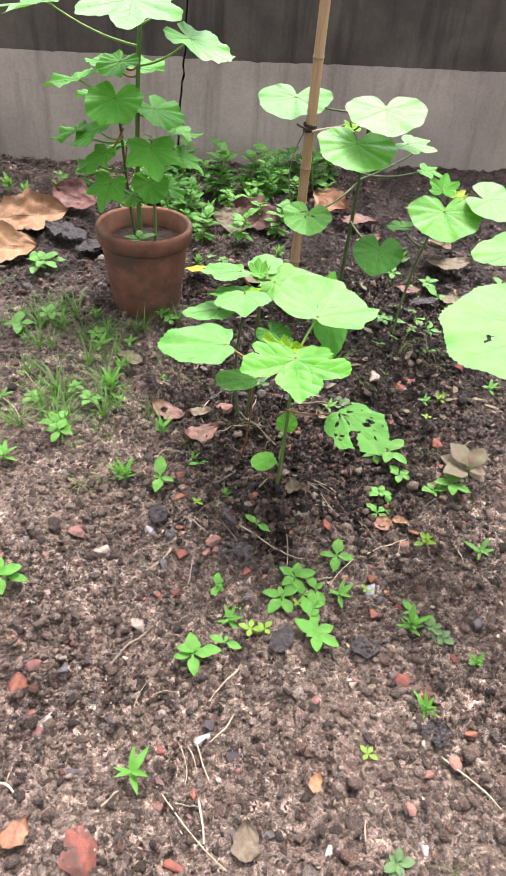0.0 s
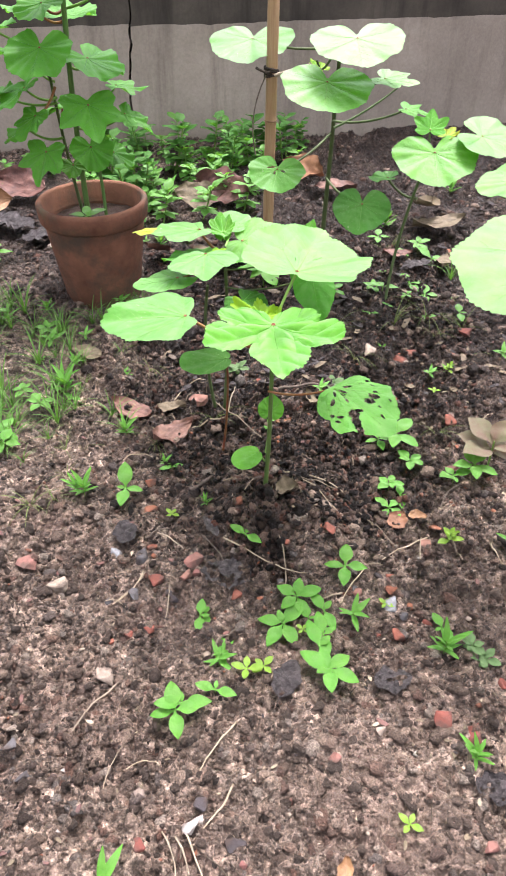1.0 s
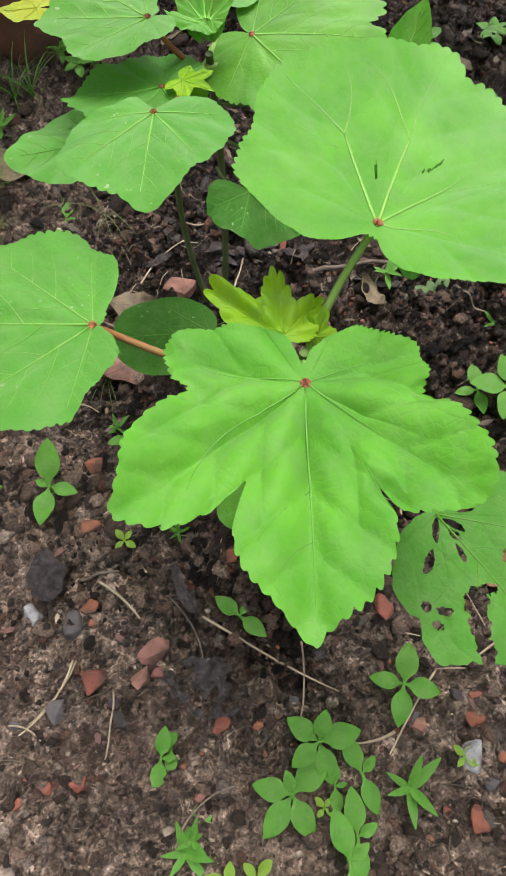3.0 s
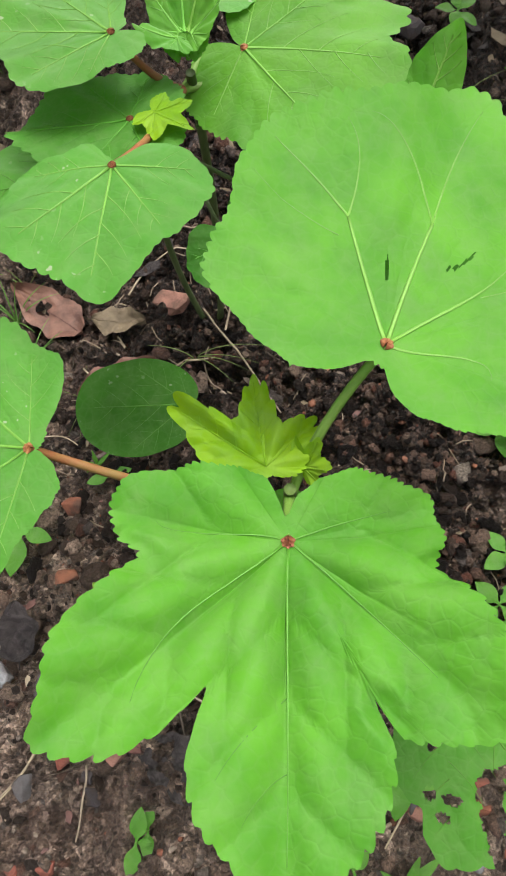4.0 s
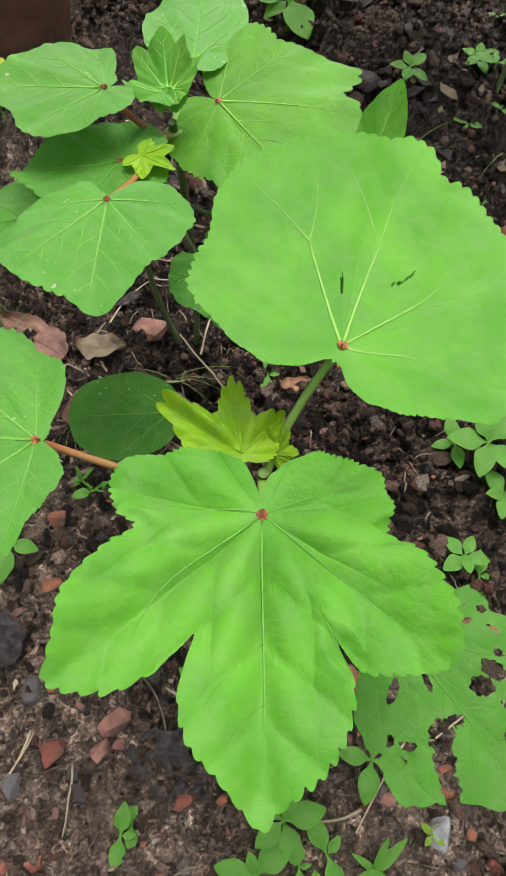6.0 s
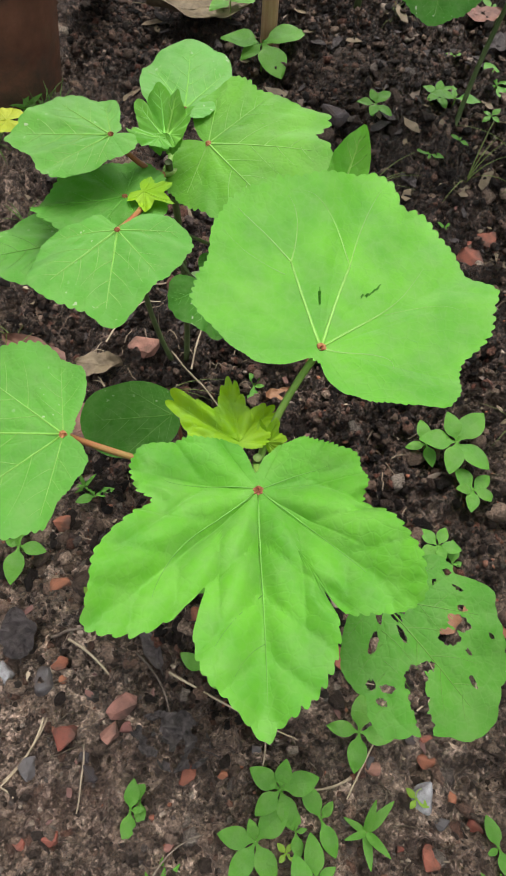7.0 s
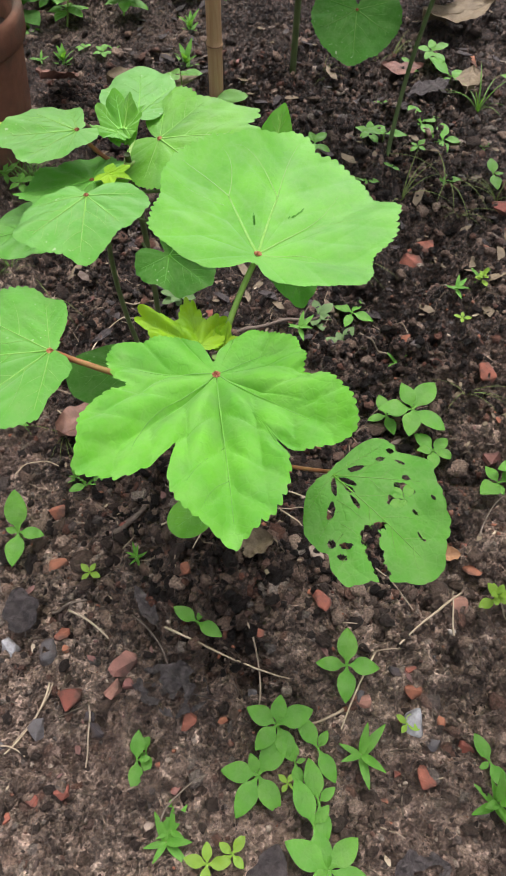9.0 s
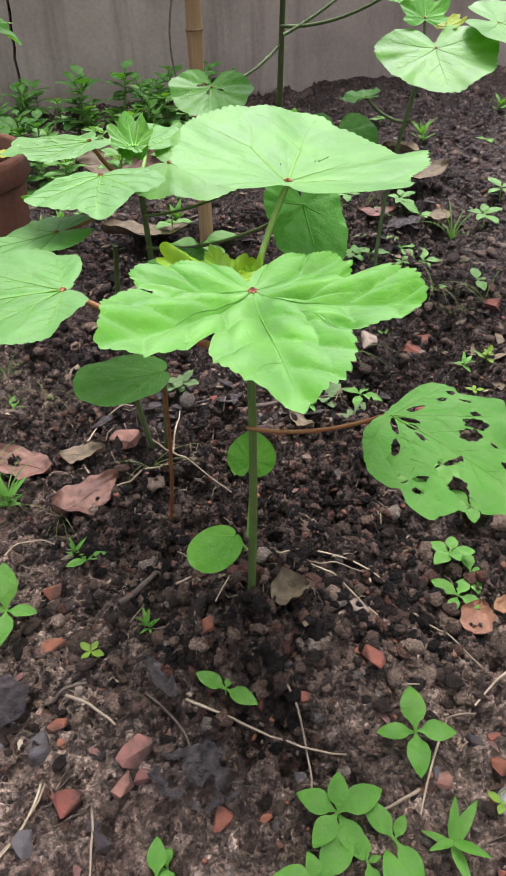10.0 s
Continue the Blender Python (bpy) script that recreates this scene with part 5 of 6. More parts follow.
def rosette(name, x, y, label, group, mat, count, length, width, tall=0.02, lift=20, tip=0.8, fold=0.14, droop=0.18, tiers=2, seed=0, lean=(0, 0), stem_r=0.0011, category="weed", dirs=()):
    """A seedling: a thin stem with leaves in tiers."""
    rng = random.Random(seed)
    ob = thing(name, at_ground(x, y, 0.002), label, category, group)
    tipp = Vector((lean[0], lean[1], tall))
    part("stem", Mesh().tube(arc((0, 0, -0.006), tipp, 0, (0.1 * lean[0], 0.1 * lean[1], 0), 6), [stem_r * (1 - 0.08 * i) for i in range(6)], 5).data("stem", PETIOLE), ob)
    blade = [blade_mesh("leaf", length * k, width * k, tip, fold, droop * d, mat, seed=seed + i) for i, (k, d) in enumerate(((1.0, 1.0), (0.82, 0.6), (0.6, 1.2)))]
    for a, k, up in dirs:
        part("leaf", blade[0], ob, Matrix.Translation(tipp * rng.uniform(0.85, 1.0)) @ Matrix.Rotation(radians(a), 4, "Z") @ Matrix.Rotation(radians(-up), 4, "Y") @ Matrix.Diagonal((k, k * rng.uniform(0.9, 1.1), k, 1)))
    if dirs:
        return ob
    turn = rng.uniform(0, 360)
    for i in range(count):
        tier = i * tiers // count
        a = turn + 360 * i / count * (1 if tiers == 1 else tiers) + rng.uniform(-16, 16) + tier * 47
        h = tall * (1 - 0.30 * (tiers - 1 - tier)) * rng.uniform(0.75, 1.0)
        root = tipp * (h / tall)
        part("leaf", blade[min(2, rng.randrange(3) if tiers > 1 else rng.randrange(2))], ob,
             Matrix.Translation(root) @ Matrix.Rotation(radians(a), 4, "Z") @ Matrix.Rotation(radians(-lift - 14 * tier + rng.uniform(-9, 9)), 4, "Y"))
    return ob


def again(ob, x, y, turn, size=1.0, sink=0.002):
    return copy_thing(ob, Matrix.Translation(at_ground(x, y, sink)) @ Matrix.Rotation(radians(turn), 4, "Z") @ Matrix.Diagonal((size, size, size, 1)))


G1, G2, G3 = "broad-leaved seedlings", "narrow-leaved weeds", "tiny lime seedlings"
cross = rosette("broadleaf_seedling", 0.234, 0.919, "bright green seedling with four oval leaves", G1, WEED, 4, 0.035, 0.018, 0.020, 12, 0.8, tiers=1, seed=2, dirs=((84, 1.0, 22), (172, 0.85, 8), (352, 0.9, 8), (262, 1.0, 4)))
ovate = rosette("broadleaf_seedling", 0.163, 0.868, "bright green seedling with six oval leaves", G1, WEED, 5, 0.038, 0.020, 0.026, 12, 0.8, tiers=2, seed=5, dirs=((150, 0.85, 14), (18, 0.95, 16), (80, 0.7, 30), (292, 0.9, 6), (225, 0.8, 6)))
spray = rosette("broadleaf_seedling", 0.143, 0.826, "bright green seedling with four spread oval leaves", G1, WEED, 4, 0.040, 0.020, 0.024, 12, 0.8, seed=6, dirs=((172, 0.85, 12), (238, 1.0, 4), (48, 1.05, 18), (300, 0.9, 4), (110, 0.5, 30)))
duo = rosette("broadleaf_seedling", 0.196, 0.800, "bright green seedling with drooping oval leaves", G1, WEED, 4, 0.038, 0.019, 0.020, 12, 0.8, seed=7, dirs=((100, 0.95, 16), (275, 0.9, 2), (35, 0.5, 20)))
trio = rosette("broadleaf_seedling", 0.029, 0.845, "small green seedling with three oval leaves", G1, WEED, 3, 0.026, 0.012, 0.012, 18, 0.75, tiers=1, seed=8, dirs=((88, 1.0, 20), (268, 1.05, 6), (5, 0.5, 14)))
pair = rosette("broadleaf_seedling", -0.111, 1.079, "green seedling with large smooth oval leaves", G1, WEED, 4, 0.047, 0.024, 0.022, 34, 0.8, tiers=2, seed=11, dirs=((98, 1.0, 36), (268, 0.85, 6), (352, 0.6, 8), (160, 0.35, 10)))
star = rosette("narrow_weed", 0.239, 0.838, "green weed with narrow pointed leaves in a star", G2, WEED, 6, 0.036, 0.009, 0.020, 16, 0.7, tiers=2, seed=14)
plume = rosette("narrow_weed", 0.357, 0.794, "green weed with many narrow upright leaves", G2, WEED, 11, 0.040, 0.009, 0.030, 30, 0.7, tiers=3, seed=17)
lime = rosette("lime_seedling", -0.031, 1.033, "tiny lime green seedling with round leaves", G3, WEED_LIME, 4, 0.014, 0.0065, 0.008, 14, 0.9, tiers=1, seed=20)
lime_big = rosette("lime_seedling", 0.399, 0.985, "yellow-green seedling with several round leaves", G3, WEED_LIME, 9, 0.021, 0.011, 0.024, 16, 0.9, tiers=3, seed=23)
grey_weed = rosette("greyish_weed", 0.407, 0.780, "low greyish green weed with small rounded leaves", G2, WEED_GREY, 10, 0.022, 0.012, 0.012, 12, 0.9, tiers=2, seed=26)
cluster = [(duo, 0.200, 0.846, 20, 0.95), (duo, 0.190, 0.782, 10, 1.1), (spray, 0.200, 0.748, 100, 1.0), (trio, 0.178, 0.835, 10, 0.8),
           (trio, 0.088, 0.963, 60, 1.05), (cross, 0.012, 0.688, 20, 1.0), (trio, 0.020, 0.697, 100, 1.3), (trio, 0.058, 0.722, 80, 1.0), (ovate, -0.330, 0.793, 10, 1.15), (pair, -0.318, 0.80, 90, 0.9),
           (star, 0.059, 0.776, 40, 0.95), (trio, 0.036, 0.853, 190, 0.8), (star, 0.063, 0.785, 10, 0.7), (plume, 0.365, 0.646, 120, 0.75), (plume, 0.455, 0.738, 200, 0.6), (star, -0.043, 0.503, 20, 1.1), (star, 0.497, 0.968, 100, 1.0),
           (plume, -0.179, 1.074, 60, 0.95), (plume, -0.195, 1.085, 160, 0.7), (plume, 0.023, 1.038, 90, 0.42), (lime, 0.096, 0.757, 30, 1.5), (lime, 0.118, 0.764, 80, 1.3), (lime, 0.279, 0.574, 0, 1.1), (lime, 0.170, 0.818, 0, 0.8), (lime, 0.288, 0.866, 0, 0.9),
           (lime, 0.448, 1.391, 20, 0.9), (lime_big, 0.489, 1.460, 80, 0.7), (star, 0.445, 1.434, 0, 0.7), (star, 0.351, 1.337, 60, 0.6), (ovate, 0.347, 1.221, 30, 1.3), (ovate, 0.368, 1.175, 110, 0.85), (cross, 0.318, 1.226, 20, 0.8),
           (ovate, 0.322, 1.105, 200, 0.75), (cross, 0.318, 1.062, 60, 0.8), (trio, 0.34, 1.09, 0, 1.0), (grey_weed, 0.307, 0.430, 40, 1.0), (grey_weed, 0.392, 0.796, 120, 0.9), (trio, 0.361, 0.830, 200, 1.0), (plume, -0.136, 1.232, 30, 0.8),
           (trio, -0.044, 1.141, 120, 0.8), (plume, -0.055, 1.15, 30, 0.45), (grey_weed, 0.28, 1.36, 10, 1.4), (grey_weed, 0.25, 1.40, 70, 1.2), (cross, 0.30, 1.42, 70, 0.9), (star, 0.22, 1.36, 0, 0.8), (trio, 0.12, 1.30, 0, 1.0), (grey_weed, 0.06, 1.43, 0, 1.2),
           (ovate, -0.36, 1.217, 50, 1.1), (cross, -0.345, 1.19, 0, 1.0), (plume, -0.28, 1.379, 60, 1.25), (plume, -0.29, 1.40, 10, 1.0), (ovate, -0.37, 1.60, 30, 0.9), (star, -0.35, 1.55, 0, 1.2), (ovate, -0.51, 1.66, 80, 1.1), (cross, -0.57, 1.60, 20, 1.3),
           (ovate, -0.617, 1.95, 40, 1.5), (cross, -0.60, 1.97, 120, 1.3), (pair, -0.64, 1.94, 10, 1.2), (star, -0.43, 1.10, 60, 1.2), (ovate, -0.46, 1.08, 0, 1.0), (trio, -0.17, 1.44, 0, 1.0), (star, -0.23, 1.73, 10, 1.0), (ovate, -0.20, 1.70, 0, 0.7),
           (ovate, 0.369, 1.80, 0, 0.8), (trio, 0.39, 1.78, 90, 1.4), (ovate, 0.273, 1.756, 30, 0.85), (cross, 0.503, 1.82, 0, 1.1), (trio, 0.56, 1.70, 0, 1.3), (cross, 0.47, 1.86, 30, 1.2), (ovate, 0.52, 2.05, 10, 1.0), (pair, 0.55, 2.0, 50, 1.2),
           (cross, 0.42, 2.12, 0, 1.0), (star, 0.62, 1.54, 0, 1.0), (star, 0.49, 1.47, 70, 0.6), (ovate, 0.66, 1.95, 0, 1.1), (cross, 0.75, 2.1, 30, 1.2)]
for ob, x, y, turn, size in cluster:
    again(ob, x, y, turn, size)

copy_thing(ovate, Matrix.Translation((-0.285, 1.755, pot.location.z + 0.190)) @ Matrix.Rotation(0.4, 4, "Z") @ Matrix.Diagonal((1.3, 1.3, 1.3, 1)))
copy_thing(trio, Matrix.Translation((-0.225, 1.79, pot.location.z + 0.190)) @ Matrix.Rotation(2.4, 4, "Z") @ Matrix.Diagonal((1.3, 1.3, 1.3, 1)))

# larger-leaved weeds round the foot of the stake
stake_weed = rosette("broadleaf_weed", 0.105, 1.905, "green weed with big oval leaves beside the stake", "weeds by the stake", WEED, 6, 0.070, 0.046, 0.055, 20, 0.78, tiers=2, seed=31, stem_r=0.002, dirs=((168, 0.95, 8), (300, 0.95, -8), (25, 1.05, 12), (215, 0.6, -10)))
again(stake_weed, 0.05, 1.99, 200, 0.6)

amaranth = rosette("amaranth_seedling", 0.500, 1.165, "young amaranth with dull purple and green leaves", "", AMARANTH, 7, 0.062, 0.046, 0.055, 22, 0.85, 0.2, 0.25, tiers=2, seed=35, stem_r=0.0022, category="seedling")
again(ovate, 0.465, 1.135, 40, 1.15)
again(pair, 0.43, 1.118, 120, 0.9)


# grass
def grass_tuft(x, y, label, mat, count, length, spread, width=0.0032, seed=0, group="grass tufts"):
    rng = random.Random(seed)
    ob = thing("grass_tuft", at_ground(x, y, 0.003), label, "grass", group)
    for i in range(count):
        a, L, s = rng.uniform(0, 6.28), length * rng.uniform(0.6, 1.15), spread * rng.uniform(0.5, 1.2)
        rows = []
        for k in range(8):
            t = k / 7
            r, z = L * s * t ** 1.3, L * (t - 0.75 * s * t * t)
            wd = width * (1 - t ** 2) + 0.0003
            cxp, cyp = r * math.cos(a), r * math.sin(a)
            sx, sy = -math.sin(a) * wd / 2, math.cos(a) * wd / 2
            rows.append([(cxp - sx, cyp - sy, z), (cxp, cyp, z - 0.2 * wd), (cxp + sx, cyp + sy, z)])
        part("blade", Mesh().grid(rows).data("blade", mat), ob)
    return ob


tuft = grass_tuft(-0.30, 1.41, "small tuft of green grass", GRASS, 12, 0.12, 0.7, seed=3)
arcs = grass_tuft(0.483, 1.69, "grass with long thin arching blades", GRASS_DRY, 6, 0.13, 1.05, 0.0017, seed=6)
dry_tuft = grass_tuft(-0.262, 1.05, "yellowing dry grass tuft lying on the soil", GRASS_DRY, 9, 0.07, 1.0, 0.0015, seed=9)
for ob, x, y, turn, size in ((tuft, -0.36, 1.48, 40, 0.9), (tuft, -0.40, 1.36, 80, 1.0), (tuft, -0.37, 1.25, 10, 0.9), (tuft, -0.52, 1.62, 120, 1.1), (tuft, -0.45, 1.7, 60, 1.0), (tuft, -0.141, 1.24, 20, 0.6), (arcs, 0.40, 1.64, 140, 0.9), (arcs, 0.43, 1.27, 60, 0.6),
                         (arcs, 0.56, 1.66, 240, 0.7), (arcs, 0.62, 1.55, 30, 0.7), (dry_tuft, -0.23, 1.07, 90, 0.7), (dry_tuft, -0.40, 1.30, 10, 1.1), (arcs, -0.08, 1.22, 10, 0.5), (arcs, 0.02, 1.27, 80, 0.6), (arcs, -0.12, 1.44, 30, 0.6),
                         (tuft, 0.23, 1.55, 30, 0.6), (arcs, 0.30, 1.50, 30, 0.7), (arcs, 0.26, 1.62, 110, 0.8), (tuft, 0.58, 1.9, 0, 0.8), (tuft, -0.7, 1.75, 0, 1.0), (dry_tuft, 0.38, 0.43, 0, 0.6)):
    again(ob, x, y, turn, size)

rng = random.Random(5)
for i in range(84):      # thin grass in the same patch
    x, y = rng.uniform(-0.62, -0.17), rng.uniform(1.12, 1.75)
    again((tuft, dry_tuft, tuft)[i % 3], x, y, rng.uniform(0, 360), rng.uniform(0.35, 0.8))
for i in range(26):      # weedy patch on the pot's side of the plot
    x, y = rng.uniform(-0.60, -0.20), rng.uniform(1.25, 1.75)
    again((tuft, star, tuft, trio, ovate, plume)[i % 6], x, y, rng.uniform(0, 360), rng.uniform(0.5, 0.95))
for i in range(16):
    x, y = rng.uniform(0.28, 0.72), rng.uniform(1.55, 2.1)
    again((trio, star, arcs, cross)[i % 4], x, y, rng.uniform(0, 360), rng.uniform(0.45, 0.8))

# thick weeds along the foot of the wall
bush = rosette("wall_foot_weed", -0.15, 2.6, "leafy green weed at the foot of the wall", "weeds along the wall", WEED, 16, 0.038, 0.022, 0.070, 0, 0.8, tiers=3, seed=41, lean=(0.01, -0.02), stem_r=0.002)
bush_dark = rosette("wall_foot_weed", 0.02, 2.85, "dark leafy weed at the foot of the wall", "weeds along the wall", WEED_DARK, 20, 0.046, 0.028, 0.12, 0, 0.8, tiers=3, seed=44, lean=(0.0, -0.03), stem_r=0.003)
low = rosette("wall_foot_weed", -0.2, 2.4, "low green weed with narrow leaves near the wall", "weeds along the wall", WEED, 12, 0.05, 0.014, 0.04, 34, 0.7, tiers=3, seed=47)
rng = random.Random(12)
for i in range(58):
    x, y = rng.uniform(-0.50, 0.10), rng.uniform(2.25, 2.98)
    again((bush, bush, low, bush_dark)[i % 4], x, y, rng.uniform(0, 360), rng.uniform(0.75, 1.5))
for i in range(14):
    x = rng.uniform(-1.35, -0.6)
    again((bush, low)[i % 2], x, rng.uniform(2.35, WALL_Y + WALL_SLOPE * x - 0.08), rng.uniform(0, 360), rng.uniform(0.6, 1.1))
for i in range(10):
    again((bush_dark, bush)[i % 2], rng.uniform(-0.05, 0.25), rng.uniform(2.75, 3.08), rng.uniform(0, 360), rng.uniform(0.9, 1.5))
for i in range(7):
    again((low, ovate)[i % 2], rng.uniform(0.45, 1.1), rng.uniform(2.1, 2.8), rng.uniform(0, 360), rng.uniform(0.7, 1.2))
for i in range(8):
    again((low, ovate, star)[i % 3], rng.uniform(-0.3, 0.08), rng.uniform(2.0, 2.3), rng.uniform(0, 360), rng.uniform(0.5, 0.9))


# ---- stones, brick fragments, straws, dead leaves ----
def shard(name, x, y, size, mat, label, category="stone", group="", flat=0.5, long=1.0, turn=None, seed=0, sink=0.3):
    """An angular broken piece, bevelled, part sunk in the soil."""
    rng = random.Random(seed * 31 + int(1000 * x) * 7 + int(1000 * y))
    bm = bmesh.new()
    for _ in range(13):
        d = Vector((rng.gauss(0, 1), rng.gauss(0, 1), rng.gauss(0, 1))).normalized()
        bm.verts.new((d.x * size * 0.5 * long * rng.uniform(0.85, 1.1), d.y * size * 0.5 * rng.uniform(0.85, 1.1), max(-0.6, min(0.6, 1.3 * d.z)) * size * flat))
    hull = bmesh.ops.convex_hull(bm, input=bm.verts)
    bmesh.ops.delete(bm, geom=[v for v in hull["geom_interior"] if isinstance(v, bmesh.types.BMVert)], context="VERTS")
    bmesh.ops.bevel(bm, geom=list(bm.edges), offset=0.05 * size, segments=1, affect="EDGES", clamp_overlap=True)
    low = min(v.co.z for v in bm.verts)
    high = max(v.co.z for v in bm.verts)
    me = bpy.data.meshes.new(name)
    bm.to_mesh(me)
    bm.free()
    me.materials.append(mat)
    ob = tagged(new(name, me), label, category, group)
    ob.location = (x, y, gz(x, y) - low - sink * (high - low))
    ob.rotation_euler = (rng.uniform(-0.2, 0.2), rng.uniform(-0.2, 0.2), rng.uniform(0, 6.28) if turn is None else radians(turn))
    return ob


BG = "brick fragments on the soil"
PINK, RED = "angular pinkish brick fragment lying on the soil", "angular red brick fragment lying on the soil"
for x, y, s, pink in ((0.013, 0.932, 0.032, 1), (0.003, 0.909, 0.025, 1), (0.020, 0.912, 0.018, 1), (-0.039, 0.904, 0.032, 0), (-0.066, 1.044, 0.026, 0), (-0.076, 1.113, 0.026, 0), (-0.056, 0.969, 0.020, 0), (-0.050, 0.955, 0.012, 0),
                      (0.077, 0.876, 0.022, 0), (0.110, 0.875, 0.015, 0), (0.215, 0.983, 0.027, 0), (0.205, 0.995, 0.010, 0), (0.321, 0.869, 0.016, 0), (0.301, 0.900, 0.022, 0), (0.300, 0.918, 0.013, 0), (0.302, 0.820, 0.032, 0), (0.364, 0.984, 0.028, 1),
                      (0.388, 1.025, 0.026, 0), (0.385, 1.055, 0.014, 0), (-0.013, 1.337, 0.042, 1), (-0.066, 0.815, 0.018, 0), (-0.040, 0.821, 0.021, 0), (0.067, 0.818, 0.014, 1), (0.364, 1.354, 0.028, 0), (0.398, 1.525, 0.060, 0), (0.428, 1.562, 0.046, 0),
                      (0.443, 1.169, 0.026, 1), (0.461, 1.296, 0.032, 0), (-0.238, 0.935, 0.038, 1), (-0.243, 0.628, 0.060, 0), (-0.230, 0.66, 0.030, 1), (-0.212, 0.586, 0.024, 0), (-0.19, 0.555, 0.026, 1), (0.338, 0.690, 0.036, 0), (0.370, 0.680, 0.038, 0),
                      (0.042, 0.491, 0.016, 0), (-0.014, 0.546, 0.022, 0), (-0.005, 0.48, 0.022, 1), (0.421, 0.749, 0.032, 0), (0.345, 0.845, 0.018, 0), 
                      (0.105, 1.10, 0.022, 0), (0.075, 1.01, 0.022, 0), (0.0, 1.08, 0.024, 0), (0.03, 0.40, 0.035, 0), (0.10, 0.53, 0.014, 1), (0.15, 0.60, 0.016, 1), (0.36, 0.55, 0.022, 1), (0.40, 0.57, 0.026, 1), (0.33, 0.50, 0.020, 1), (0.43, 0.62, 0.024, 0), (0.20, 0.64, 0.018, 1),
                      (0.05, 0.84, 0.010, 0), (-0.09, 0.80, 0.016, 0), (0.26, 0.80, 0.013, 0), (0.275, 0.825, 0.010, 0), (0.15, 0.95, 0.014, 0), (0.25, 0.89, 0.018, 1), (0.10, 1.41, 0.020, 0), (0.16, 1.66, 0.022, 0), (0.30, 1.60, 0.018, 0), (0.56, 1.62, 0.05, 0), (0.52, 1.55, 0.02, 1),
                      (-0.02, 1.75, 0.028, 0), (0.16, 2.10, 0.03, 1), (0.62, 2.1, 0.05, 0), (0.70, 1.9, 0.04, 1), (0.46, 1.22, 0.014, 0)):
    shard("brick_fragment", x, y, 0.88 * s, BRICK_PINK if pink else BRICK, PINK if pink else RED, "brick fragment", BG, 0.40, 1.15, seed=1, sink=0.42)
shard("brick_fragment", -0.084, 0.405, 0.062, BRICK, RED, "brick fragment", BG, 0.16, 1.1, seed=1, sink=0.5)
SG = "pebbles and stones on the soil"
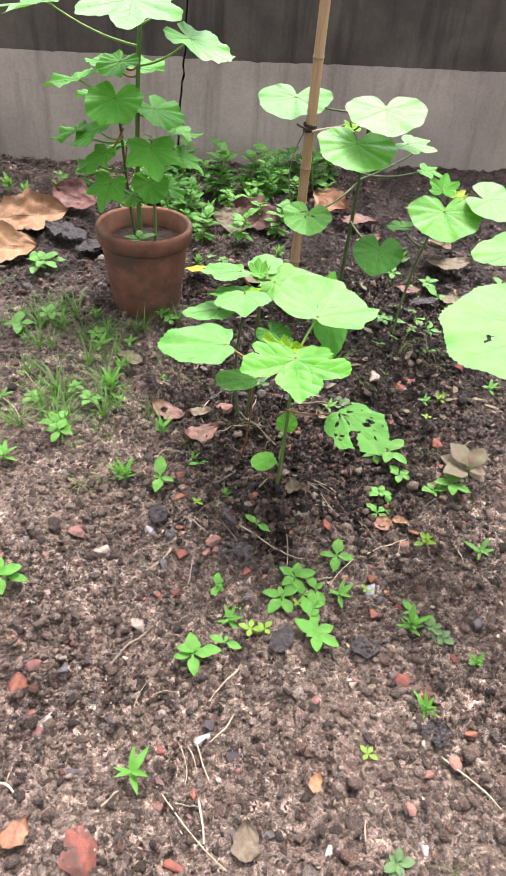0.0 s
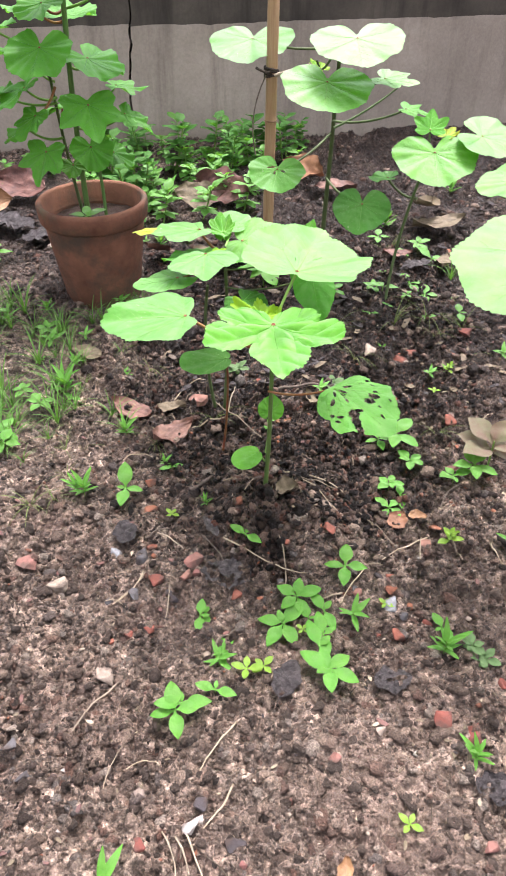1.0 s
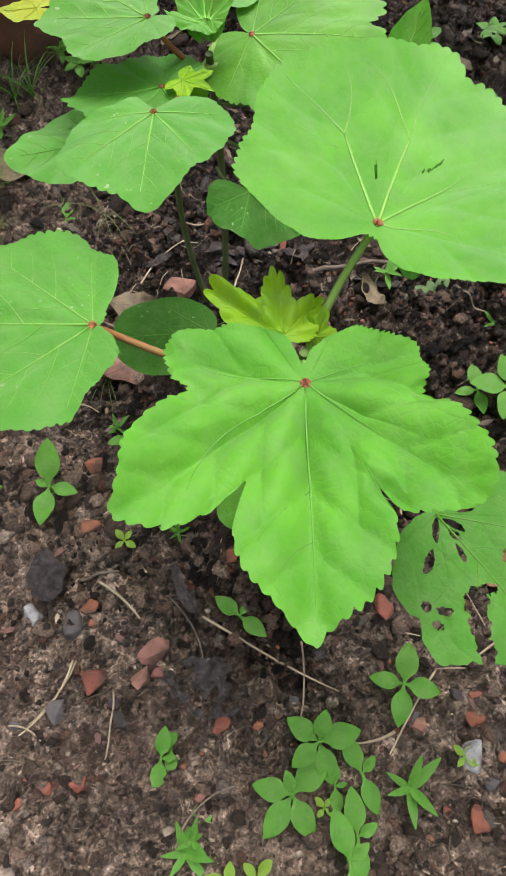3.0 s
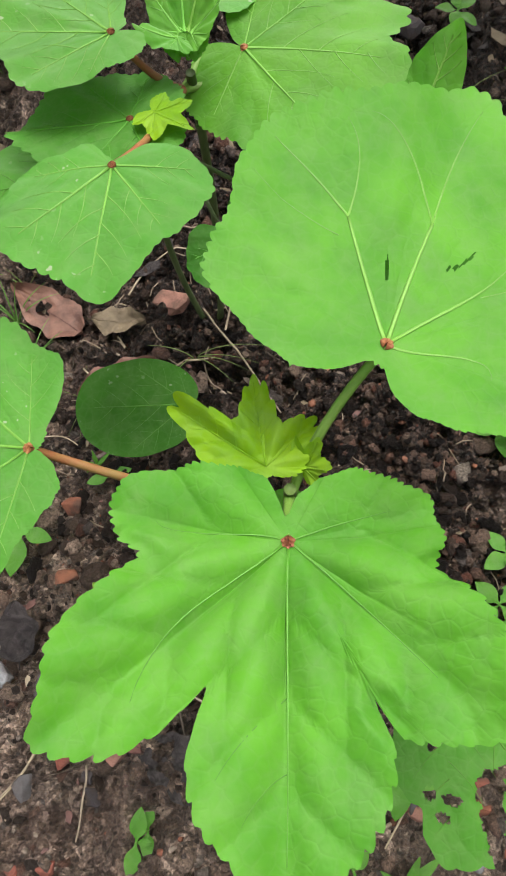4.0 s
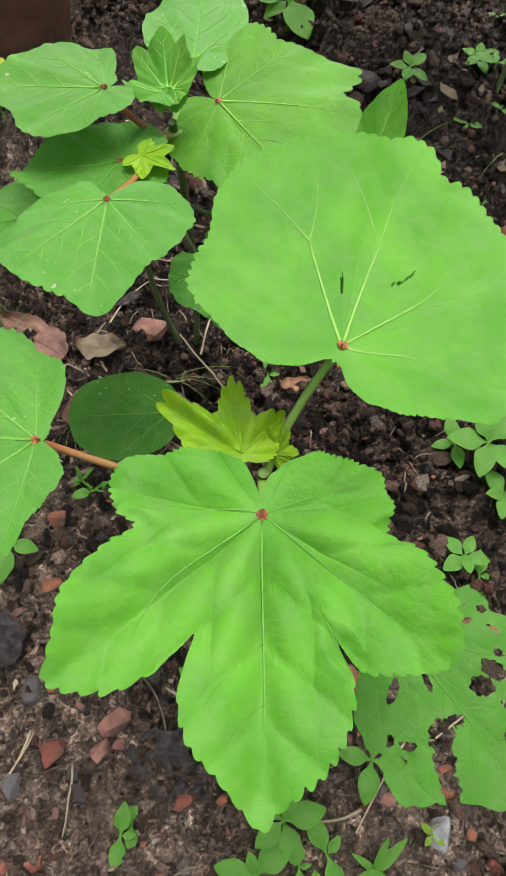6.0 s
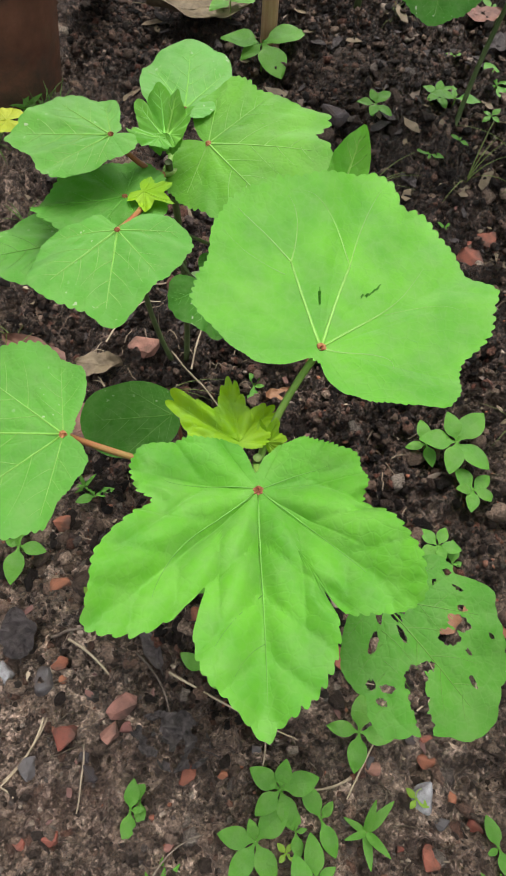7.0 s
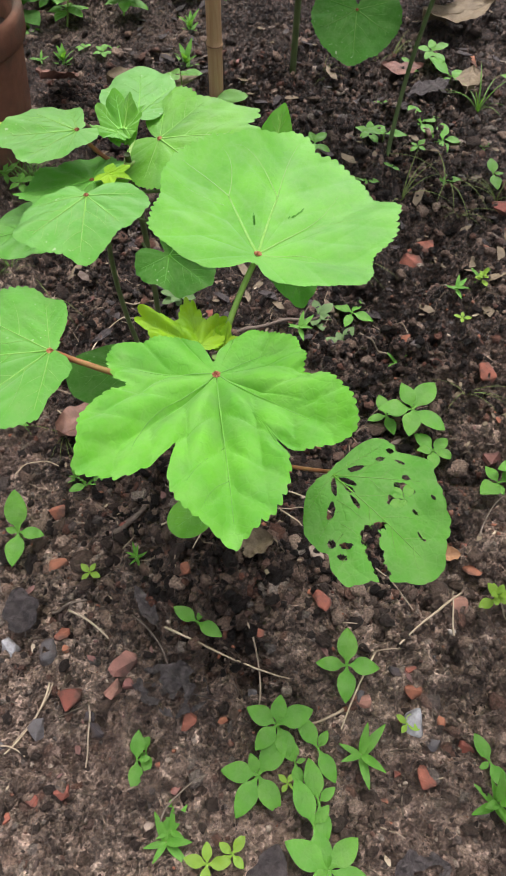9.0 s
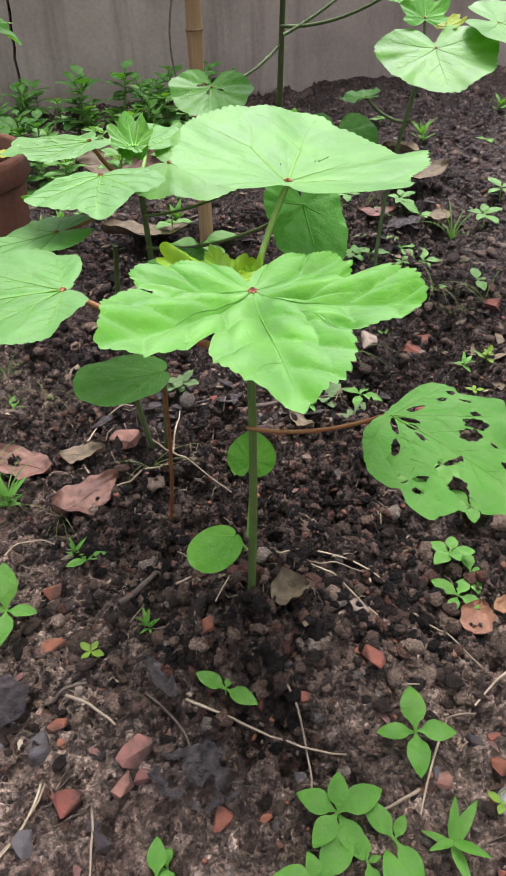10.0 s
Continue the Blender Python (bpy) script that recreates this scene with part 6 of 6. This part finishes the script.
for x, y, s, mat, lab in ((0.298, 0.866, 0.036, LIGHT_STONE, "light grey angular stone on the soil"), (-0.071, 0.953, 0.034, GREY_STONE, "flat grey slate chip on the soil"), (-0.069, 0.874, 0.028, GREY_STONE, "grey angular stone on the soil"), (-0.108, 0.957, 0.026, LIGHT_STONE, "small grey stone lying on the soil"),
                          (-0.012, 0.872, 0.022, DARK_STONE, "dark grey pebble lying on the soil"), (-0.02, 0.886, 0.014, DARK_STONE, "dark grey pebble lying on the soil"), (0.284, 0.917, 0.018, DARK_STONE, "dark grey pebble lying on the soil"), (0.248, 0.893, 0.018, GREY_STONE, "small grey stone lying on the soil"), (0.31, 0.85, 0.020, GREY_STONE, "small grey stone lying on the soil"),
                          (-0.184, 0.894, 0.046, PALE_STONE, "pale tan stone with sharp edges"), (-0.087, 0.744, 0.036, PALE_STONE, "pale tan stone with sharp edges"), (-0.019, 0.599, 0.022, PALE_STONE, "small pale pink stone lying on the soil"), (0.213, 1.035, 0.030, PALE_STONE, "tan stone leaning on the mound"),
                          (0.329, 1.527, 0.050, PALE_STONE, "tan brown stone lying on the soil"), (0.375, 1.345, 0.018, GREY_STONE, "small grey stone lying on the soil"), (0.058, 0.845, 0.012, PALE_STONE, "tiny pale stone lying on the soil"), (0.04, 0.79, 0.016, PALE_STONE, "small pale stone lying on the soil"), (0.09, 0.55, 0.03, DARK_STONE, "dark lump of clay lying on the soil"), (0.05, 0.59, 0.022, DARK_STONE, "dark lump of clay lying on the soil"),
                          (-0.16, 0.62, 0.024, GREY_STONE, "small grey stone lying on the soil"), (-0.18, 0.65, 0.020, GREY_STONE, "small grey stone lying on the soil"), (-0.12, 0.50, 0.026, GREY_STONE, "grey stone lying on the soil"), (0.145, 0.45, 0.024, GREY_STONE, "grey stone lying on the soil"), (0.10, 0.44, 0.02, GREY_STONE, "grey stone lying on the soil"), (0.47, 0.82, 0.03, GREY_STONE, "grey stone lying on the soil"), (0.4, 0.85, 0.018, PALE_STONE, "small pale stone lying on the soil"),
                          (0.26, 0.68, 0.018, PALE_STONE, "small pale stone lying on the soil"), (0.37, 0.49, 0.016, PALE_STONE, "small pale stone lying on the soil"), (-0.36, 1.11, 0.022, PALE_STONE, "small pale stone lying on the soil"), (-0.35, 1.09, 0.018, PALE_STONE, "small pale stone lying on the soil"), (0.22, 1.76, 0.06, DARK_STONE, "dark stone lying on the soil"), (-0.10, 0.86, 0.016, GREY_STONE, "small grey stone lying on the soil"), (0.33, 0.93, 0.014, GREY_STONE, "small grey stone lying on the soil"),
                          (-0.09, 0.985, 0.018, PALE_STONE, "small pale stone lying on the soil"), (-0.04, 1.0, 0.016, PALE_STONE, "small pale stone lying on the soil"), (0.14, 0.90, 0.012, GREY_STONE, "tiny grey stone lying on the soil"), (0.165, 0.97, 0.012, GREY_STONE, "tiny grey stone lying on the soil"), (-0.32, 0.9, 0.02, GREY_STONE, "small grey stone lying on the soil")):
    shard("stone", x, y, 0.82 * s, mat, lab, "stone", SG, 0.42, 1.2, seed=2, sink=0.42)
for x, y, s in ((-0.180, 0.575, 0.036), (0.042, 0.565, 0.020), (0.050, 0.572, 0.014), (-0.11, 0.63, 0.014), (0.075, 0.515, 0.010), (-0.10, 0.56, 0.010), (0.225, 0.44, 0.018), (0.345, 0.455, 0.018), (-0.146, 1.960, 0.022), (0.30, 0.655, 0.012), (0.19, 0.865, 0.008), (0.35, 0.955, 0.009)):
    shard("white_chip", x, y, s, WHITE_CHIP, "white plaster chip on the soil", "chip", "white chips", 0.3, 1.3, seed=3)


def stick(name, a, b, r, mat, label, category, group, bend=0.0, lift=0.004, seed=0):
    """A thin dry stalk lying over the soil."""
    rng = random.Random(seed + int(1e4 * a[0]) + int(1e4 * b[1]))
    n, pts = 12, []
    dx, dy = b[0] - a[0], b[1] - a[1]
    k = rng.uniform(-1, 1) * 0.06 + bend
    for i in range(n):
        t = i / (n - 1)
        x, y = a[0] + dx * t - dy * k * 4 * t * (1 - t), a[1] + dy * t + dx * k * 4 * t * (1 - t)
        pts.append((x, y, gz(x, y)))
    zs = [p[2] for p in pts]
    top = [max(zs[max(0, i - 1):i + 2]) for i in range(n)]
    pts = [(p[0] - a[0], p[1] - a[1], sum(top[max(0, i - 1):i + 2]) / len(top[max(0, i - 1):i + 2]) + 1.1 * r + 0.0022 - zs[0]) for i, p in enumerate(pts)]
    ob = tagged(new(name, Mesh().tube(pts, [r * (1.05 - 0.35 * i / (n - 1)) * rng.uniform(0.9, 1.1) for i in range(n)], 6).data(name, mat)), label, category, group)
    ob.location = (a[0], a[1], zs[0])
    return ob


TG = "straws and twigs on the soil"
for a, b, r, dark, bend in (((-0.049, 0.991), (-0.005, 0.960), 0.0019, 0, 0), ((0.055, 0.961), (0.178, 0.910), 0.0016, 0, -0.05), ((0.137, 0.961), (0.143, 0.872), 0.0014, 0, 0.05), ((-0.061, 0.919), (-0.094, 0.853), 0.0014, 0, 0.04), ((-0.020, 0.897), (-0.019, 0.840), 0.0014, 0, 0.08),
                            ((0.368, 0.997), (0.291, 0.941), 0.0017, 0, 0), ((0.268, 0.938), (0.224, 0.863), 0.0014, 0, 0), ((0.228, 0.881), (0.182, 0.869), 0.0018, 0, 0.05), ((0.293, 0.940), (0.266, 0.937), 0.0013, 0, 0), ((-0.071, 0.995), (-0.032, 1.003), 0.0024, 1, 0), ((0.160, 1.110), (0.085, 1.030), 0.0012, 0, -0.12),
                            ((0.155, 1.105), (0.240, 1.020), 0.0013, 0, 0.04), ((0.256, 1.045), (0.312, 0.978), 0.0013, 0, 0), ((0.02, 1.33), (0.11, 1.22), 0.0016, 0, 0.03), ((0.050, 1.065), (0.085, 1.085), 0.0016, 0, 0), ((0.02, 0.98), (0.06, 0.91), 0.0016, 1, 0.08), ((-0.067, 0.735), (-0.110, 0.668), 0.0019, 0, 0),
                            ((0.086, 0.688), (0.046, 0.626), 0.0014, 0, 0), ((0.085, 0.613), (0.055, 0.562), 0.0017, 0, 0), ((0.035, 0.560), (0.061, 0.511), 0.0015, 0, 0), ((0.025, 0.555), (0.043, 0.52), 0.0016, 0, 0), ((0.050, 0.481), (0.065, 0.427), 0.0022, 0, 0), ((0.001, 0.490), (0.097, 0.398), 0.0014, 0, 0),
                            ((0.382, 0.579), (0.456, 0.518), 0.0019, 0, 0), ((-0.074, 0.460), (-0.055, 0.480), 0.0022, 0, 0), ((-0.213, 0.477), (-0.185, 0.462), 0.0028, 0, 0), ((-0.205, 0.50), (-0.205, 0.475), 0.0016, 0, 0), ((-0.058, 0.919), (-0.087, 0.862), 0.0014, 0, 0.03), ((-0.105, 0.86), (-0.075, 0.85), 0.0013, 0, 0.1),
                            ((-0.519, 1.315), (-0.444, 1.243), 0.0018, 0, 0), ((-0.509, 1.434), (-0.435, 1.352), 0.0018, 0, 0), ((-0.45, 1.24), (-0.40, 1.31), 0.0018, 0, 0), ((0.13, 1.36), (0.245, 1.39), 0.0036, 1, 0.04), ((0.20, 1.33), (0.245, 1.42), 0.0013, 1, 0.1), ((0.01, 0.56), (0.03, 0.50), 0.0013, 0, 0.1),
                            ((0.02, 0.475), (0.055, 0.472), 0.0012, 0, 0), ((-0.02, 1.42), (0.03, 1.44), 0.0015, 0, 0), ((-0.06, 1.34), (0.0, 1.40), 0.0013, 0, 0.1), ((0.045, 1.31), (0.055, 1.38), 0.0016, 0, 0), ((-0.02, 1.25), (0.04, 1.27), 0.0018, 0, 0), ((-0.09, 1.25), (-0.06, 1.20), 0.0012, 0, 0.1), ((0.06, 1.24), (0.03, 1.29), 0.0012, 0, 0.2),
                            ((0.30, 1.36), (0.34, 1.345), 0.002, 1, 0), ((0.35, 0.95), (0.36, 1.0), 0.0012, 0, 0), ((0.405, 0.99), (0.415, 0.955), 0.0015, 0, 0), ((0.40, 1.06), (0.46, 1.12), 0.0014, 1, 0.1), ((0.30, 0.815), (0.315, 0.818), 0.001, 0, 0), ((0.25, 0.78), (0.27, 0.77), 0.001, 0, 0), ((0.05, 0.78), (0.10, 0.83), 0.0013, 1, 0.1),
                            ((-0.04, 0.63), (0.0, 0.628), 0.001, 0, 0.2), ((-0.06, 0.60), (-0.045, 0.65), 0.0009, 0, 0.1), ((0.27, 0.48), (0.27, 0.455), 0.0016, 0, 0), ((0.23, 0.965), (0.25, 0.962), 0.0012, 0, 0), ((0.075, 1.10), (0.05, 1.13), 0.0013, 0, 0), ((0.19, 1.12), (0.26, 1.06), 0.0013, 0, 0.05), ((0.17, 1.08), (0.23, 1.09), 0.001, 0, 0.1),
                            ((-0.005, 1.07), (0.03, 1.10), 0.0045, 1, 0), ((0.46, 0.98), (0.47, 0.94), 0.0015, 0, 0), ((-0.13, 1.16), (-0.08, 1.17), 0.0011, 0, 0.2), ((0.33, 1.41), (0.37, 1.37), 0.0012, 0, 0.1), ((0.50, 1.28), (0.55, 1.33), 0.0014, 0, 0.1)):
    stick("twig" if dark else "straw", a, b, 0.78 * r, TWIG if dark else STRAW, "greyish brown dry twig on the soil" if dark else "pale dry straw lying on the soil", "twig" if dark else "straw", TG, bend)


def dead_leaf(x, y, length, width, mat, label, turn, curl=0.25, tilt=0.0, seed=0, tip=0.8, holes=0.0, group="fallen dead leaves", rise=0.0, face=0.0):
    """A dry leaf with a mid rib, curled edges and a torn outline."""
    rng = random.Random(seed)
    n, m = (64, 40) if holes else (26, 15)
    rows = []
    for i in range(n):
        t = i / (n - 1)
        w = 0.5 * width * math.sin(math.pi * min(1, t ** tip)) ** 0.75 * (1 + 0.10 * math.sin(17 * t + seed)) + 0.0005
        row = []
        for j in range(m):
            s = 2 * j / (m - 1) - 1
            z = curl * width * (abs(s) ** 1.6) * (0.6 + 0.5 * math.sin(5 * t + seed)) + curl * length * 0.5 * (t - 0.5) ** 2 + 0.05 * width * (float(vnoise(t * 4 + seed, s * 2, 0.4, 77)) - 0.5) * 2
            if mat == DEAD_GREY:
                z = 0.35 * z + 0.22 * width * (float(vnoise(t * length + seed, s * w, 0.011, 79)) - 0.5) + 0.10 * width * (float(vnoise(t * length + seed, s * w, 0.004, 80)) - 0.5)
            row.append((length * (t - 0.5), s * w * (1 + 0.25 * (float(vnoise(t * length + seed, 0.1 * s, 0.008, 81)) - 0.5)), z))
        rows.append(row)
    mesh = Mesh().grid(rows)
    if holes:
        mesh.f = [f for f in mesh.f if float(vnoise(mesh.v[f[0]][0] + seed, mesh.v[f[0]][1], 0.007, 78)) > holes]
    r = 0.35 * length
    top = max(gz(x + r * i * math.cos(radians(turn)), y + r * i * math.sin(radians(turn))) for i in (-1, -0.5, 0, 0.5, 1))
    ob = thing("dead_leaf", (x, y, max(top + 0.003, gz(x, y) + 0.008) + rise), label, "dead leaf", group)
    ob.rotation_euler = (radians(face) + rng.uniform(-0.1, 0.1), radians(tilt), radians(turn))
    part("blade", mesh.data("blade", mat), ob)
    mid = [(length * (t - 0.5) * 1.0, 0, rows[int(t * (n - 1))][m // 2][2] + 0.0003) for t in (k / 12 for k in range(13))]
    mid = [(-0.62 * length, 0.01 * length, mid[0][2] + 0.001)] + mid
    part("midrib", Mesh().tube(mid, [0.007 * length * (1 - 0.05 * k) for k in range(14)], 5, 0.6).data("midrib", mat), ob)
    return ob


dead_leaf(0.060, 0.905, 0.080, 0.050, DEAD_GREY, "rotten dark grey leaf full of holes flat on the soil", 165, 0.3, seed=1, holes=0.40, rise=0.005)
dead_leaf(-0.050, 1.235, 0.085, 0.050, DEAD_PINK, "reddish brown curled dead leaf", 40, 0.3, seed=2, rise=0.005)
dead_leaf(-0.140, 1.315, 0.095, 0.045, DEAD_PINK, "purplish brown dead leaf on the soil", 150, 0.25, seed=3, rise=0.005)
dead_leaf(0.328, 1.035, 0.040, 0.030, DEAD_TAN, "small orange-brown dead leaf", 60, 0.2, seed=4)
dead_leaf(0.150, 1.030, 0.036, 0.030, DEAD_OLIVE, "crumpled olive brown dead leaf on the mound", 20, 0.5, seed=5)
dead_leaf(0.148, 0.742, 0.060, 0.034, DEAD_GREY, "crumpled dark grey dead leaf", 70, 0.4, seed=6)
dead_leaf(0.282, 0.743, 0.050, 0.036, DEAD_GREY, "rotten purplish grey leaf flat on the soil", 10, 0.15, seed=7, holes=0.3)
dead_leaf(-0.168, 0.412, 0.042, 0.030, DEAD_TAN, "small tan dead leaf with a stalk", 70, 0.2, seed=8)
dead_leaf(0.117, 0.432, 0.050, 0.034, DEAD_OLIVE, "olive yellow dead leaf lying on the soil", 95, 0.25, seed=9)
dead_leaf(0.205, 0.524, 0.030, 0.015, DEAD_TAN, "small orange dead leaf lying on the soil", 80, 0.3, seed=10)
dead_leaf(0.380, 0.612, 0.046, 0.038, DEAD_GREY, "pale grey rotten leaf lying on the soil", 30, 0.3, seed=11, holes=0.25)
dead_leaf(-0.100, 0.995, 0.055, 0.034, DEAD_GREY, "dark grey dead leaf lying on the soil", 110, 0.3, seed=12)
dead_leaf(0.035, 0.985, 0.050, 0.014, DEAD_GREY, "thin dark curled leaf", 120, 0.5, seed=13)
dead_leaf(0.150, 1.285, 0.034, 0.018, DEAD_TAN, "small orange-yellow dead leaf", 30, 0.4, seed=14)
dead_leaf(0.205, 1.34, 0.050, 0.020, DEAD_OLIVE, "pale dry curled leaf", 120, 0.5, seed=15)
dead_leaf(-0.06, 1.30, 0.055, 0.030, DEAD_OLIVE, "grey brown dead leaf", 0, 0.3, seed=16)
dead_leaf(-0.27, 1.52, 0.075, 0.045, DEAD_OLIVE, "greyish dead leaf lying on the soil", 160, 0.2, seed=17)
dead_leaf(0.36, 1.04, 0.03, 0.02, DEAD_TAN, "small tan dead leaf lying on the soil", 0, 0.3, seed=18)
# big fallen leaves near the wall and the pot
BIGL = "large fallen leaves near the wall"
for n, (x, y, L, W, mat, lab, turn, tilt, rise) in enumerate((
        (-0.76, 2.27, 0.24, 0.14, DEAD_TAN, "large orange-brown fallen leaf, curled", 28, 0, 0.030), (-0.76, 2.02, 0.20, 0.13, DEAD_TAN, "large orange-brown fallen leaf, curled", 15, 0, 0.025), (-0.65, 2.44, 0.19, 0.11, DEAD_PINK, "large pinkish brown fallen leaf", -28, 0, 0.035),
        (-0.02, 2.42, 0.19, 0.115, DEAD_PINK, "large pinkish brown fallen leaf among weeds", -30, 0, 0.040), (-0.10, 2.40, 0.16, 0.09, DEAD_OLIVE, "dull olive fallen leaf among weeds", 20, 4, 0.03), (0.235, 2.60, 0.19, 0.10, DEAD_TAN, "large tan fallen leaf behind the stake", -50, 0, 0.045),
        (0.33, 2.52, 0.15, 0.08, DEAD_PINK, "brown fallen leaf lying on the soil", 20, 8, 0.02), (-0.80, 1.86, 0.14, 0.08, DEAD_TAN, "brown fallen leaf lying on the soil", 10, 0, 0.02), (-0.17, 1.98, 0.12, 0.06, DEAD_PINK, "pinkish brown fallen leaf beside the pot", 70, 24, 0.03), (0.0, 1.99, 0.17, 0.08, DEAD_OLIVE, "brown fallen leaf under the plants", 10, 4, 0.015),
        (0.60, 2.20, 0.17, 0.08, DEAD_OLIVE, "large curled dull brown fallen leaf", 20, 0, 0.02), (0.56, 2.25, 0.15, 0.09, DEAD_OLIVE, "pale dry fallen leaf lying on the soil", 60, 20, 0.05), (-0.62, 2.18, 0.18, 0.09, DEAD_GREY, "dark rotten fallen leaf lying on the soil", 150, 0, 0.02), (-0.50, 2.12, 0.15, 0.08, DEAD_GREY, "dark rotten fallen leaf lying on the soil", 40, 0, 0.02),
        (0.50, 1.95, 0.09, 0.04, DEAD_GREY, "greyish fallen leaf lying on the soil", 30, 0, 0.005), (0.58, 1.98, 0.09, 0.05, DEAD_OLIVE, "pale grey fallen leaf lying on the soil", 70, 0, 0.008), (0.46, 2.02, 0.08, 0.04, DEAD_PINK, "brown fallen leaf lying on the soil", 0, 0, 0.005), (0.36, 2.38, 0.12, 0.05, DEAD_PINK, "brown fallen leaf lying on the soil", 40, 0, 0.01))):
    dead_leaf(x, y, L, W, mat, lab, turn, 0.22, tilt, 30 + n, 0.85, group=BIGL, rise=rise, face=38 if rise > 0.022 and abs(turn) < 60 else 0)


# ---- fine litter: torn bits of leaf, husk and root fibre strewn over the soil ----
def litter(name, x, y, size, mat, label, long=1.0):
    mesh = Mesh()
    rng = random.Random(len(name) + len(x))
    for px, py, s in zip(x.tolist(), y.tolist(), size.tolist()):
        a, tilt = rng.uniform(0, 6.28), rng.uniform(-0.35, 0.35)
        z = gz(px, py) + 0.0012 + 0.25 * s * abs(tilt)
        c, d = math.cos(a), math.sin(a)
        pts = [(-0.5, -0.12), (-0.15, -0.28 * rng.uniform(0.6, 1.2)), (0.5, -0.05), (0.15, 0.3 * rng.uniform(0.5, 1.2)), (-0.35, 0.22)]
        top = [(s * long * (u * c) - s * v * d + px, s * long * (u * d) + s * v * c + py, z + s * (tilt * u + 0.25 * v * v + 0.12 * rng.random())) for u, v in pts]
        low = [(q[0], q[1], q[2] - 0.0009) for q in top]
        b = len(mesh.v)
        mesh.v += top + low
        mesh.f += [(b, b + 1, b + 2, b + 3, b + 4), (b + 9, b + 8, b + 7, b + 6, b + 5)] + [(b + k, b + 5 + k, b + 5 + (k + 1) % 5, b + (k + 1) % 5) for k in range(5)]
    return tagged(new(name, mesh.data(name, mat, False)), label, "litter", kind="stuff")


def fibres(name, n, box, mat, label):
    mesh = Mesh()
    rng = random.Random(n)
    for _ in range(n):
        x, y, a, L = rng.uniform(*box[:2]), rng.uniform(*box[2:]), rng.uniform(0, 6.28), rng.uniform(0.008, 0.034)
        k, pts = rng.uniform(-1.2, 1.2), []
        for i in range(5):
            pts.append((x, y, gz(x, y) + 0.0015 + 0.0015 * math.sin(i * 0.8)))
            x, y, a = x + math.cos(a) * L / 4, y + math.sin(a) * L / 4, a + k / 4
        mesh.tube(pts, 0.00045 + 0.0003 * rng.random(), 4)
    return tagged(new(name, mesh.data(name, mat)), label, "litter", kind="stuff")


for name, n, mat, lab, big in (("leaf_litter", 420, DEAD_OLIVE, "small torn bits of olive brown dead leaf", 0.012), ("dark_litter", 220, DEAD_GREY, "small dark rotten leaf bits", 0.0065), ("pink_litter", 200, DEAD_PINK, "small pinkish brown leaf bits", 0.014), ("pale_litter", 170, STRAW, "pale chaff and husk bits", 0.009)):
    lx, ly = scatter(n, -0.5, 0.7, 0.36, 1.9, 0.15, 51 + n)
    litter(name, lx, ly, 0.003 + (big - 0.003) * RNG.random(len(lx)) ** 2.2, mat, lab, 1.3)
lx, ly = scatter(800, -0.10, 0.95, 1.35, 2.6, 0.2, 71)
litter("plot_litter", lx, ly, 0.006 + 0.022 * RNG.random(len(lx)) ** 2, DEAD_GREY, "dark fallen leaf bits between the plants", 1.3)
lx, ly = scatter(220, -0.1, 0.95, 1.15, 2.6, 0.2, 83)
litter("plot_litter_grey", lx, ly, 0.005 + 0.020 * RNG.random(len(lx)) ** 2.4, TWIG, "greyish torn leaf bits between the plants", 1.4)
lx, ly = scatter(200, -0.1, 0.9, 1.4, 2.5, 0.2, 77)
litter("plot_litter_pale", lx, ly, 0.006 + 0.026 * RNG.random(len(lx)) ** 2, DEAD_OLIVE, "pale fallen leaf bits between the plants", 1.3)
fibres("root_fibres", 420, (-0.4, 0.6, 0.36, 1.7), STRAW, "fine pale root fibres on the soil")
fibres("dark_fibres", 420, (-0.4, 0.6, 0.36, 1.7), TWIG, "fine dark root fibres on the soil")
fibres("straw_bits", 150, (-0.12, 0.32, 1.02, 1.5), STRAW, "short bits of pale straw strewn between the plants")
